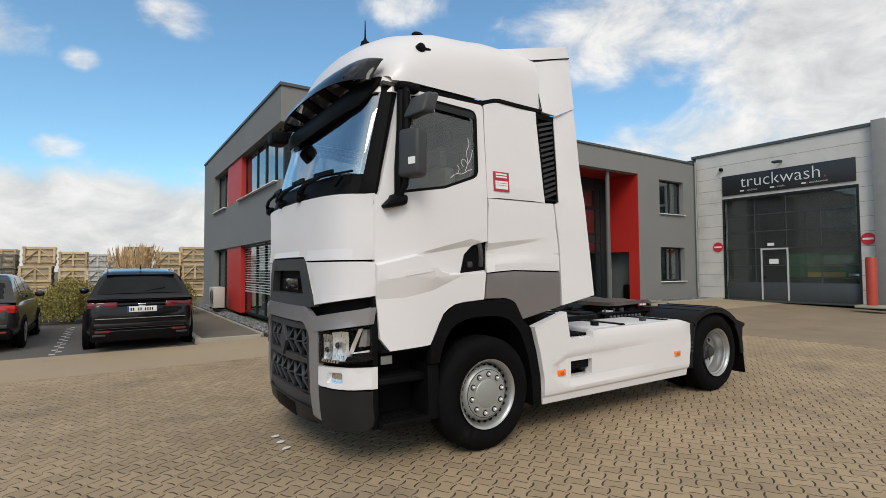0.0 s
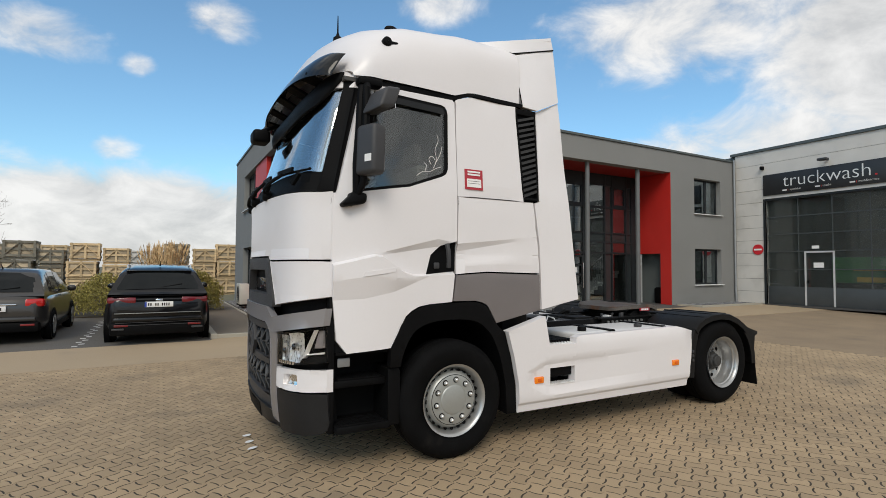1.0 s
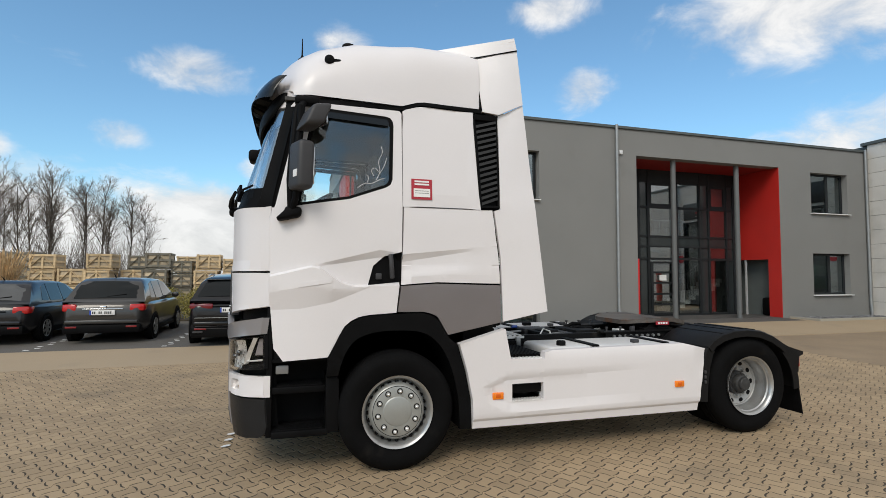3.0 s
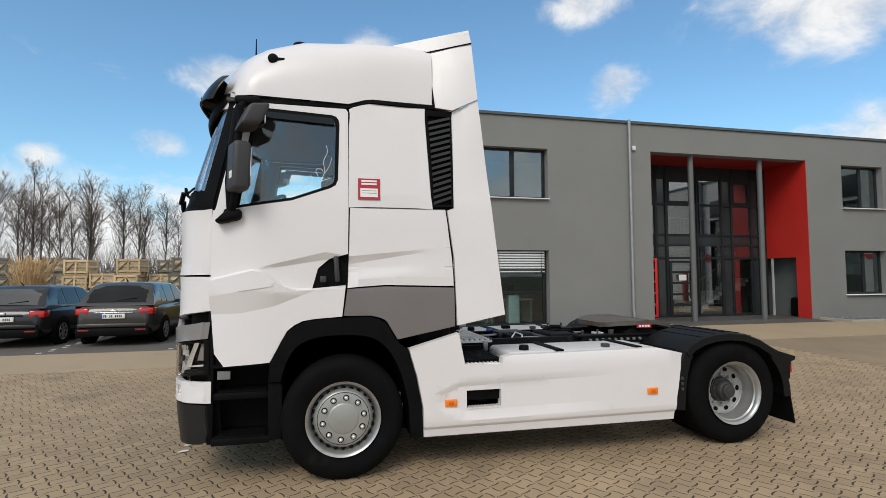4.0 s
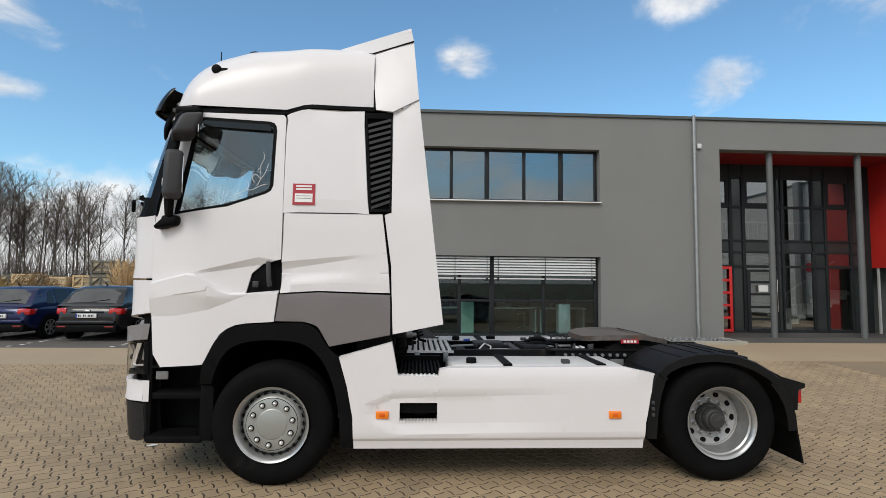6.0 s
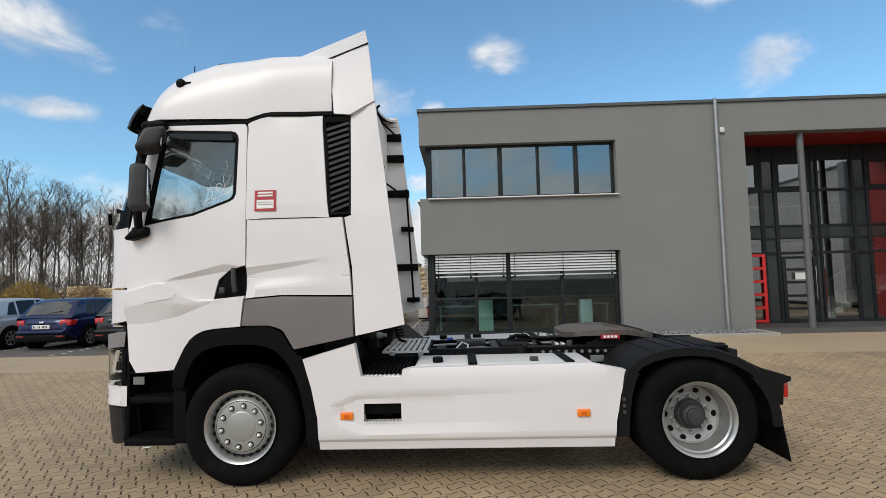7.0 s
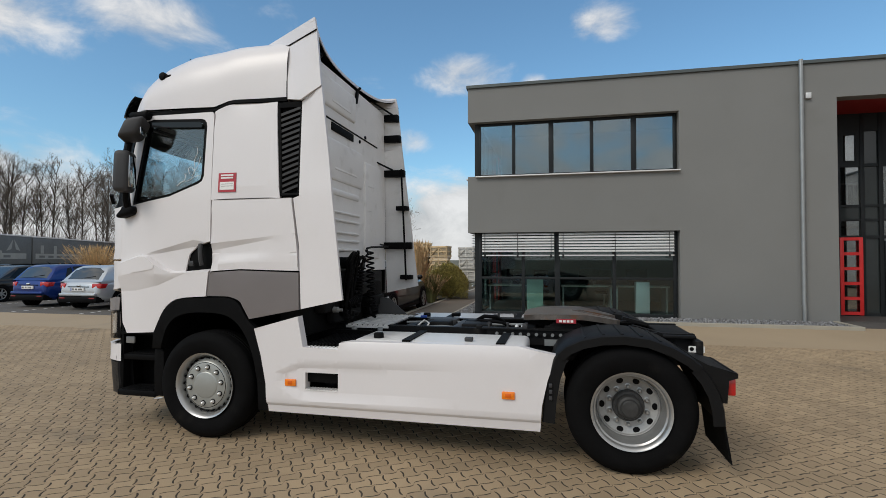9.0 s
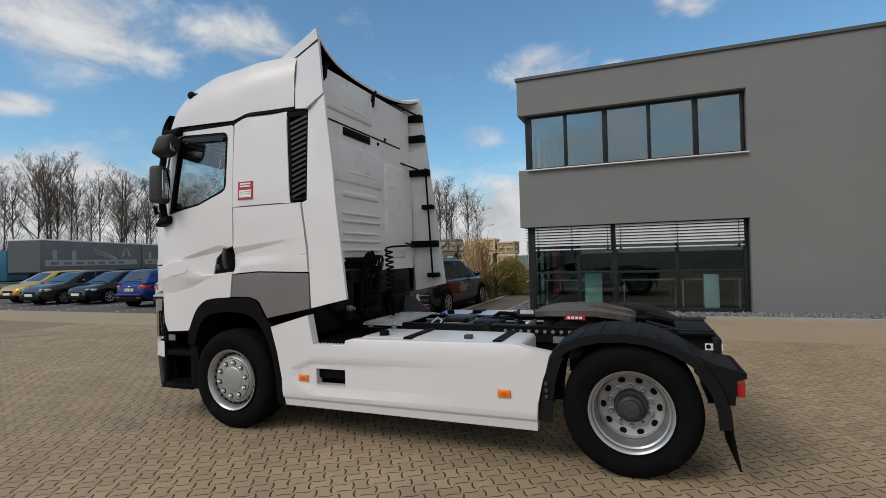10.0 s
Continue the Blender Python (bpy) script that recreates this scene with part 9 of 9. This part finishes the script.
NEAR_STEPS, FAR_STEPS = (0.0, 0.05, 0.11, 0.22, 0.36, 0.5, 0.64, 0.78, 0.89, 0.95), (0.0, 0.11, 0.36, 0.64, 0.89)
fine = [paver_mesh(NEAR_STEPS, ((GAP, -0.012), (GAP, -0.002), (GAP + 0.002, 0.0)), q) for q in (1, -1)]
plain = [paver_mesh(FAR_STEPS, ((GAP, -0.014), (GAP, 0.0)), q) for q in (1, -1)]
shared = []
for pv, pf in fine:
    me = bpy.data.meshes.new("paver")
    me.from_pydata(pv, [], pf)
    me.materials.append(PAVER)
    shared.append(me)
rg = random.Random(5)
vs, fs = [], []
singles = 0
for j in range(-44, 115):
    y = -1.291 + j * C45
    for i in range(-61, 51):
        x = 2.815 + (2 * i + j % 2) * C45
        if not -8.6 < x < 12.4:
            continue
        z = slope(y, x) + rg.uniform(-0.0004, 0.0004)
        if 2.4 < y < 3.5 and 1.6 < x < 7.4 and singles < 300:
            ob = new("paver", shared[j % 2])
            ob.parent = yard
            ob.location = (x, y, z)
            singles += 1
            continue
        pv, pf = (fine if 0.6 < y < 5.0 else plain)[j % 2]
        tx, ty = rg.uniform(-0.003, 0.003), rg.uniform(-0.003, 0.003)
        tx += (slope(y, x + 0.1) - slope(y, x)) * 10
        ty += (slope(y + 0.1, x) - slope(y, x)) * 10
        o = len(vs)
        vs += [(x + a, y + b, z + q + a * tx + b * ty) for a, b, q in pv]
        fs += [tuple(k + o for k in f) for f in pf]
me = bpy.data.meshes.new("pavers_further_off")
me.from_pydata(vs, [], fs)
me.materials.append(PAVER)
far_pavers = tagged(new("pavers_further_off", me), "", "", "", "stuff")
far_pavers.parent = yard
bm = bmesh.new()
sheet(bm, -8.55, 12.45, -5.45, 6.3, -0.002)
sheet(bm, -8.55, 1.8, 6.3, 9.7, -0.002)
sheet(bm, 8.0, 12.45, 6.3, 9.7, -0.002)
for i in range(20):
    for j in range(10):
        sheet(bm, 1.8 + i * 0.31, 2.11 + i * 0.31, 6.3 + j * 0.34, 6.64 + j * 0.34, -0.002)
setting("ground_joint_sand", bm, JOINT, "dark sand in the joints between pavers", "ground")
